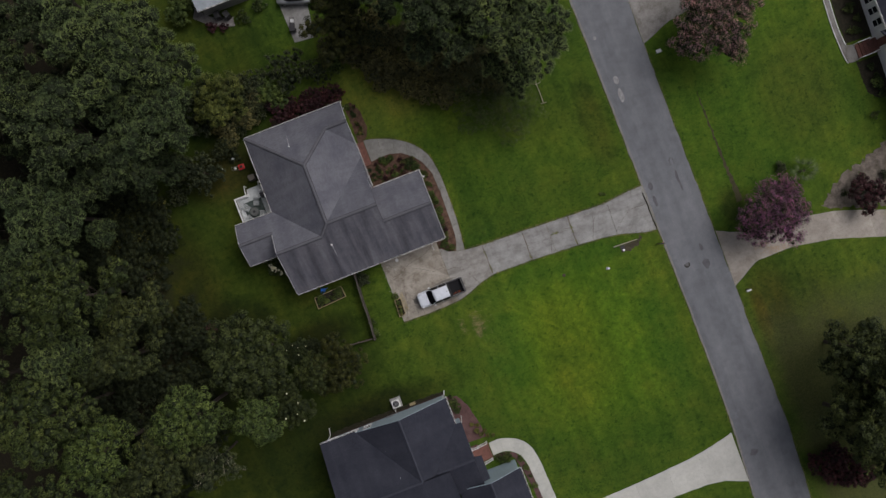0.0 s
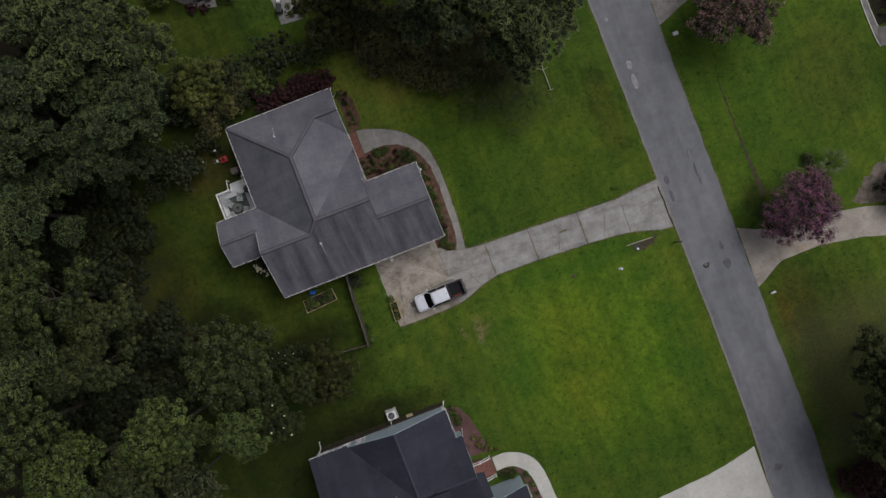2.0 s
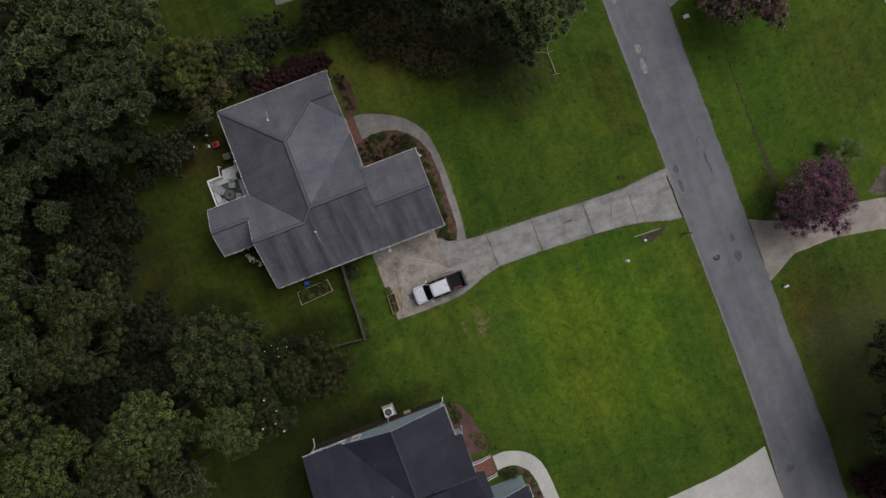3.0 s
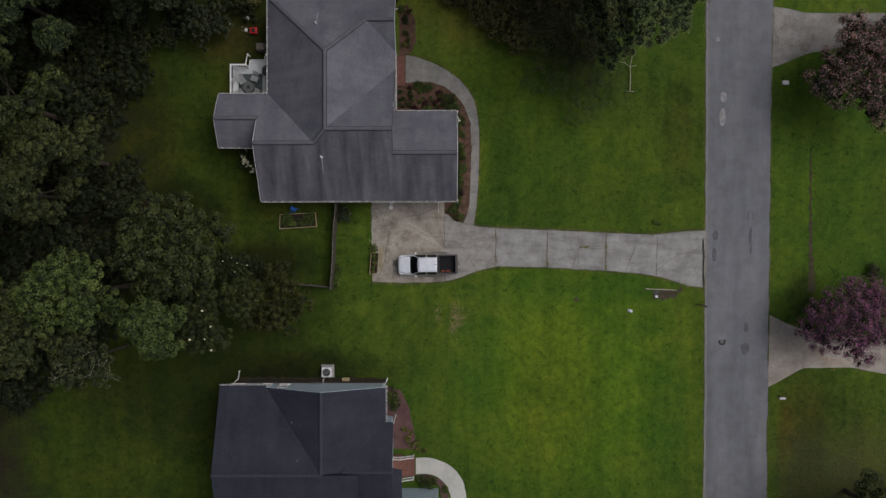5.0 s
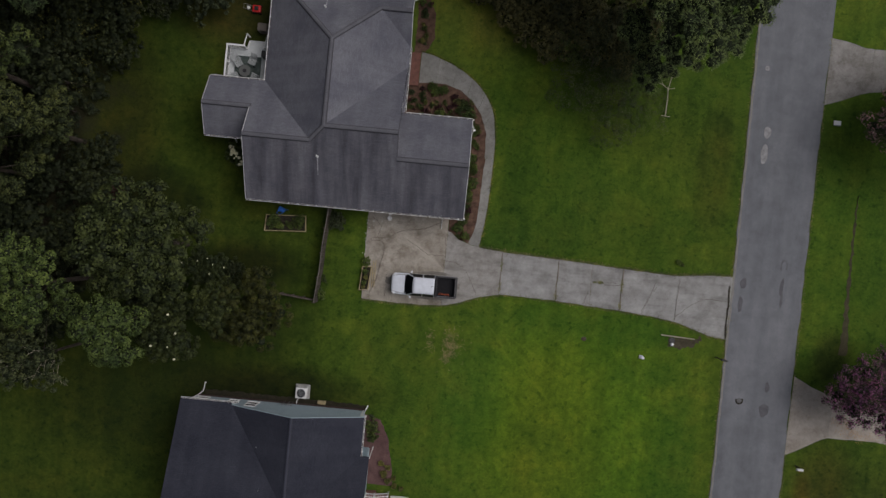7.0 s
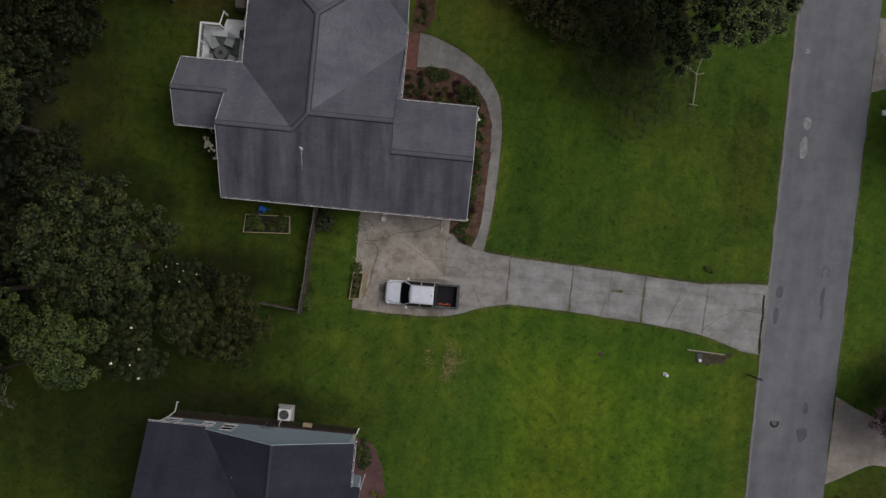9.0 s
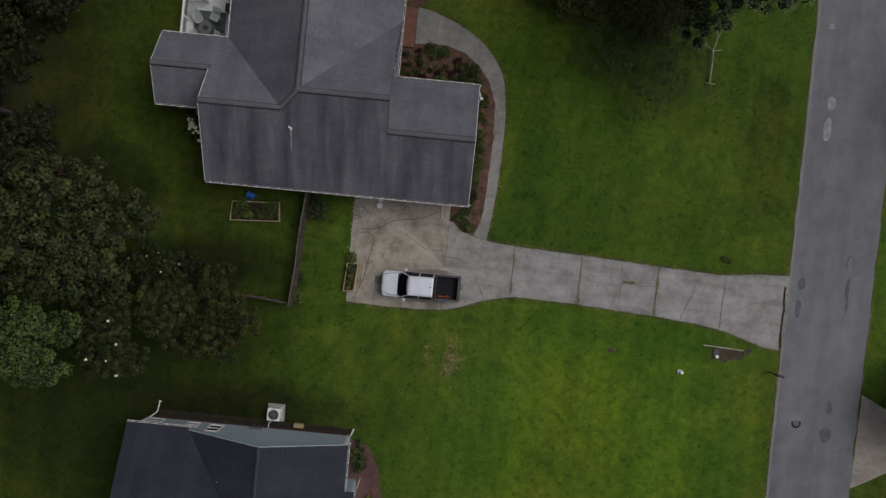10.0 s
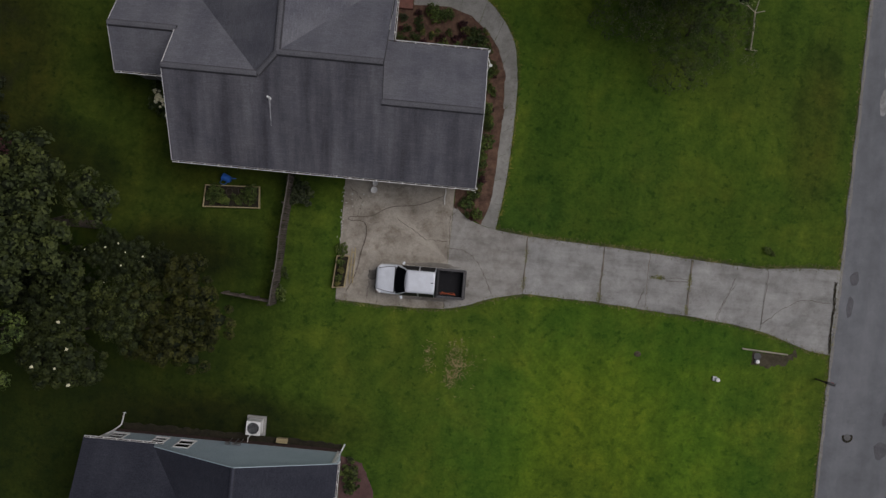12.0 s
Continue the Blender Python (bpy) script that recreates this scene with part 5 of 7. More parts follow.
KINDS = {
    "pine_a": tree("pine_tree", 11, 5.9, 5.5, 12.2, 17, 16, .42, .66, 100, .062, PINE, .3, "dense needle heads with dark gaps", 2.8, .78, .55, heart=SHADE_HEART, skirt=8),
    "pine_b": tree("pine_tree", 12, 4.5, 5.2, 10.8, 11, 16, .42, .64, 100, .062, PINE, .26, "dense needle heads with dark gaps", 2.8, .78, .55, heart=SHADE_HEART, skirt=6),
    "pine_c": tree("pine_tree", 13, 4.0, 5.0, 14.6, 10, 16, .42, .64, 100, .062, PINE, .26, "dense needle heads with dark gaps", 2.8, .78, .55, heart=SHADE_HEART, skirt=5),
    "pine_d": tree("pine_tree", 14, 4.2, 4.6, 9.6, 10, 15, .42, .64, 90, .062, DARK_PINE, .24, "needle heads darkened as if shaded, with dark gaps", 2.8, .78, .55, heart=SHADE_HEART, skirt=5),
    "oak_a": tree("broadleaf_tree", 21, 4.5, 5.2, 12.6, 17, 14, .30, .54, 66, .10, OAK, .24, "mid-green leafy crown", core=.7, heart=SHADE_HEART, ragged=.9, skirt=7),
    "oak_b": tree("broadleaf_tree", 22, 3.5, 3.9, 6.5, 13, 9, .38, .62, 88, .118, LAWN_OAK, .2, "mid-green leafy crown", core=.5, heart=SHADE_HEART, ragged=1.15, skirt=4),
    "oak_c": tree("broadleaf_tree", 23, 3.2, 4.4, 9.8, 11, 15, .28, .5, 66, .10, DARK_OAK, .2, "dull green leafy crown", core=.7, heart=SHADE_HEART, ragged=.9, skirt=5),
    "lime_a": tree("broadleaf_tree", 31, 3.6, 5.0, 12.0, 14, 15, .28, .52, 70, .10, LIME, .22, "bright green leafy crown", core=.7, heart=SHADE_HEART, ragged=1.0, skirt=5),
    "lime_b": tree("broadleaf_tree", 32, 2.4, 3.4, 9.2, 8, 15, .28, .5, 70, .10, LIME, .18, "bright green leafy crown", core=.7, heart=SHADE_HEART, ragged=.9, skirt=3),
    "lime_c": tree("broadleaf_tree", 33, 3.2, 3.0, 1.6, 12, 11, .24, .42, 80, .11, YELLOWED, .12, "yellow-green leafy crown", core=.45, heart=SHADE_HEART, ragged=1.1, reach=(.5, 1.35)),
    "magnolia": tree("magnolia_tree", 41, 3.1, 3.4, 3.2, 11, 17, .24, .42, 64, .11, MAGNOLIA, .16, "glossy dark leaves", 1.8, heart=SHADE_HEART, extra=white_blooms),
    "olive": tree("small_tree", 51, 3.1, 2.6, 2.2, 13, 14, .2, .42, 76, .085, OLIVE, .1, "thin olive-yellow foliage", 1.8, .5, 0, True, heart=SHADE_HEART),
    "dusk": tree("understory_tree", 61, 3.6, 2.4, 1.2, 9, 12, .28, .5, 28, .14, DUSK, .1, "dull dark foliage", 1.6, .6, heart=SHADE_HEART),
    "shade": tree("understory_tree", 64, 2.6, 3.4, 1.6, 7, 8, .36, .64, 19, .2, SHADE, .08, "foliage coloured as dark as deep shade", 1.7, .6, heart=SHADE_HEART, skirt=3),
    "brush": tree("overgrown_shrub", 66, 1.8, 1.6, .5, 8, 12, .22, .38, 34, .125, BRUSH, .06, "dull brown-green leaves", 1.7, .5, heart=SHADE_HEART, ragged=1.1),
    "speckled": tree("understory_tree", 65, 2.8, 1.8, .8, 9, 12, .28, .46, 44, .11, SPECKLED, .08, "dark leaves flecked with yellow", 1.6, .6, heart=SHADE_HEART),
    "grey": tree("half_bare_tree", 63, 3.2, 3.6, 5.6, 10, 13, .26, .44, 60, .09, THIN, .13, "thinning grey-green foliage", 1.7, .4, heart=SHADE_HEART, ragged=1.0, extra=bare_twigs),
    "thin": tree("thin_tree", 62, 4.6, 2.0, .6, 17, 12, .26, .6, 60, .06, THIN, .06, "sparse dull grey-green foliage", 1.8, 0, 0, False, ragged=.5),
    "purple": tree("crape_myrtle", 71, 4.0, 3.2, 2.0, 19, 14, .26, .5, 170, .058, MYRTLE_PURPLE, .09, "green leaves with purple flower heads", 2.6, .4, heart=SHADE_HEART, ragged=.6, reach=(.45, 1.55)),
    "pink": tree("crape_myrtle", 72, 4.3, 3.0, 1.5, 18, 14, .28, .5, 170, .062, MYRTLE_PINK, .09, "green leaves with dusty pink flower heads", 2.6, .4, heart=SHADE_HEART, ragged=.7, reach=(.45, 1.5)),
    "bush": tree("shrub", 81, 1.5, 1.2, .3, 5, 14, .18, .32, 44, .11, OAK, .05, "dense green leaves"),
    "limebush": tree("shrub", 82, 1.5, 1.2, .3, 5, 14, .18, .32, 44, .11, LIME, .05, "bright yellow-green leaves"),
    "duskbush": tree("shrub", 83, 1.6, 1.3, .2, 6, 14, .18, .32, 44, .11, DUSK, .05, "dull dark leaves", heart=SHADE_HEART),
    "maroon": tree("red_shrub", 84, 1.6, 1.4, .3, 6, 14, .18, .32, 48, .10, MAROON, .05, "dark maroon leaves", heart=SHADE_HEART),
    "tuft": tree("garden_plant", 91, .34, .26, .03, 4, 4, .06, .10, 14, .075, OAK, .012, "small green leaves", 1.9, 0, .4, False),
    "limetuft": tree("garden_plant", 92, .34, .26, .03, 4, 4, .06, .10, 14, .075, LIME, .012, "small yellow-green leaves", 1.9, 0, .4, False),
    "tantuft": tree("sedge_plant", 94, .34, .3, .03, 5, 5, .07, .12, 18, .07, DRY_BLADE, .012, "tan blades", 2.4, 0, .6, False),
    "redtuft": tree("garden_plant", 93, .34, .26, .03, 4, 4, .06, .10, 14, .075, MAROON, .012, "small maroon leaves", 1.9, 0, .4, False),
}

WOODS = "trees of the wood behind the houses"
for kind, x, y, s in [
        ("pine_a", -21.6, 31.4, 1.0), ("pine_b", -21.5, 26.0, 1.0), ("pine_d", -28.4, 26.4, 1.2), ("pine_b", -34.2, 20.1, .98), ("pine_d", -31.6, 39.6, .95),
        ("pine_d", -25.4, 22.2, .72), ("pine_d", -34.6, 31.0, 1.05), ("pine_c", -41.0, 26.0, 1.0), ("pine_a", -42.6, 36.0, .95), ("pine_b", -43.0, 15.5, 1.05), ("pine_d", -25.5, 40.0, .9)]:
    plant(kind, x, y, s, None, "tall dark green pine with rounded needle heads", "pine tree", WOODS)
for kind, x, y, s in [
        ("oak_a", -34.2, 11.6, 1.0), ("oak_c", -31.4, 7.9, .95), ("pine_c", -37.4, 6.7, .8), ("oak_c", -34.0, 4.6, 1.0), ("oak_a", -40.4, 1.6, 1.0),
        ("lime_a", -38.2, -3.7, 1.02), ("lime_a", -28.9, -3.3, .98), ("lime_b", -23.5, -6.5, 1.0), ("oak_c", -33.6, -6.4, 1.12), ("oak_c", -40.0, -9.5, 1.15),
        ("oak_a", -46.0, -6.0, 1.0), ("oak_a", -46.5, 7.5, 1.05), ("oak_b", -43.5, -15.0, 1.2), ("oak_a", -45.5, -23.0, 1.0), ("oak_b", -47, -31, 1.3)]:
    plant(kind, x, y, s, None, "tall leafy green tree at the wood's edge", "tree", WOODS)
for x, y, k in ((-31.4, 18.9, .95), (-28.2, 18.8, .6), (-33.4, 16.4, .9), (-32.0, 13.6, .6)):
    plant("speckled", x, y, k, None, "dark understory shrub flecked with yellow leaves", "shrub", "flecked shrubs")
plant("grey", -30.2, -9.2, 1.0, 60, "half-bare grey-green tree at the lawn's edge", "tree")
plant("lime_c", -16.7, 27.6, 1.05, 30, "yellow-green small tree beside the pines", "small tree")
for x, y, k in ((-19.9, 27.2, .8), (-18.9, 29.8, .6), (-16.2, 24.6, .45), (-14.4, 27.0, .5)):
    plant("dusk", x, y, k, None, "dull green small tree beside the pines", "small tree", "north yard hedge")
for x, y, k in ((-17.8, 24.8, 1.0), (-15.2, 25.4, .8), (-13.0, 27.0, .8), (-15.4, 29.2, .8)):
    plant("brush", x, y, k, None, "dull brown-green shrub at the yard's corner", "shrub", "north yard hedge")
plant("dusk", -21.6, 21.0, .9, None, "dark broad-leaved tree under the pines", "small tree")
plant("oak_b", -22.0, 0.1, 1.02, 40, "rounded leafy green tree on the back lawn", "tree")
plant("magnolia", -21.6, -6.2, .95, 10, "dark magnolia dotted with cream blossoms", "magnolia")
plant("magnolia", -19.6, -1.6, .6, 80, "small dark magnolia dotted with cream blossoms", "magnolia")
plant("oak_b", -17.9, -4.5, .5, 200, "slender mid-green tree beside the magnolia", "small tree")
# near-black shrubs that fill the shaded gaps between the lawn trees
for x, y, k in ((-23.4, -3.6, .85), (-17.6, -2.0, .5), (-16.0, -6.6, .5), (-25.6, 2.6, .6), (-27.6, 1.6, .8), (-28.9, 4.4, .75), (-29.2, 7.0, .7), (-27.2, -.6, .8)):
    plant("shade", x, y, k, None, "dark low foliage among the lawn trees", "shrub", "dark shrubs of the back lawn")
plant("olive", -14.9, -4.6, 1.16, 0, "olive-yellow thin-leaved small tree by the fence", "small tree")
for x, y, s in [(-33.0, 21.0, .75), (-25.6, 19.6, .5), (-34.0, 14.4, .8), (-29.0, 3.6, .6), (-26.8, .6, .55), (-25.2, -3.4, .6), (-36.5, 15.6, .9),
                (-38, 17.5, 1.0), (-37.5, 26, 1.0), (-28, 31.5, 1.0), (-37.0, 0.5, .9), (-33.5, -1.6, .9), (-36.5, -7.5, .9), (-42.5, -12.5, .9)]:
    plant("dusk", x, y, s, None, "dull dark understory tree in deep shade", "small tree", "understory of the wood")
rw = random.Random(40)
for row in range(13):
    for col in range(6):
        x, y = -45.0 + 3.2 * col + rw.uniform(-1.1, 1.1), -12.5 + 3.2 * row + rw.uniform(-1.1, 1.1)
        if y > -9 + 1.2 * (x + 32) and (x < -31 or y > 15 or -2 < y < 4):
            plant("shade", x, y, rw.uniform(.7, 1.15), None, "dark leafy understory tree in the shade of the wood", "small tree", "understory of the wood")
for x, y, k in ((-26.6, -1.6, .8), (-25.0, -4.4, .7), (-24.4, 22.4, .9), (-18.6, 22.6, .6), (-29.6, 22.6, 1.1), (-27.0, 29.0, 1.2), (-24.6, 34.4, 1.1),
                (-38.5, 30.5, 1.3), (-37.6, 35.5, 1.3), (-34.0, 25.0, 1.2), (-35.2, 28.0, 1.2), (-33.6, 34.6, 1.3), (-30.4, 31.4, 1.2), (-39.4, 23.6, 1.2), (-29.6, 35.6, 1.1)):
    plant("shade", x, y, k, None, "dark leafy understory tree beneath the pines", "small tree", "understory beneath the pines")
# north of the house
for x, y, k in ((-8.6, 28.2, .92), (-5.6, 27.4, .6), (-12.9, 28.6, .72), (-13.6, 25.6, .5)):
    plant("dusk", x, y, k, None, "dull grey-green overgrown shrub behind the house", "shrub", "north yard hedge")
plant("limebush", -11.2, 26.7, 1.2, None, "bright green leafy shrub behind the house", "shrub")
plant("limebush", -3.7, 27.8, .8, None, "bright green leafy shrub in the north yard", "shrub")
plant("bush", -2.2, 28.2, .6, None, "green leafy shrub in the north yard", "shrub")
for x, y in ((-11.2, 24.3), (-9.6, 24.2), (-8.0, 24.3), (-6.4, 24.2), (-4.9, 24.0)):
    plant("maroon", x, y, .92, None, "dark maroon leafed shrub against the house", "shrub", "maroon hedge")
plant("olive", -1.4, 30.2, 1.2, None, "olive-brown leafy tree in the north yard", "tree")
for x, y, k in ((2.2, 28.4, .75), (5.4, 25.6, .5)):
    plant("dusk", x, y, k, None, "dull dark small tree in the north yard", "tree", "north yard trees")
for kind, x, y, k in (("pine_d", 4.6, 31.0, .84), ("pine_b", 13.2, 25.0, .98), ("pine_a", 9.0, 31.5, .9), ("pine_c", 19.5, 30.0, .85)):
    plant(kind, x, y, k, None, "tall green pine with rounded needle heads in the front yard", "pine tree", "front yard pines")
plant("pine_d", 9.0, 24.9, .86, 295, "tall green pine with rounded needle heads in the front yard", "pine tree", "front yard pines")
plant("pine_b", 15.5, 19.5, .94, 131, "tall green pine with rounded needle heads in the front yard", "pine tree", "front yard pines")
# sparse dark trees, also standing in for the pines' shadow on the lawn
plant("thin", 10.8, 18.2, 1.05, None, "dull dark thin tree on the front lawn", "tree")
plant("thin", 13.4, 15.2, .85, None, "dull dark thin tree on the front lawn", "tree")
for x, y, k in ((.6, 25.4, .95), (1.9, 23.6, .95), (3.5, 22.2, .95), (5.2, 20.9, .9), (7.2, 19.8, .95), (2.4, 26.2, 1.0), (4.0, 24.4, 1.0), (6.0, 22.8, 1.05), (8.2, 22.0, 1.0), (-.9, 28.2, 1.0),
                (1.2, 28.2, 1.0), (-2.8, 29.2, .9), (9.8, 20.2, .9), (11.6, 20.4, .9), (-.4, 30.6, 1.2), (10.4, 22.4, 1.0), (12.6, 18.6, .8), (12.8, 21.6, 1.0), (14.2, 20.2, .9), (15.2, 22.2, 1.0), (2.8, 29.8, 1.1), (5.0, 27.4, 1.1), (7.4, 25.4, 1.1)):
    plant("brush", x, y, k, None, "dull brown-green overgrown shrub below the pines", "shrub", "thicket below the pines")
plant("limebush", 8.6, 19.6, .8, None, "bright green shrub on the front lawn", "shrub")
plant("maroon", -28.4, 3.4, 1.1, None, "dark maroon shrub in the shade of the wood", "shrub")
plant("duskbush", -9.3, 3.2, .5, None, "small dark shrub beside the wooden fence", "shrub")
# across the road
plant("purple", 36.6, -6.3, 1.08, 30, "crape myrtle covered in purple flowers", "crape myrtle")
plant("pink", 37.3, 15.9, 1.22, 0, "crape myrtle covered in dusty pink flowers", "crape myrtle")
for kind, x, y, k in (("oak_b", 39.0, -23.6, .95), ("oak_b", 36.4, -30.6, .95), ("oak_b", 40.2, -28.4, 1.15), ("oak_b", 39.6, -34.0, 1.2), ("oak_b", 44.5, -26.0, 1.2), ("oak_b", 45.0, -32.5, 1.3)):
    plant(kind, x, y, k, None, "dark green leafy tree across the road", "tree", "trees across the road")
for x, y, k in ((33.4, -36.8, 1.1), (34.6, -38.6, 1.3), (35.6, -36.6, 1.0), (36.6, -39.4, 1.4)):
    plant("maroon", x, y, k, None, "maroon leafed shrub beside the road", "shrub", "maroon roadside shrubs")
plant("maroon", 49.2, -8.6, 1.5, None, "dark maroon shrub in the mulch bed", "shrub")
plant("duskbush", 52.2, -7.6, .8, None, "dull dark shrub in the mulch bed", "shrub")

# bed plants
rb = random.Random(8)
for k, (x, y, s, kind) in enumerate([
        (-3.2, 14.6, 1.1, "tuft"), (-2.1, 15.0, 1.5, "limetuft"), (-1.6, 13.6, 1.0, "tuft"), (-2.8, 13.2, 1.2, "redtuft"), (-0.6, 13.2, 1.2, "tuft"), (0.5, 13.9, 1.9, "tuft"),
        (0.9, 13.2, 1.7, "limetuft"), (-0.4, 14.6, 1.2, "redtuft"), (1.3, 12.5, 1.4, "tuft"), (1.5, 10.9, 1.7, "tuft"), (1.6, 9.6, 1.2, "limetuft"), (1.4, 8.6, 1.6, "tuft"),
        (1.7, 7.4, 1.7, "limetuft"), (1.5, 6.3, 1.3, "limetuft"), (1.7, 5.2, 1.2, "redtuft"), (1.1, 4.2, 1.5, "tuft"), (0.8, 3.6, 1.4, "limetuft"), (1.6, 3.0, 1.2, "limetuft"),
        (1.0, 2.9, 1.0, "tuft"), (-3.6, 21.4, 1.4, "tuft"), (-3.3, 19.6, 1.2, "tuft"), (-3.9, 22.4, 1.2, "limetuft"), (-4.9, -14.2, 2.4, "tuft"), (-4.8, -15.0, 2.2, "tuft"),
        (-3.5, -18.3, 1.0, "tantuft"), (-3.1, -18.9, 1.0, "tantuft"), (-2.5, -19.3, .9, "tantuft"), (-3.2, -17.7, .9, "tantuft"), (-1.9, -19.5, .8, "tantuft"), (-2.6, -18.6, .8, "tantuft"), (-3.8, -17.4, .9, "tantuft"),
        (-1.2, -22.5, 2.2, "tuft"), (-2.0, -22.5, 2.2, "tuft"), (0.1, -23.4, 1.0, "limetuft"), (0.4, -24.6, 1.1, "limetuft"), (0.5, -25.8, 1.0, "tuft"), (0.5, -27, 1.1, "limetuft"),
        (-18.6, 8.6, 2.2, "tuft"), (-18.0, 7.6, 1.9, "tuft"), (-9.9, 3.9, 2.4, "tuft"), (-10.2, -1.7, 1.4, "tuft"), (-10.3, -3.1, 1.5, "limetuft"),
        (20.0, 2.5, .7, "limetuft"), (20.4, 2.3, .6, "tuft"), (53.9, 9.6, 2.0, "tuft"), (54.3, 12.0, 2.0, "tuft"), (54.6, 3.0, 2.0, "limetuft"), (54.9, 1.6, 2.2, "tuft"),
        (53.2, -0.4, 2.0, "tuft"), (47, -7.8, 1.6, "tuft"), (49.5, -6.6, 1.6, "tuft"), (-15, 36.6, 2.4, "redtuft"), (-13.8, 36.0, 2.0, "redtuft"), (-11.3, 36.4, 3.0, "tuft"), (-9.2, 36.9, 3.2, "tuft")]):
    plant(kind, x, y, s * (.75 if k < 22 else .85), None, "low leafy plant in a planting bed" if k < 35 else "low leafy plant growing on the lawn", "plant", "bed plants")

for kind, x, y, k in (("limebush", -1.5, 15.1, .24), ("limebush", -2.3, 15.3, .24), ("bush", .4, 14.2, .42), ("bush", .1, 13.5, .4), ("bush", 1.0, 13.8, .3), ("bush", -3.1, 14.2, .3), ("bush", -2.3, 13.8, .26),
                      ("duskbush", -4.1, 14.7, .36), ("maroon", -3.2, 15.1, .16), ("maroon", -1.7, 13.6, .22), ("bush", 1.55, 10.9, .3), ("limebush", 1.75, 8.8, .2), ("bush", 1.5, 7.2, .24),
                      ("bush", -3.5, 20.2, .3), ("bush", -3.6, 21.6, .34), ("duskbush", -3.4, 19.0, .24)):
    plant(kind, x, y, k, None, "low rounded shrub in the mulched front bed", "shrub", "front bed shrubs")
rb = random.Random(18)
for (xa, ya), (xb, yb), count in (((1.35, 3.2), (1.75, 12.4), 40), ((-4.6, 13.2), (1.4, 13.7), 38), ((-3.7, 19.0), (-3.2, 22.6), 6)):
    for k in range(count):
        f = (k + rb.random()) / count
        plant(rb.choice(("tuft", "tuft", "limetuft", "redtuft", "tantuft")), xa + (xb - xa) * f + rb.uniform(-.25, .25), ya + (yb - ya) * f + rb.uniform(-.8, .8), rb.uniform(.4, .95), None,
              "low leafy plant in the mulched front bed", "plant", "front bed plants")

# ---------- pickup truck ----------
SILVER = plain("silver_car_paint", (0.70, 0.735, 0.795), 0.3, 0.08, 0.6)
TRIM = plain("dark_bed_trim", (0.04, 0.035, 0.033), 0.55)
BED_RAIL = plain("grey_bed_rail", (0.055, 0.053, 0.055), 0.5)
LAMP_GLASS = plain("headlamp_lens", (0.75, 0.76, 0.78), 0.12, 0.1)
LINER = plain("black_bed_liner", (0.011, 0.011, 0.013), 0.75, 0, 0.2)
RED_LENS = plain("red_lens", (0.35, 0.02, 0.02), 0.2)
ORANGE = plain("orange_strap", (0.62, 0.13, 0.04), 0.7)
RUBBER = plain("tyre_rubber", (0.015, 0.015, 0.016), 0.9)


def loft_x(sections, n=24, power=5.0):
    """A body through cross sections (x, half width, bottom, top)."""
    bm, rings = bmesh.new(), []
    for x, hw, zb, zt in sections:
        ring = []
        for k in range(n):
            a = 2 * math.pi * k / n
            c, s = math.cos(a), math.sin(a)
            ring.append(bm.verts.new((x, hw * math.copysign(abs(c) ** (2 / power), c), (zb + zt) / 2 + (zt - zb) / 2 * math.copysign(abs(s) ** (2 / power), s))))
        rings.append(ring)
    for a, b in zip(rings, rings[1:]):
        for k in range(n):
            bm.faces.new((a[k], a[(k + 1) % n], b[(k + 1) % n], b[k]))
    bm.faces.new(list(reversed(rings[0])))
    bm.faces.new(rings[-1])
    bmesh.ops.recalc_face_normals(bm, faces=bm.faces)
    for f in bm.faces:
        f.smooth = len(f.verts) == 4
    return bm


def quad_panel(corners, thick=0.012):
    bm = bmesh.new()
    c = [Vector(p) for p in corners]
    nrm = (c[1] - c[0]).cross(c[3] - c[0]).normalized() * thick
    a, b = [bm.verts.new(p) for p in c], [bm.verts.new(p + nrm) for p in c]
    bm.faces.new(a)
    bm.faces.new(list(reversed(b)))
    for k in range(4):
        bm.faces.new((a[k], a[(k + 1) % 4], b[(k + 1) % 4], b[k]))
    bmesh.ops.recalc_face_normals(bm, faces=bm.faces)
    return bm


def wheel(parent, x, y, r=0.37, w=0.24):
    bm = bmesh.new()
    bmesh.ops.create_cone(bm, cap_ends=True, segments=24, radius1=r, radius2=r, depth=w, matrix=pose(x, y, r, 90))
    bmesh.ops.bevel(bm, geom=[e for e in bm.edges if len(e.link_faces) == 2 and e.calc_face_angle() > 1], offset=0.04, segments=2, affect="EDGES")
    t = part("tyre", bm, RUBBER, parent, "black tyre")
    bm = bmesh.new()
    bmesh.ops.create_cone(bm, cap_ends=True, segments=16, radius1=r * .6, radius2=r * .55, depth=w + .02, matrix=pose(x, y, r, 90))
    part("rim", bm, GREY_METAL, t, "grey alloy rim")


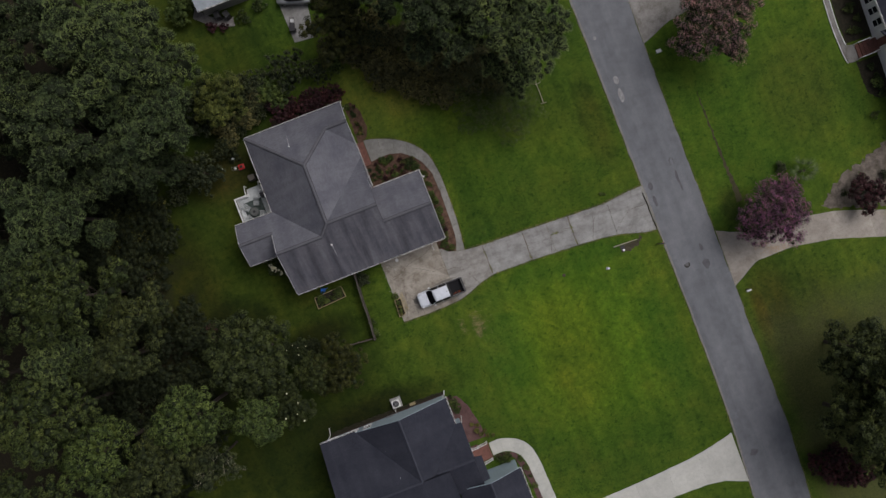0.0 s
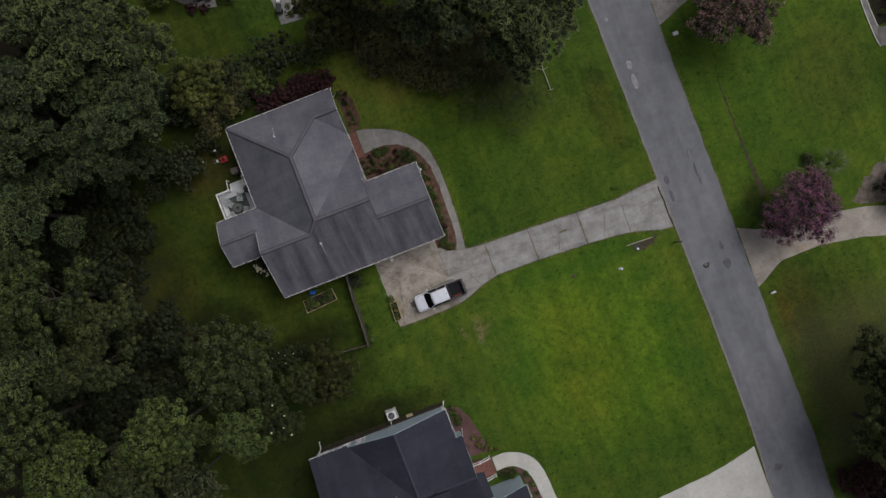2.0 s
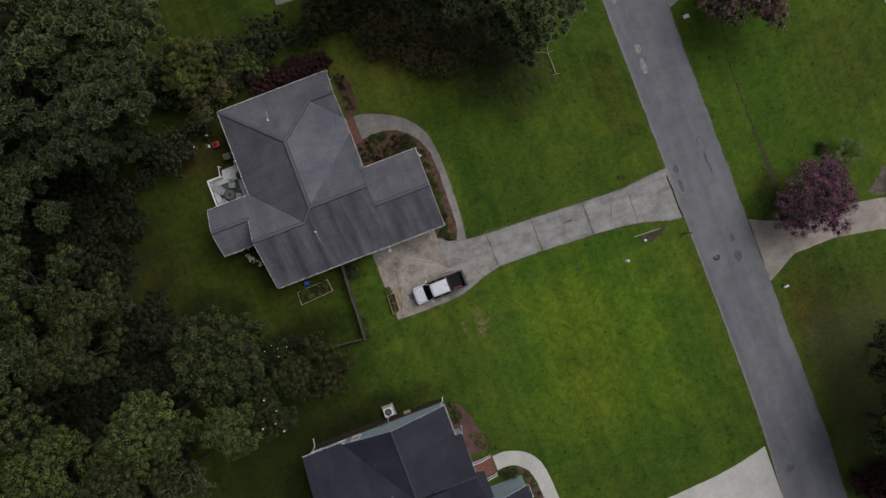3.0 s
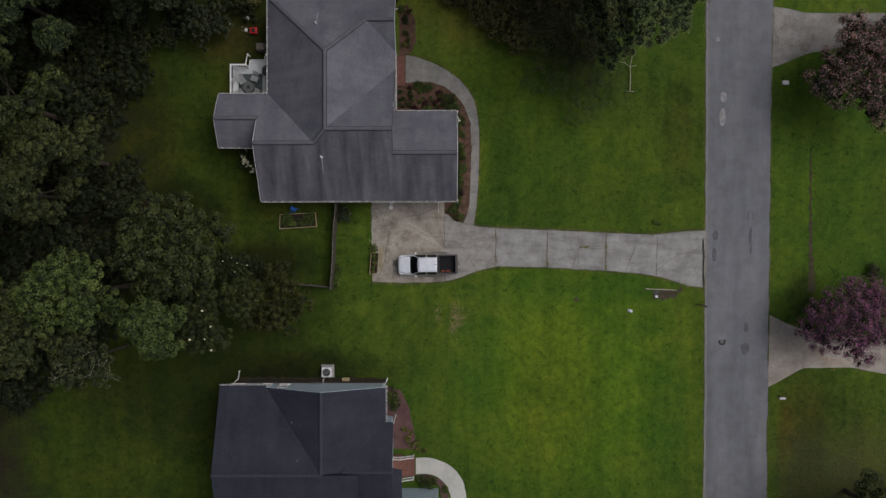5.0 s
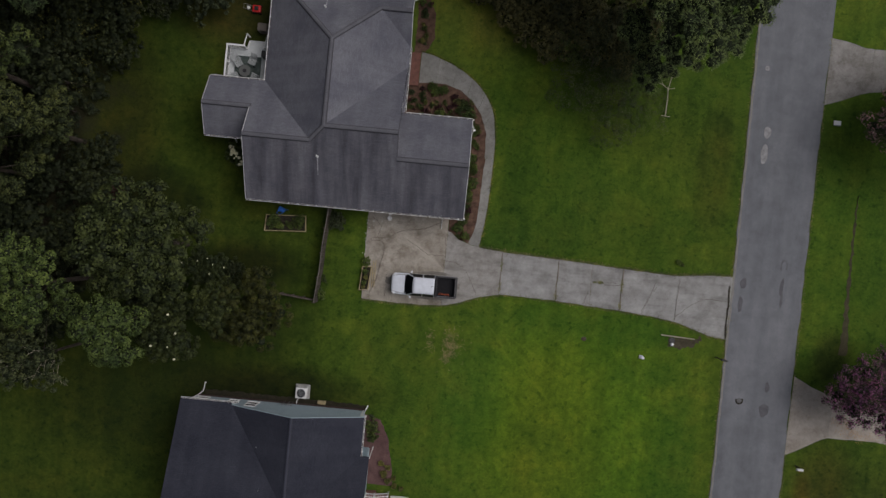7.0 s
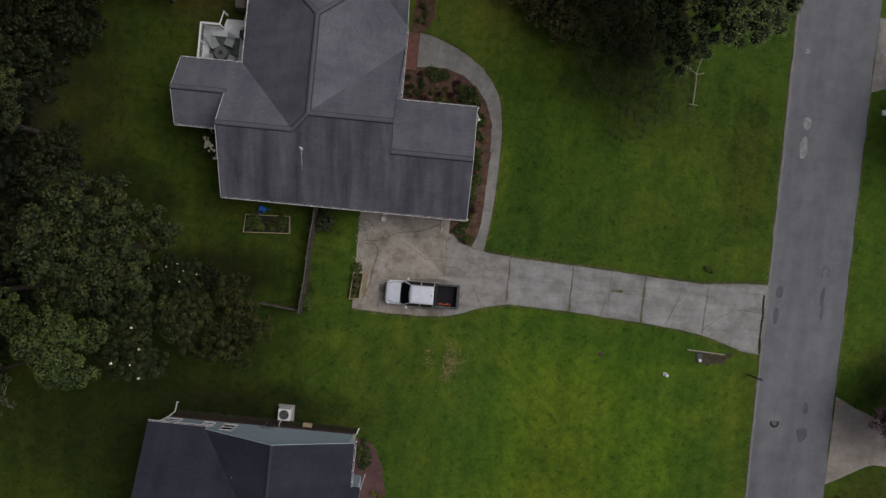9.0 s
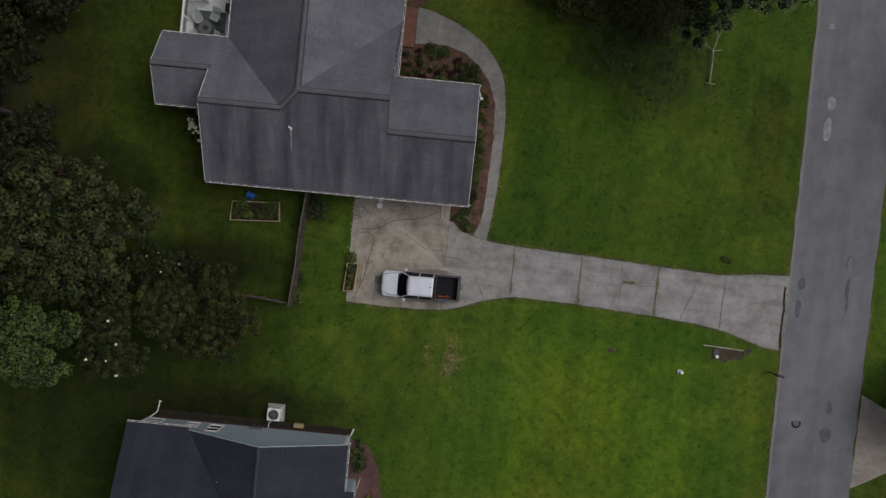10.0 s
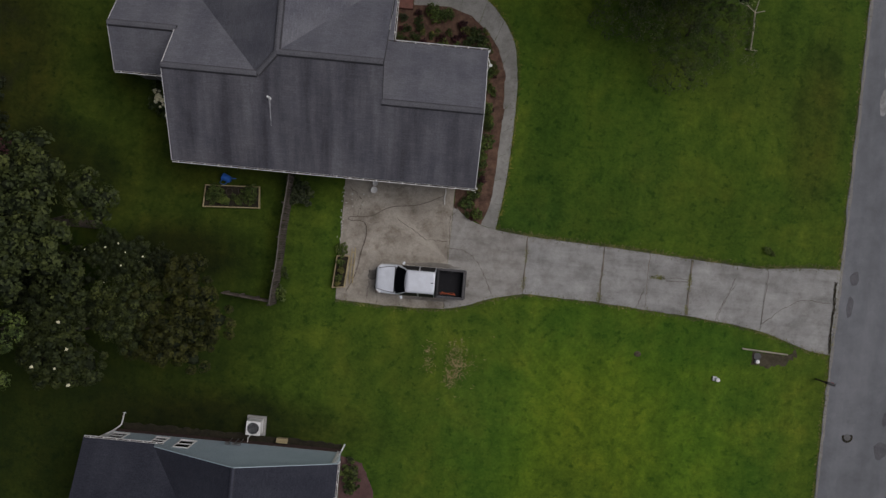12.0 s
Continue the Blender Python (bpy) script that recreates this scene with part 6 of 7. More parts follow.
def build_truck():
    x0, y0 = -1.53, -1.5
    t = thing("pickup_truck", x0, y0, gz(x0, y0) + 0.016, 0.6)
    part("body", loft_x([(-2.77, .55, .5, .80), (-2.745, .66, .42, .90), (-2.66, .755, .37, .955), (-2.55, .83, .34, .985), (-2.40, .89, .32, 1.01), (-2.1, .915, .3, 1.04), (-1.6, .92, .3, 1.075),
                         (-1.3, .92, .3, 1.08), (0.2, .92, .3, 1.07), (.94, .92, .3, 1.06), (.96, .90, .32, 1.04)], 40, 6.0), SILVER, t, "silver-white painted body")
    bm = bmesh.new()
    levels = [(1.0, -1.54, .95, .87), (1.10, -1.46, 0.945, .865), (1.63, -0.91, 0.90, .685), (1.70, -0.85, .885, .655), (1.735, -.78, .85, .61), (1.75, -.66, .8, .50)]
    rings = []
    for z, xa, xb, hw in levels:
        ring, r = [], 0.12
        for cx, cy, a0 in ((xb - r, hw - r, 0), (xa + r, hw - r, 90), (xa + r, -hw + r, 180), (xb - r, -hw + r, 270)):
            for k in range(4):
                a = radians(a0 + 30 * k)
                ring.append(bm.verts.new((cx + r * math.cos(a), cy + r * math.sin(a), z)))
        rings.append(ring)
    for a, b in zip(rings, rings[1:]):
        for k in range(16):
            bm.faces.new((a[k], a[(k + 1) % 16], b[(k + 1) % 16], b[k]))
    bm.faces.new(rings[-1])
    bmesh.ops.recalc_face_normals(bm, faces=bm.faces)
    for f in bm.faces:
        f.smooth = len(f.verts) == 4
    part("cab", bm, SILVER, t, "silver-white cab roof")
    # windshield bowed forward in the middle
    bm = bmesh.new()
    n, low, top = 10, [], []
    for k in range(n + 1):
        f = 2 * k / n - 1
        bow = .15 * (1 - f * f)
        low.append(bm.verts.new((-1.46 - bow, f * .86, 1.10)))
        top.append(bm.verts.new((-.865 - bow * .6, f * .645, 1.70)))
    for k in range(n):
        bm.faces.new((low[k], low[k + 1], top[k + 1], top[k]))
    bmesh.ops.solidify(bm, geom=bm.faces[:], thickness=0.03)
    part("windshield", bm, GLASS, t, "dark raked windshield")
    part("rear_window", quad_panel([(.975, .84, 1.07), (.975, -.84, 1.07), (.922, -.64, 1.69), (.922, .64, 1.69)], -0.02), TINTED, t, "dark rear window")
    for s in (-1, 1):
        for xa, xb in ((-1.22, -0.12), (-0.04, 0.88)):
            part("side_window", quad_panel([(xa, s * .905, 1.085), (xb, s * .905, 1.085), (xb - .02, s * .690, 1.675), (max(xa + .4, -.82) if xa < -.5 else xa, s * .690, 1.675)], 0.018 * -s), TINTED, t, "dark side window")
        part("mirror", boxed(-.16, -.02, -.09, .11, -.08, .08, 0.035, pose(-1.02, s * 1.01, 1.16, 0, 0, -s * 25)), SILVER, t, "silver door mirror")
        part("headlight", boxed(-.15, .15, -.045, .045, -.10, .045, 0.02, pose(-2.545, s * .80, .955, 0, 0, s * 40)), LAMP_GLASS, t, "clear slanted headlight")
        part("taillight", boxed(2.62, 2.74, min(s * .78, s * .9), max(s * .78, s * .9), .7, 1.02, 0.02), RED_LENS, t, "red tail light")
        part("bed_side", boxed(1.03, 2.70, min(s * .80, s * .92), max(s * .80, s * .92), .34, 1.10, 0.03), SILVER, t)
        part("bed_rail", boxed(1.03, 2.74, min(s * .79, s * .93), max(s * .79, s * .93), 1.09, 1.135, 0.02), BED_RAIL, t, "dark bed rail cap")
        for x in (-1.75, 1.75):
            wheel(t, x, s * .79)
        # crease along the hood, running in towards the grille
        part("hood_line", tubed([(-2.62, s * .64, .968), (-2.2, s * .74, 1.03), (-1.9, s * .775, 1.052), (-1.58, s * .80, 1.07)], .016, 5), BLACK, t)
    part("cowl", boxed(-1.62, -1.52, -.78, .78, 1.05, 1.092, 0.01), BLACK, t, "black wiper cowl")
    for k in range(4):
        y = -.36 + .24 * k
        part("roof_rib", boxed(-.55, .70, y - .018, y + .018, 1.748, 1.757, 0.003), SILVER, t)
    bm = bmesh.new()
    box(bm, 1.08, 2.62, -.80, .80, .56, .64)
    for k in range(9):
        box(bm, 1.1, 2.6, -.72 + .18 * k - .03, -.72 + .18 * k + .03, .635, .655)
    part("bed_floor", bm, LINER, t, "black ribbed bed liner")
    part("bed_front", boxed(1.03, 1.11, -.80, .80, .5, 1.12, 0.01), BLACK, t)
    part("chassis", boxed(-2.2, 2.6, -.55, .55, .3, .55, 0.02), BLACK, t, "black frame rails")
    # black block fills the gap, its shade put into the colour
    part("cab_gap_filler", boxed(.93, 1.04, -.90, .90, .5, 1.085, 0.0), BLACK, t, "black block standing for the shaded gap behind the cab")
    part("tailgate", boxed(2.60, 2.72, -.80, .80, .45, 1.12, 0.025), BED_RAIL, t, "dark tailgate cap")
    part("bumper", boxed(2.70, 2.82, -.88, .88, .42, .62, 0.04), DARK_METAL, t, "dark rear bumper")
    part("bumper", boxed(-2.83, -2.66, -.66, .66, .38, .62, 0.05), TRIM, t, "dark front bumper")
    part("roof_antenna", boxed(.66, .78, -.03, .03, 1.745, 1.79, 0.01), BLACK, t)
    tagged(t, "silver-white crew pickup truck with black lined bed, parked", "pickup truck")
    rnd = random.Random(3)
    strap = thing("cargo_straps", x0, y0, gz(x0, y0) + 0.016, 0.6)
    bm = bmesh.new()
    for k in range(3):
        pts = [(1.3 + .22 * j + rnd.uniform(-.05, .05), -.68 + .05 * k + rnd.uniform(-.05, .05), .68 + rnd.uniform(0, .04)) for j in range(5)]
        tube(bm, pts, 0.010, 6)
    part("strap", bm, ORANGE, strap)
    tagged(strap, "orange straps lying in the black truck bed", "strap")


build_truck()


# ---------- garden things by the grey house ----------
PALE_FENCE = mottled("bleached_fence_wood", (0.11, 0.10, 0.085), (0.19, 0.175, 0.15), 1.5, 18, 0.95, 0.5)


def build_fence():
    f = thing("board_fence")
    a, b = Vector((-9.95, 4.6)), Vector((-10.5, -3.75))
    n = 58
    rnd = random.Random(2)
    board = None
    d = (b - a).normalized()
    ang = math.degrees(math.atan2(d.y, d.x))
    for k in range(n):
        p = a.lerp(b, k / (n - 1))
        wob = 0.03 * math.sin(k * .2) + rnd.uniform(-.008, .008)
        hgt = 1.72 + rnd.uniform(-.025, .025)
        m = pose(p.x + wob, p.y, gz(p.x, p.y) - .05, rnd.uniform(-.9, .9), rnd.uniform(-.8, .8), ang)
        if board is None:
            bm = boxed(-.060, .060, -.012, .012, 0, 1.72, 0.006)
            board = part("board", bm, FENCE_WOOD, f)
            ob = board
        else:
            ob = new("board", board.data)
            ob.parent = f
        ob.matrix_local = m @ Matrix.Diagonal((1, 1, hgt / 1.72, 1))
    for z in (.45, 1.45):
        pts = [(a.lerp(b, q / 12).x - .05 + 0.03 * math.sin(q * 58 / 12 * .2), a.lerp(b, q / 12).y, gz(-10.3, a.lerp(b, q / 12).y) + z) for q in range(13)]
        part("rail", tubed(pts, 0.04, 5), FENCE_WOOD, f)
    pts = [(a.lerp(b, q / 12).x - .04 + 0.03 * math.sin(q * 58 / 12 * .2), a.lerp(b, q / 12).y, gz(-10.3, a.lerp(b, q / 12).y) + 1.66) for q in range(13)]
    part("top_rail", tubed(pts, 0.035, 5), PALE_FENCE, f, "bleached top rail")
    for q in (0, .25, .5, .75, 1):
        p = a.lerp(b, q)
        z = gz(p.x, p.y)
        part("post", boxed(p.x - .17, p.x - .07, p.y - .05, p.y + .05, z - .2, z + 1.82, 0.01), FENCE_WOOD, f)
    tagged(f, "weathered grey wooden board fence, slightly wavy", "fence")
    g = thing("rail_fence")
    for k in range(4):
        x = -10.7 - .95 * k
        z = gz(x, -3.55)
        part("post", boxed(x - .05, x + .05, -3.62 + .08 * k, -3.5 + .08 * k, z - .2, z + 1.15, 0.01), FENCE_WOOD, g)
    for z in (.35, .7, 1.05):
        part("rail", tubed([(-10.65, -3.62, gz(-10.6, -3.6) + z), (-13.7, -3.34, gz(-13.7, -3.4) + z)], 0.055, 6), FENCE_WOOD, g)
    for k in range(18):
        x = -10.8 - .16 * k
        z = gz(x, -3.5)
        part("picket", boxed(x - .03, x + .03, -3.66 + .014 * k, -3.63 + .014 * k, z, z + 1.1), FENCE_WOOD, g)
    tagged(g, "weathered low picket and rail fence beside shrubs", "fence")


build_fence()


def raised_bed(name, corners, height, material, soil, label):
    t = thing(name)
    for k in range(4):
        a, b = Vector(corners[k]), Vector(corners[(k + 1) % 4])
        d = (b - a)
        mid = (a + b) / 2
        m = pose(mid.x, mid.y, gz(mid.x, mid.y), 0, 0, math.degrees(math.atan2(d.y, d.x)))
        part("side_board", boxed(-d.length / 2 - .03, d.length / 2 + .03, -.03, .03, -.05, height, 0.006, m), material, t)
    c = [Vector(p) for p in corners]
    bm = bmesh.new()
    n = 8
    grid = []
    for i in range(n + 1):
        row = []
        for j in range(n + 1):
            p = c[0].lerp(c[1], i / n).lerp(c[3].lerp(c[2], i / n), j / n)
            row.append(bm.verts.new((p.x, p.y, gz(p.x, p.y) + height - .06 + .03 * noise.noise((p.x * 4, p.y * 4, 1)))))
        grid.append(row)
    for i in range(n):
        for j in range(n):
            bm.faces.new((grid[i][j], grid[i][j + 1], grid[i + 1][j + 1], grid[i + 1][j]))
    bmesh.ops.recalc_face_normals(bm, faces=bm.faces)
    part("soil", bm, soil, t, "dark planting soil")
    return tagged(t, label, "raised bed")


raised_bed("raised_garden_bed", [(-15.5, 1.88), (-12.02, 2.1), (-12.12, 3.4), (-15.45, 3.22)], .2, PALE_WOOD, SOIL, "raised vegetable bed edged with pale lumber")
for x, y, s, k in ((-14.8, 2.9, 1.2, "limetuft"), (-14.3, 2.4, .9, "limetuft"), (-14.9, 2.2, .8, "tuft"), (-12.5, 3.0, 1.2, "limetuft"), (-12.4, 2.5, 1.0, "tuft"), (-13.6, 2.6, .8, "tuft")):
    plant(k, x, y, s * .9, None, "leafy vegetable in the raised garden bed", "plant", "vegetables", .13)
rv = random.Random(4)
for k in range(34):
    plant(rv.choice(("tuft", "limetuft")), rv.uniform(-15.2, -12.4), rv.uniform(2.2, 3.1), rv.uniform(.3, .6), None, "leafy seedling in the raised garden bed", "plant", "vegetables", .13)
for x, y in ((-13.95, 2.95), (-13.2, 3.05), (-12.9, 2.4)):
    pot = thing("pot_ring", x, y, gz(x, y) + .12)
    bm = bmesh.new()
    bmesh.ops.create_cone(bm, cap_ends=False, segments=20, radius1=.2, radius2=.22, depth=.22)
    bmesh.ops.solidify(bm, geom=bm.faces[:], thickness=0.03)
    part("rim", bm, BARK, pot)
    tagged(pot, "round brown pot sunk in the garden bed", "plant pot")
raised_bed("planter_box", [(-7.02, -2.42), (-6.3, -2.32), (-6.15, -.36), (-6.9, -.42)], .34, PALE_WOOD, SOIL, "pale lumber planter box beside the driveway")
for k, (x, y, s) in enumerate(((-6.6, -.8, 1.0), (-6.55, -1.3, 1.1), (-6.65, -1.75, .9), (-6.72, -2.15, .9))):
    plant(("limetuft", "tantuft")[k % 2], x, y, s * .6, None, "leafy yellow-green plant in the planter box", "plant", "planter plants", .27)
plant("limetuft", -6.62, -.05, 1.0, None, "leafy green weed beside the planter box", "plant")
tr = thing("garden_trellis")
for k, (x, dy) in enumerate(((-6.02, 0), (-5.82, .05))):
    part("slat", boxed(x - .03, x + .03, -2.1 + dy, .15 + dy, gz(-6, -1) + .04 + .03 * k, gz(-6, -1) + .09 + .03 * k, .005), PALE_WOOD, tr)
for y in (-1.7, -.9, -.1):
    part("slat", boxed(-6.05, -5.79, y - .03, y + .03, gz(-6, -1) + .1, gz(-6, -1) + .13, .004), PALE_WOOD, tr)
tagged(tr, "pale wooden trellis lying beside the planter box", "trellis")

BLUE_PLASTIC = plain("blue_plastic", (0.03, 0.14, 0.5), 0.4)
bk = thing("blue_watering_can", -14.15, 3.75, gz(-14.15, 3.75) + .22, 160)
bm = bmesh.new()
bmesh.ops.create_cone(bm, cap_ends=True, segments=24, radius1=.2, radius2=.22, depth=.5, matrix=pose(0, 0, 0, 0, 90, 0))
part("body", bm, BLUE_PLASTIC, bk)
part("rim", tubed([(.25, .225 * math.cos(a), .225 * math.sin(a)) for a in np.linspace(0, 6.28, 25)], .018, 6), BLUE_PLASTIC, bk)
part("handle", tubed([(.2, .2, .0), (.3, .42, .02), (.0, .46, .02), (-.15, .2, .0)], .018, 6), BLUE_PLASTIC, bk)
part("spout", tubed([(-.2, -.1, -.1), (-.5, -.22, -.14)], .025, 6), BLUE_PLASTIC, bk)
tagged(bk, "blue plastic watering can lying beside the garden bed", "watering can")

for x, y, s in ((-4.92, 4.3, .65), (-4.95, 3.88, .78)):
    u = thing("garden_urn", x, y, gz(x, y) + .035)
    bm = bmesh.new()
    prof = [(.16, 0), (.17, .04), (.08, .1), (.07, .16), (.2, .3), (.25, .42), (.26, .46), (.22, .46), (.16, .38), (0.0, .36)]
    rings = []
    for r, z in prof:
        rings.append([bm.verts.new((s * (r + .001) * math.cos(a), s * (r + .001) * math.sin(a), s * z)) for a in (2 * math.pi * k / 18 for k in range(18))])
    for a, b in zip(rings, rings[1:]):
        for k in range(18):
            bm.faces.new((a[k], a[(k + 1) % 18], b[(k + 1) % 18], b[k]))
    bmesh.ops.recalc_face_normals(bm, faces=bm.faces)
    part("bowl", bm, WHITE, u)
    tagged(u, "white garden urn standing by the garage door", "urn")

wp = thing("white_chain", -.52, 3.9, gz(-.5, 3.9) + .04)
bm = bmesh.new()
for k in range(9):
    bmesh.ops.create_icosphere(bm, subdivisions=1, radius=.05, matrix=Matrix.Translation((.02 * math.sin(k), .45 - .11 * k, .05)))
part("links", bm, WHITE, wp)
tagged(wp, "white plastic chain lying on the concrete", "chain")

HOSE = plain("brown_hose", (0.11, 0.085, 0.065), 0.6)
hs = thing("garden_hose")
line = smoothed([(-0.5, 4.0), (-1.58, 3.45), (-2.28, 3.17), (-3.97, 2.98), (-4.77, 2.35), (-5.37, 2.18), (-6.3, 2.14), (-6.48, 2.0), (-6.3, 1.86), (-5.71, 1.96), (-5.25, 1.76), (-5.19, 0.91),
                 (-5.43, 0.15), (-5.54, -0.78), (-5.75, -1.7), (-6.2, -2.6)])
part("hose", tubed([(x, y, gz(x, y) + .06) for x, y in line], .016, 6), HOSE, hs)
tagged(hs, "long brown garden hose snaking over the concrete", "hose")

# ---------- deck ----------
DECK_BOARD = mottled("pale_deck_paint", (0.50, 0.53, 0.53), (0.62, 0.65, 0.65), 1, 15, .6, .2)
DECK_RUG = mottled("green_grey_rug", (0.04, 0.055, 0.05), (0.10, 0.125, 0.115), 2.5, 22, .95, .3)
CUSHION = plain("pale_cushion", (0.36, 0.38, 0.38), 0.9)
TABLE_GREY = plain("dark_grey_table", (.10, .105, .10), .6)
DZ = gz(-18, 15.5) + .55
deck = thing("deck")
for k in range(22):
    y = 14.0 + .135 * k
    part("board", boxed(-19.6, -15.5, y, y + .125, DZ - .04, DZ, .004), DECK_BOARD, deck)
part("joist_skirt", boxed(-19.58, -15.52, 16.9, 16.94, DZ - .3, DZ - .045), WHITE, deck)
part("joist_skirt", boxed(-19.59, -19.55, 14.0, 16.9, DZ - .3, DZ - .045), WHITE, deck)
for x, y in ((-19.55, 14.1), (-19.55, 15.6), (-19.55, 16.9), (-18.2, 16.9), (-16.5, 16.9), (-15.7, 16.9)):
    part("post", boxed(x - .06, x + .06, y - .06, y + .06, DZ - 1.0, DZ + 1.0, .01), WHITE, deck, "white square post")
for a, b in (((-19.55, 14.0), (-19.55, 16.9)), ((-19.55, 16.9), (-18.2, 16.9)), ((-16.5, 16.9), (-15.7, 16.9))):
    horizontal = a[1] == b[1]
    x0, x1, y0, y1 = min(a[0], b[0]), max(a[0], b[0]), min(a[1], b[1]), max(a[1], b[1])
    e = .07
    part("top_rail", boxed(x0 - e, x1 + e, y0 - e, y1 + e, DZ + .94, DZ + .99, .008), WHITE, deck, "white handrail")
    part("low_rail", boxed(x0 - .025, x1 + .025, y0 - .025, y1 + .025, DZ + .1, DZ + .15), WHITE, deck)
    n = int(((x1 - x0) + (y1 - y0)) / .13)
    for k in range(n):
        px, py = x0 + (x1 - x0) * (k + .5) / n, y0 + (y1 - y0) * (k + .5) / n
        part("baluster", boxed(px - .018, px + .018, py - .018, py + .018, DZ + .12, DZ + .95), WHITE, deck)
for k in range(4):
    part("step", boxed(-18.15, -16.55, 16.94 + .28 * k, 17.24 + .28 * k, DZ - .04 - .17 * (k + 1), DZ - .17 * (k + 1), .006), DECK_BOARD, deck)
for x in (-18.2, -16.5):
    part("stair_rail", tubed([(x, 16.9, DZ + .95), (x, 18.1, DZ + .3)], .05, 6), WHITE, deck)
    part("stair_stringer", tubed([(x, 16.9, DZ - .1), (x, 18.1, DZ - .8)], .08, 6), WHITE, deck)
    part("post", boxed(x - .05, x + .05, 18.02, 18.12, DZ - 1, DZ + .35, .01), WHITE, deck)
tagged(deck, "white painted wooden deck with balustrade and steps", "deck")
rug = part("outdoor_rug", boxed(-19.1, -16.9, 14.1, 16.3, DZ, DZ + .012), DECK_RUG)
tagged(rug, "grey-green patterned outdoor rug on the deck", "rug")
tb = thing("patio_table", -18.0, 14.9, DZ + .012)
bm = bmesh.new()
bmesh.ops.create_cone(bm, cap_ends=True, segments=28, radius1=.48, radius2=.48, depth=.03, matrix=Matrix.Translation((0, 0, .7)))
part("tabletop", bm, TABLE_GREY, tb, "round dark grey tabletop")
bm = bmesh.new()
bmesh.ops.create_cone(bm, cap_ends=True, segments=16, radius1=.16, radius2=.16, depth=.04, matrix=Matrix.Translation((0, 0, .735)))
part("hub", bm, BLACK, tb, "dark umbrella ring")
for k in range(4):
    a = radians(45 + 90 * k)
    part("leg", tubed([(.1 * math.cos(a), .1 * math.sin(a), .7), (.36 * math.cos(a), .36 * math.sin(a), 0)], .02, 6), DARK_METAL, tb)
tagged(tb, "round grey metal patio table on the deck", "table")


def patio_chair(x, y, rz, long=False):
    c = thing("patio_chair", x, y, DZ + .012, rz)
    L = .75 if long else .5
    for k in range(5):
        u = -.24 + .12 * k
        part("seat_slat", boxed(u - .042, u + .042, -L / 2, L / 2, .40, .425, .006), CUSHION, c)
        part("back_slat", boxed(u - .042, u + .042, 0, .62, -.012, .012, .006, pose(0, L / 2 - .02, .40, 52, 0, 0)), CUSHION, c)
    for v in (-L / 2 + .05, L / 2 - .05):
        part("cross_rail", boxed(-.29, .29, v - .02, v + .02, .36, .398), GREY_METAL, c)
    for sx in (-.27, .27):
        part("armrest", boxed(sx - .03, sx + .03, -L / 2, L / 2, .56, .58, .005), CUSHION, c)
        for sy in (-L / 2 + .04, L / 2 - .04):
            part("leg", boxed(sx - .02, sx + .02, sy - .02, sy + .02, 0, .56), GREY_METAL, c)
    tagged(c, "pale slatted patio chair on the deck", "chair", "patio chairs")


patio_chair(-17.5, 15.75, -20)
patio_chair(-18.7, 15.65, 35, True)
patio_chair(-17.3, 14.5, -110)
patio_chair(-18.8, 14.45, 120)
gr = thing("gas_grill", -16.35, 16.35, DZ)
part("cart", boxed(-.3, .3, -.25, .25, .1, .8, .02), BLACK, gr, "black grill cart")
part("hood", boxed(-.3, .3, -.28, .28, .8, 1.1, .1), BLACK, gr, "black grill hood")
part("side_shelf", boxed(.12, .42, -.28, .1, .84, .88, .01), WHITE, gr, "white side shelf")
tagged(gr, "black grill with white shelf on the deck", "grill")
RED_PLASTIC = plain("red_plastic", (0.55, 0.02, 0.02), 0.4)
GREY_COVER = mottled("grey_brown_cover", (.10, .09, .075), (.16, .14, .12), 2, 12, .9, .4)
toy = thing("red_mower", -17.75, 20.4, gz(-17.75, 20.4))
part("deck_shell", boxed(-.35, .35, -.3, .3, .12, .42, .1), RED_PLASTIC, toy, "red mower shell")
part("engine", boxed(-.16, .16, -.16, .16, .42, .56, .05), BLACK, toy)
part("handle", tubed([(-.35, -.2, .3), (-.95, -.2, .85), (-.95, .2, .85), (-.35, .2, .3)], .02, 6), GREY_METAL, toy)
for sx in (-.3, .3):
    for sy in (-.32, .32):
        bm = bmesh.new()
        bmesh.ops.create_cone(bm, cap_ends=True, segments=14, radius1=.12, radius2=.12, depth=.06, matrix=pose(sx, sy, .12, 90))
        part("wheel", bm, RUBBER, toy)
tagged(toy, "red push mower standing on the back lawn", "mower")
for x, y, s in ((-18.35, 21.6, .16), (-20.0, 21.0, .12), (-18.5, 20.5, .14)):
    st = thing("white_flower_pot", x, y, gz(x, y))
    bm = bmesh.new()
    bmesh.ops.create_cone(bm, cap_ends=True, segments=16, radius1=s * .8, radius2=s, depth=s * 1.6, matrix=Matrix.Translation((0, 0, s * .8)))
    part("pot", bm, WHITE, st)
    tagged(st, "small white pot standing on the back lawn", "pot", "white pots")
cv = thing("covered_grill", -17.0, 18.75, gz(-17, 18.75))
bm = boxed(-.42, .42, -.35, .35, 0, .95, .2)
for v in bm.verts:
    v.co += Vector((noise.noise(v.co * 3) * .06, noise.noise(v.co * 3 + Vector((5, 0, 0))) * .06, 0))
part("cover", bm, GREY_COVER, cv)
tagged(cv, "grey-brown fabric cover over a box by the steps", "cover")
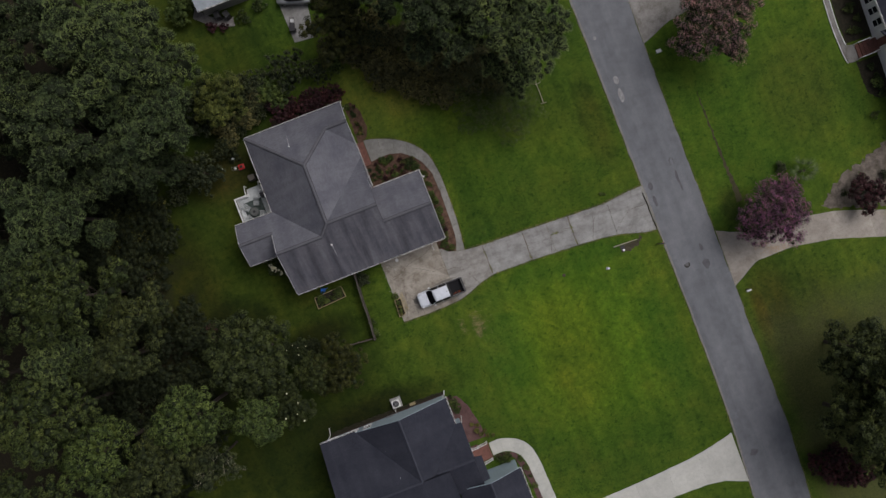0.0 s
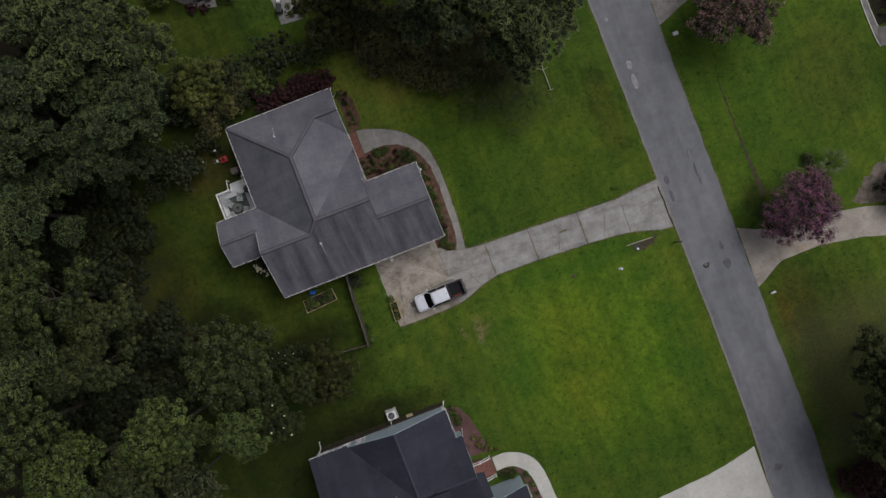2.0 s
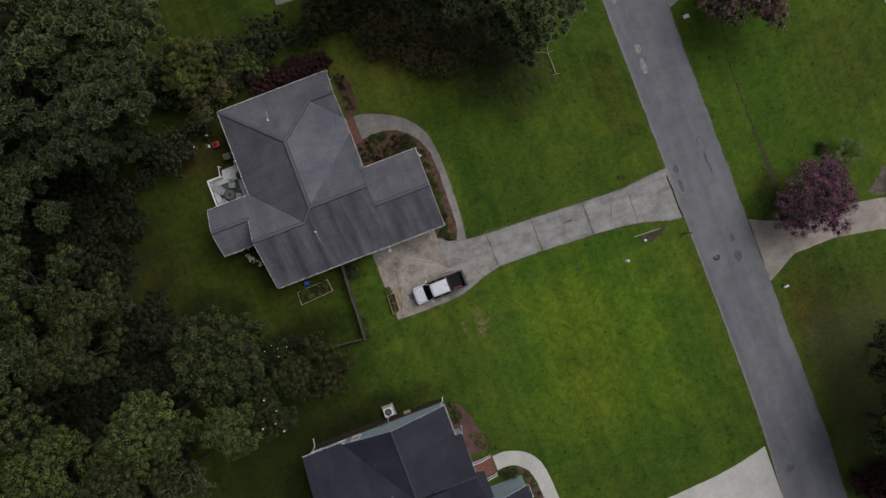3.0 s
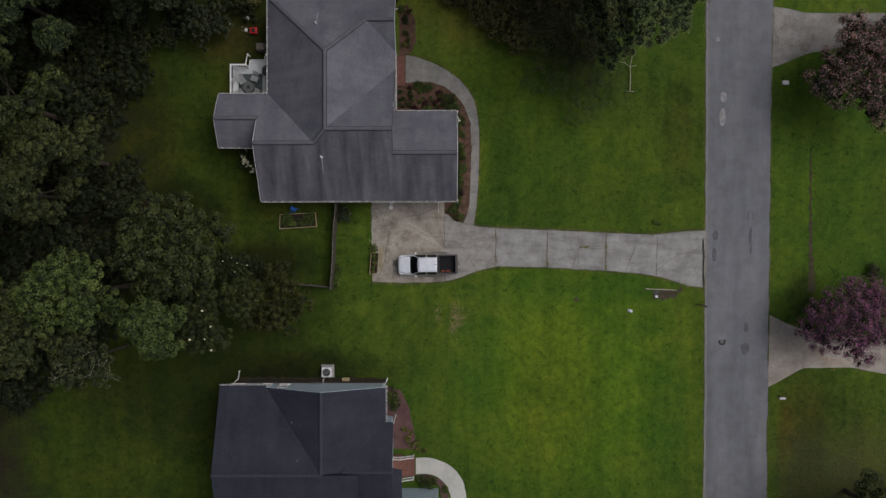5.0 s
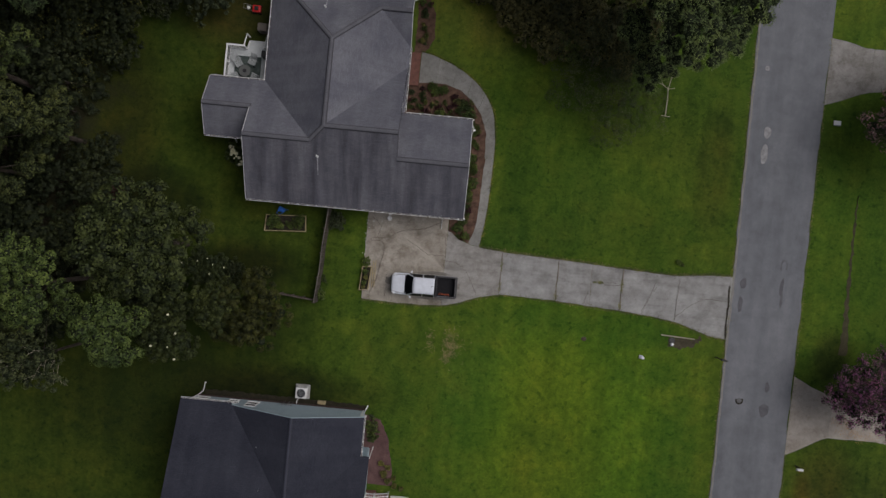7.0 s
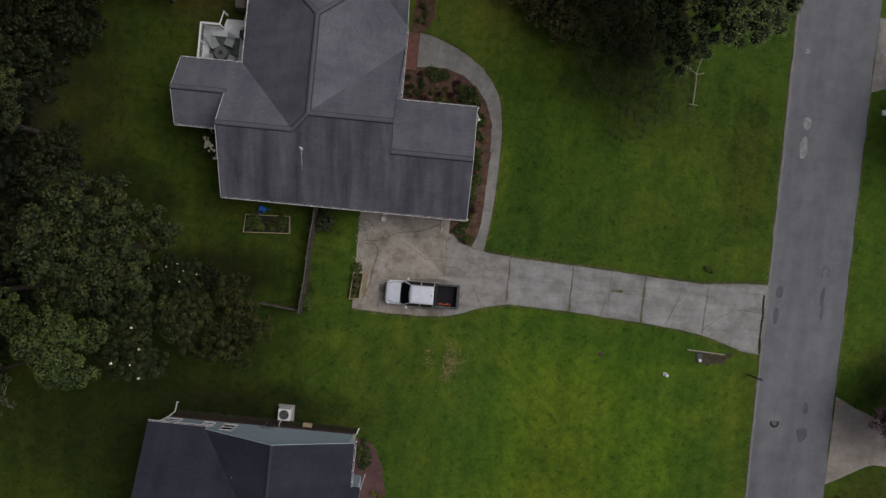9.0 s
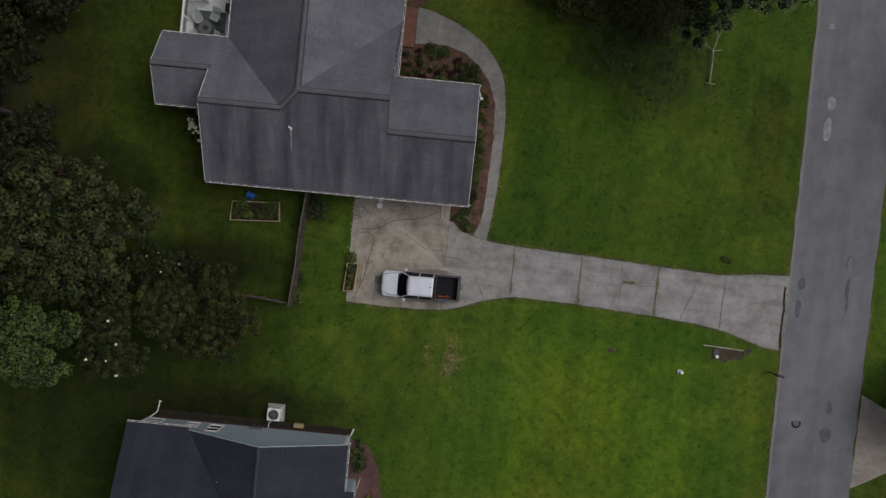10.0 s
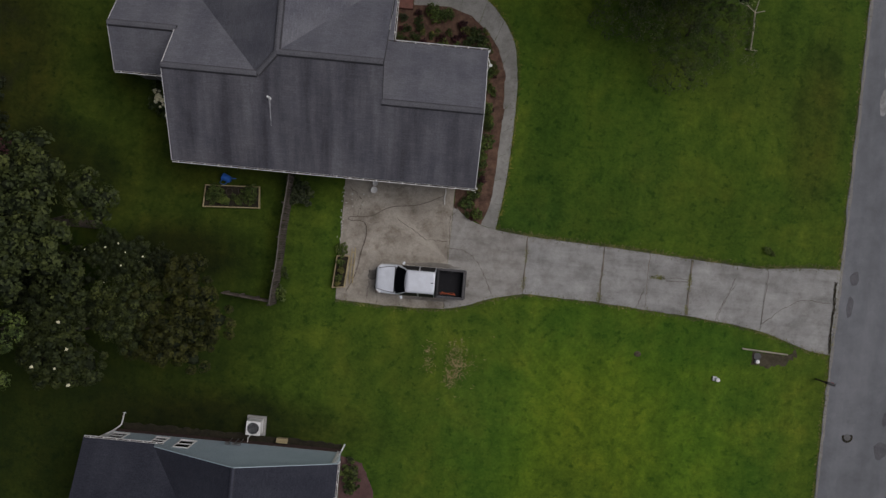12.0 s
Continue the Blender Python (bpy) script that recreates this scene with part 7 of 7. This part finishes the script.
# white flowering shrub by the west wing
hb = plant("tuft", -18.35, 7.95, 2.9, 10, "shrub with clusters of cream white flowers", "shrub")
fl = thing("white_flowers", -18.3, 8.0, gz(-18.3, 8))
bm = bmesh.new()
rnd = random.Random(4)
for k in range(26):
    q = rnd.random()
    bmesh.ops.create_icosphere(bm, subdivisions=1, radius=rnd.uniform(.08, .15), matrix=Matrix.Translation((-.4 + .9 * q + rnd.uniform(-.2, .2), .5 - 1.3 * q + rnd.uniform(-.2, .2), rnd.uniform(.75, 1.05))))
part("blossom", bm, BLOSSOM, fl)
part("stem", tubed([(0, 0, 0), (0, 0, .8)], .02, 5), BARK, fl)
tagged(fl, "cream white flower heads on a shrub", "flowers")

# ---------- by the blue house ----------
zg = gz(-11.1, -11.7)
ac = thing("air_conditioner", -11.15, -11.72, zg)
part("pad", boxed(-.62, .62, -.62, .62, -.1, .08, .02), CONCRETE, ac)
part("cabinet", boxed(-.45, .45, -.44, .44, .08, .8, .03), WHITE, ac, "white louvred cabinet")
bm = bmesh.new()
bmesh.ops.create_cone(bm, cap_ends=True, segments=28, radius1=.37, radius2=.37, depth=.03, matrix=Matrix.Translation((0, 0, .80)))
part("fan_well", bm, BLACK, ac, "dark round fan opening")
bm = bmesh.new()
for r in (.14, .24, .34):
    tube(bm, [(r * math.cos(a), r * math.sin(a), .83) for a in np.linspace(0, 6.28, 21)], .008, 4)
for k in range(6):
    a = math.pi * k / 6
    tube(bm, [(-.37 * math.cos(a), -.37 * math.sin(a), .828), (.37 * math.cos(a), .37 * math.sin(a), .828)], .007, 4)
part("fan_guard", bm, GREY_METAL, ac, "grey wire fan guard")
part("refrigerant_line", tubed([(-.2, -.5, .3), (-.4, -.8, .25), (-.4, -1.1, .3)], .03, 6), WHITE, ac)
tagged(ac, "white square air conditioner unit by the blue wall", "air conditioner")
tan = thing("tan_box", -9.4, -12.5, gz(-9.4, -12.5))
part("box", boxed(-.33, .33, -.13, .13, 0, .3, .02), PALE_WOOD, tan)
part("lid", boxed(-.35, .35, -.15, .15, .3, .34, .01), PALE_WOOD, tan)
tagged(tan, "small tan box against the foundation", "box")
for k, x in enumerate((-12.6, -12.2, -11.9)):
    mt = thing("utility_meter", x, -12.72, gz(x, -12.7) + .9)
    part("case", boxed(-.12, .12, -.06, .06, 0, .3, .02), GREY_METAL, mt)
    part("conduit", tubed([(0, 0, 0), (0, 0, -1.0)], .02, 6), GREY_METAL, mt)
    tagged(mt, "grey utility meter box on the blue wall", "utility meter", "meters")

# ---------- street side ----------
WHITE_PLASTIC = plain("white_plastic", (0.72, 0.73, 0.73), 0.4)
wm = thing("water_standpipe", 17.75, -5.95, gz(17.75, -5.95))
part("box", boxed(-.2, .1, -.14, .14, -.05, .12, .03), GREY_METAL, wm, "grey metal box")
bm = bmesh.new()
bmesh.ops.create_cone(bm, cap_ends=True, segments=16, radius1=.14, radius2=.12, depth=.26, matrix=Matrix.Translation((.1, -.05, .13)))
part("cap", bm, WHITE_PLASTIC, wm, "white plastic cap")
tagged(wm, "white capped utility pipe with grey box on lawn", "utility box")
cul = thing("culvert_marker", 20.25, -4.5, gz(20.25, -4.5))
bm = bmesh.new()
bmesh.ops.create_cone(bm, cap_ends=True, segments=18, radius1=.13, radius2=.12, depth=.24, matrix=Matrix.Translation((0, -.1, .1)))
part("pipe_end", bm, WHITE_PLASTIC, cul, "white pipe end")
bm = bmesh.new()
bmesh.ops.create_cone(bm, cap_ends=True, segments=18, radius1=.24, radius2=.24, depth=.1, matrix=Matrix.Translation((0, .22, .03)))
part("opening", bm, BLACK, cul, "dark round opening")
tagged(cul, "white drain pipe end beside a dark opening", "drain pipe")
SPOT = (12.64, -4.85)
WORN_DIRT = mottled("worn_dirt", (0.04, 0.036, 0.02), (0.085, 0.07, 0.045), 2, 12, .98, .6)
part("dirt", sheet(along([(19.9, -4.05), (21, -4.05), (21.9, -4.05), (22.7, -3.7)], 24), along([(20.0, -4.75), (21.2, -4.95), (22.0, -4.7), (22.8, -4.0)], 24), 5, .004, .05, .13, 2), WORN_DIRT).name = "bare_dirt"
tagged(bpy.data.objects["bare_dirt"], "bare dark dirt scrape in the lawn", "dirt", kind="structure")
bm = bmesh.new()
bmesh.ops.create_icosphere(bm, subdivisions=2, radius=.24, matrix=pose(SPOT[0], SPOT[1], gz(*SPOT) - .02) @ Matrix.Diagonal((1, .8, .28, 1)))
for v in bm.verts:
    v.co += Vector((0, 0, .03)) * noise.noise(v.co * 6)
tagged(part("dirt_mound", bm, WORN_DIRT), "small brown dirt mound on the lawn", "dirt mound")
bd = thing("timber_pole", 20.7, -3.93, gz(20.7, -3.9))
part("pole", tubed([(-1.45, .06, .06), (0, 0, .08), (1.45, -.06, .07)], [.05, .055, .045], 8), DEAD_WOOD, bd)
tagged(bd, "long pale timber pole lying on the grass", "pole")


def mailbox(x, y, rz, box_mat, label):
    m = thing("mailbox", x, y, gz(x, y), rz)
    part("post", boxed(-.05, .05, -.05, .05, -.1, 1.05, .01), BARK, m, "dark wooden post")
    part("arm", boxed(-.1, .5, -.045, .045, .93, 1.02, .01), BARK, m)
    bm = boxed(-.02, .5, -.09, .09, 1.02, 1.2, .0)
    bmesh.ops.create_cone(bm, cap_ends=True, segments=16, radius1=.09, radius2=.09, depth=.52, matrix=pose(.24, 0, 1.2, 0, 90, 0))
    part("box", bm, box_mat, m, "arched metal box")
    part("flag", boxed(.3, .34, .09, .105, 1.1, 1.34), RED_PLASTIC, m, "small red flag")
    tagged(m, label, "mailbox")


mailbox(24.2, -5.38, -12, BLACK, "black mailbox on a wooden post by the road")
mailbox(32.3, -14.25, 180, WHITE_PLASTIC, "white mailbox on a dark post by the road")
ub = thing("water_meter_box", 32.05, 15.5, gz(32.05, 15.5))
part("lid", boxed(-.28, .28, -.18, .18, -.05, .1, .03), WHITE, ub)
part("collar", boxed(-.32, .32, -.22, .22, -.08, .03, .02), GREY_METAL, ub)
tagged(ub, "pale rectangular utility lid set in the grass", "utility lid")
# fallen bare branch
br = thing("fallen_branch", 17.4, 16.0, gz(17.4, 16))
bm = bmesh.new()
for pts, r in (([(0, -1.3, .1), (0.02, 0, .2), (-.05, 1.0, .35)], .05), ([(-.02, .9, .33), (-.6, 1.2, .5), (-1.2, 1.35, .6)], .03), ([(-.02, 1.0, .35), (.1, 1.9, .6), (-.2, 2.9, .8)], .035),
               ([(0, .9, .3), (.5, 1.0, .45)], .03), ([(-.5, 1.15, .48), (-.9, 1.8, .6)], .02), ([(.05, 1.6, .5), (.35, 2.3, .7)], .02), ([(-.35, -1.3, .08), (.4, -1.35, .1)], .03)):
    tube(bm, pts, [r] * len(pts), 6)
part("branch", bm, DEAD_WOOD, br)
tagged(br, "bare pale dead branch lying on the lawn", "branch")
# straw and bare spots on the lawn
STRAW = mottled("dry_grass", (0.19, 0.15, 0.065), (0.31, 0.25, 0.125), 3, 14, .98, .6)
rs = random.Random(12)
bm = bmesh.new()
for k in range(620):
    cl = rs.choice(((1.2, -6.9, .3, .42), (1.2, -6.9, .34, .42), (1.35, -6.5, .42, .2), (.9, -7.5, .2, .3), (1.2, -5.6, .4, .3), (-.6, -6.2, .16, .5), (1.4, -6.6, .9, .9)))
    x, y = cl[0] + rs.gauss(0, cl[2]), cl[1] + rs.gauss(0, cl[3])
    a, L = rs.uniform(0, 6.28), rs.uniform(.08, .28)
    z = gz(x, y) + .03
    c, s = math.cos(a) * L / 2, math.sin(a) * L / 2
    vs = [bm.verts.new(p) for p in ((x - c, y - s, z), (x + s * .28, y - c * .28, z + .02), (x + c, y + s, z + .015))]
    bm.faces.new(vs)
tagged(part("straw_scatter", bm, STRAW), "dry straw scattered over a thin patch of lawn", "straw", kind="stuff")
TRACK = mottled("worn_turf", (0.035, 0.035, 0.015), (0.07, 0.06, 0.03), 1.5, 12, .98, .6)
# worn track across the east lawn
tagged(part("worn_track", sheet(along([(34.6, 9.5), (34.62, 6.5), (34.68, 3.5), (34.74, 0.0), (34.8, -2.0), (34.8, -4.2)], 40), along([(34.66, 9.5), (34.78, 6.5), (34.95, 3.5), (35.12, 0.0), (35.3, -2.0), (35.5, -4.2)], 40), 3, .004, .04, .1, 5), TRACK),
       "thin brown worn rut in the lawn", "rut", kind="structure")

# fallen petals and leaf litter under the purple crape myrtle
PETALS = mottled("fallen_petals", (0.33, 0.17, 0.07), (0.50, 0.30, 0.13), 4, 16, .95, .5)
rp = random.Random(52)
bm = bmesh.new()
for k in range(420):
    x, y = rp.choice(((37.2, -11.1, .5, .22), (36.4, -10.8, .7, .4), (38.2, -11.25, .7, .15), (35.8, -10.0, 1.2, .8)))[:2]
    x, y = x + rp.gauss(0, .55), y + rp.gauss(0, .26)
    a, L = rp.uniform(0, 6.28), rp.uniform(.05, .14)
    z = gz(x, y) + .036
    c, s = math.cos(a) * L / 2, math.sin(a) * L / 2
    bm.faces.new([bm.verts.new(q) for q in ((x - c, y - s, z), (x + s * .5, y - c * .5, z + .012), (x + c, y + s, z + .008))])
tagged(part("petal_litter", bm, PETALS), "orange fallen petals strewn on the tan driveway", "petals", kind="stuff")

# palmetto
FROND = leaf_mat("palm_fronds", (0.05, 0.08, 0.025), (0.12, 0.165, 0.06))
pm = thing("palmetto", 42.9, -3.5, gz(42.9, -3.5))
bm = bmesh.new()
rp = random.Random(6)
for k in range(26):
    a = 2 * math.pi * k / 26 + rp.uniform(-.1, .1)
    L = rp.uniform(1.3, 2.4)
    base, tip = Vector((0, 0, .9)), Vector((math.cos(a) * L, math.sin(a) * L, .9 + rp.uniform(-.2, .7)))
    side = Vector((-math.sin(a), math.cos(a), 0))
    for j in range(7):
        s = (j - 3) / 3
        p0 = base.lerp(tip, .45)
        p1 = tip + side * s * .55 - Vector((math.cos(a), math.sin(a), 0)) * abs(s) * .35 + Vector((0, 0, -.15 * abs(s)))
        w = side * .045
        vs = [bm.verts.new(p0 - w), bm.verts.new(p0 + w), bm.verts.new(p1)]
        bm.faces.new(vs)
    tube(bm, [base, base.lerp(tip, .5)], .015, 4)
part("fronds", bm, FROND, pm, "green fan fronds")
part("trunk", tubed([(0, 0, -.1), (0, 0, .95)], [.16, .13], 10), BARK, pm)
tagged(pm, "small green fan palmetto on the lawn", "palm")
for x, y, k in ((54.6, 9.4, .5), (54.9, 10.8, .55), (54.7, 12.4, .55), (55.0, 14.0, .6), (54.8, 15.4, .5), (54.6, 5.0, .5), (54.9, 3.6, .55), (54.9, 2.3, .4)):
    plant("bush", x, y, k, None, "dark green clipped shrub beside the white house", "shrub", "foundation shrubs")
for x, y, k in ((-4.75, -14.0, .5), (-4.7, -15.1, .45), (-4.95, -13.4, .3)):
    plant("duskbush", x, y, k, None, "dark rounded shrub in the mulch beside the porch", "shrub", "porch bed shrubs")
plant("duskbush", 40.8, -2.3, .85, None, "dull dark rounded shrub on the lawn", "shrub")

# ---------- east house, its porch and walk ----------
def build_east():
    h = thing("white_house")
    z0 = gz(56, 8)
    ev = z0 + 3.1
    wall_run(h, [(56.2, -4), (56.2, 18)], [ev - .1, ev - .1], WHITE)
    wall_run(h, [(56.2, 18), (60.2, 18), (64.2, 18)], [ev - .1, ev + 1.6, ev - .1], WHITE)
    wall_run(h, [(56.2, -4), (60.2, -4), (64.2, -4)], [ev - .1, ev + 1.6, ev - .1], WHITE)
    wall_run(h, [(64.2, -4), (64.2, 18)], [ev - .1, ev - .1], WHITE)
    roof_plane(h, [(55.8, -4.4), (55.8, 18.4), (60.2, 18.4), (60.2, -4.4)], lambda x, y: ev + .42 * (x - 55.8), ROOF_DARK)
    roof_plane(h, [(64.6, -4.4), (64.6, 18.4), (60.2, 18.4), (60.2, -4.4)], lambda x, y: ev + .42 * (64.6 - x), ROOF_DARK)
    ridge(h, (60.2, -4.4, ev + 1.85), (60.2, 18.4, ev + 1.85), [CAP_DARK, CAP_DARK_TOP])
    gutter(h, (55.8, -4.4, ev), (55.8, 18.4, ev), (-1, 0))
    for y in (13.6, 12.2, 10.8, 9.4, 4.2, 2.2, .2):
        window(h, 56.1, y, z0 + .9, .8, 1.5, "w")
    part("door", boxed(56.08, 56.14, 6.75, 7.65, z0 + .5, z0 + 2.5, .01), BRICK, h, "dark red front door")
    roof_plane(h, [(55.3, 6.2), (56.6, 6.2), (56.6, 7.2), (55.3, 7.2)], lambda x, y: z0 + 2.75 + .6 * (y - 6.2), ROOF_DARK, name="porch_roof")
    roof_plane(h, [(55.3, 8.2), (56.6, 8.2), (56.6, 7.2), (55.3, 7.2)], lambda x, y: z0 + 2.75 + .6 * (8.2 - y), ROOF_DARK, name="porch_roof")
    for y in (6.4, 8.0):
        part("porch_post", boxed(55.35, 55.47, y - .06, y + .06, z0, z0 + 2.7, .01), WHITE, h)
    part("porch_floor", boxed(54.98, 56.1, 6.3, 8.1, z0 - .3, z0 + .5, .02), BRICK, h, "red brick porch floor")
    for k in range(3):
        part("step", boxed(53.8 + .4 * k, 54.2 + .4 * k, 6.4, 8.0, z0 - .3, z0 + .1 + .14 * k, .015), BRICK, h, "red brick step")
    for y in (6.32, 8.08):
        part("step_rail", tubed([(53.7, y, z0 + .9), (55.0, y, z0 + 1.4)], .05, 6), WHITE, h)
        part("step_rail", tubed([(53.7, y, z0), (53.7, y, z0 + .9)], .05, 6), WHITE, h)
    tagged(h, "white sided house with dark roof and shuttered windows", "house")
    w = tagged(thing("east_walk"), "grey concrete walk with pale raised edging", "walkway", kind="structure")
    L = smoothed([(52.2, 17), (52.0, 13.2), (51.95, 10.5), (52.1, 8.2), (52.2, 7.0), (52.4, 6.3)])
    R = smoothed([(52.9, 17), (52.65, 13.0), (52.6, 10.5), (52.75, 9.0), (52.8, 8.6), (52.85, 8.4)])
    walk_slabs(w, L, R, 8, DULL_CONCRETE)
    part("landing", sheet([(52.45, 6.3), (53.0, 6.2), (53.75, 6.2)], [(52.8, 8.4), (53.3, 8.2), (53.75, 8.1)], 4, .05, .2, .02), DULL_CONCRETE, w, "small grey concrete landing")
    for ln in (L, R):
        part("edging", tubed([(x, y, gz(x, y) + .05) for x, y in ln], .055, 6), WHITE, w, "pale raised edging")


build_east()


def build_north():
    h = thing("grey_blue_house")
    z0 = gz(-12, 38)
    ev = z0 + 2.6
    PALE_ROOF = mottled("pale_metal_roof", (.34, .38, .42), (.42, .46, .5), 1, 14, .5, .1, .3)
    wall_run(h, [(-15.2, 38.2), (-9.9, 38.2), (-9.9, 46), (-15.2, 46), (-15.2, 38.2)], [ev - .1] * 5, SIDING)
    roof_plane(h, [(-15.5, 37.8), (-9.6, 37.8), (-9.6, 42), (-15.5, 42)], lambda x, y: ev + .3 * (y - 37.8), PALE_ROOF)
    roof_plane(h, [(-15.5, 46.2), (-9.6, 46.2), (-9.6, 42), (-15.5, 42)], lambda x, y: ev + .3 * (46.2 - y), PALE_ROOF)
    gutter(h, (-15.5, 37.8, ev), (-9.6, 37.8, ev), (0, -1))
    tagged(h, "house with pale grey-blue metal roof", "house")
    for k, (x, y) in enumerate(((-13.9, 37.4), (-12.9, 37.1))):
        b = thing("black_bin", x, y, gz(x, y), 20 * k)
        part("body", boxed(-.3, .3, -.35, .35, 0, 1.0, .05), BLACK, b)
        part("lid", boxed(-.32, .32, -.38, .38, 1.0, 1.08, .03), BLACK, b)
        tagged(b, "black wheeled bin beside the house", "bin")


build_north()
GRAVEL = mottled("grey_stones", (.14, .13, .125), (.24, .23, .22), 3, 8, .95, .8, dist=.05)
tagged(part("stone_border", sheet([(-16.8, 38.4), (-15.4, 37.2), (-14, 36.2), (-12.6, 35.9)], [(-16.2, 39.4), (-15, 38), (-13.6, 37.4), (-12.4, 37)], 6, .02, .1, .12, 9), GRAVEL),
       "border of loose grey stones by the house", "stones", kind="structure")
plant("limebush", -17.6, 39.4, .9, None, "pale flowering shrub by the neighbouring house", "shrub")
mc = thing("wheeled_cart", -6.35, 33.4, gz(-6.35, 33.4) + .04, -20)
part("tub", boxed(-.3, .3, -.75, .2, .35, .7, .08), BLACK, mc, "black tub")
part("grip", tubed([(-.25, .2, .6), (-.25, .75, .85), (.25, .75, .85), (.25, .2, .6)], .025, 6), BLACK, mc)
part("cap", boxed(-.2, .2, .3, .6, .55, .75, .05), WHITE_PLASTIC, mc, "pale end")
for sx in (-.33, .33):
    bm = bmesh.new()
    bmesh.ops.create_cone(bm, cap_ends=True, segments=14, radius1=.22, radius2=.22, depth=.08, matrix=pose(sx, -.5, .22, 0, 90, 0))
    part("wheel", bm, RUBBER, mc)
tagged(mc, "black wheeled garden cart on the parking pad", "cart")
car = thing("parked_car", -4.9, 36.3, gz(-4.9, 36.3) + .04, -18)
part("body", loft_x([(-2.1, .6, .35, .7), (-1.95, .8, .28, .8), (-1.2, .88, .25, .92), (1.4, .88, .25, .95), (2.05, .8, .28, .85), (2.15, .6, .4, .7)]), GREY_METAL, car, "grey car body")
part("cabin", loft_x([(-1.2, .5, .85, .95), (-.55, .68, .85, 1.38), (.7, .68, .85, 1.4), (1.5, .5, .85, .98)], 24, 4), GLASS, car, "dark glazed cabin")
part("roof_panel", boxed(-.5, .65, -.55, .55, 1.37, 1.42, .02), GREY_METAL, car)
for sx in (-1.3, 1.3):
    for sy in (-.8, .8):
        wheel(car, sx, sy, .32, .2)
tagged(car, "grey car parked on the concrete pad", "car")

# ---------- grass fringe along hard edges ----------
def fringe(lines, spread, count, seed, label, tall, blade):
    rnd = random.Random(seed)
    V, F = [], []
    for line in lines:
        pts = along(line, max(8, int(count * 1.0)))
        for (x, y), (x2, y2) in zip(pts, pts[1:]):
            for _ in range(2):
                px, py = x + (x2 - x) * rnd.random() + rnd.gauss(0, spread), y + (y2 - y) * rnd.random() + rnd.gauss(0, spread)
                a, h = rnd.uniform(0, 6.28), tall * rnd.uniform(.5, 1.5)
                z = gz(px, py)
                w = .035
                k = len(V)
                V += [(px - w * math.cos(a), py - w * math.sin(a), z), (px + w * math.cos(a), py + w * math.sin(a), z),
                      (px + h * 1.6 * math.sin(a), py - h * 1.6 * math.cos(a), z + h * .5)]
                F.append((k, k + 1, k + 2))
    me = bpy.data.meshes.new("grass_fringe")
    me.from_pydata(V, [], F)
    me.materials.append(blade)
    tagged(new("grass_fringe", me), label, "grass", kind="stuff")


fringe([[(x, y - .04) for x, y in DRIVE_S], [(x, y + .05) for x, y in DRIVE_N if x > 2.8], ], .09, 800, 1, "uneven yellowed grass fringe along the driveway and walk", .07, DRY_BLADE)
fringe([[(x - .05, y) for x, y in ROAD_L[1:-1]], [(x + .06, y) for x, y in ROAD_R[1:-1]]], .08, 1100, 2, "ragged dry grass fringe along the road", .06, DRY_BLADE)
fringe([[(x + .04, y + .04) for x, y in WALK_O]], .07, 420, 7, "yellowed grass creeping over the walk's edge", .08, WEED)
fringe([[(4.92, -1.5), (4.92, -.6)], [(4.92, .3), (4.92, 1.2)], [(9.8, -1.7), (9.8, .3)], [(15.4, -.5), (15.4, .2)], [(15.4, -2.1), (15.4, -1.5)], [(12.9, .12), (13.5, .16)], [(13.4, .1), (13.7, .18)], [(9.8, -1.75), (9.8, -1.2)], [(15.38, .1), (15.42, .5)]], .035, 46, 3, "weeds growing in the driveway joints", .07, WEED)

# pale broken chips along the pad's west edge
rc = random.Random(31)
bm = bmesh.new()
for k in range(34):
    x, y = (-6.86 + rc.gauss(0, .06), rc.uniform(-.2, 4.6)) if k < 24 else (rc.uniform(-6.7, -5.6), rc.uniform(2.4, 3.6))
    r = rc.uniform(.025, .06)
    made = bmesh.ops.create_icosphere(bm, subdivisions=1, radius=r, matrix=Matrix.Translation((x, y, gz(x, y) + .025)) @ Matrix.Rotation(rc.uniform(0, 3), 4, "Z") @ Matrix.Diagonal((1.5, .8, .4, 1)))
    for v in made["verts"]:
        v.co += Vector((rc.uniform(-.01, .01), rc.uniform(-.01, .01), 0))
tagged(part("concrete_chips", bm, NEW_CONCRETE), "pale broken concrete chips at the pad's edge", "chips", kind="stuff")
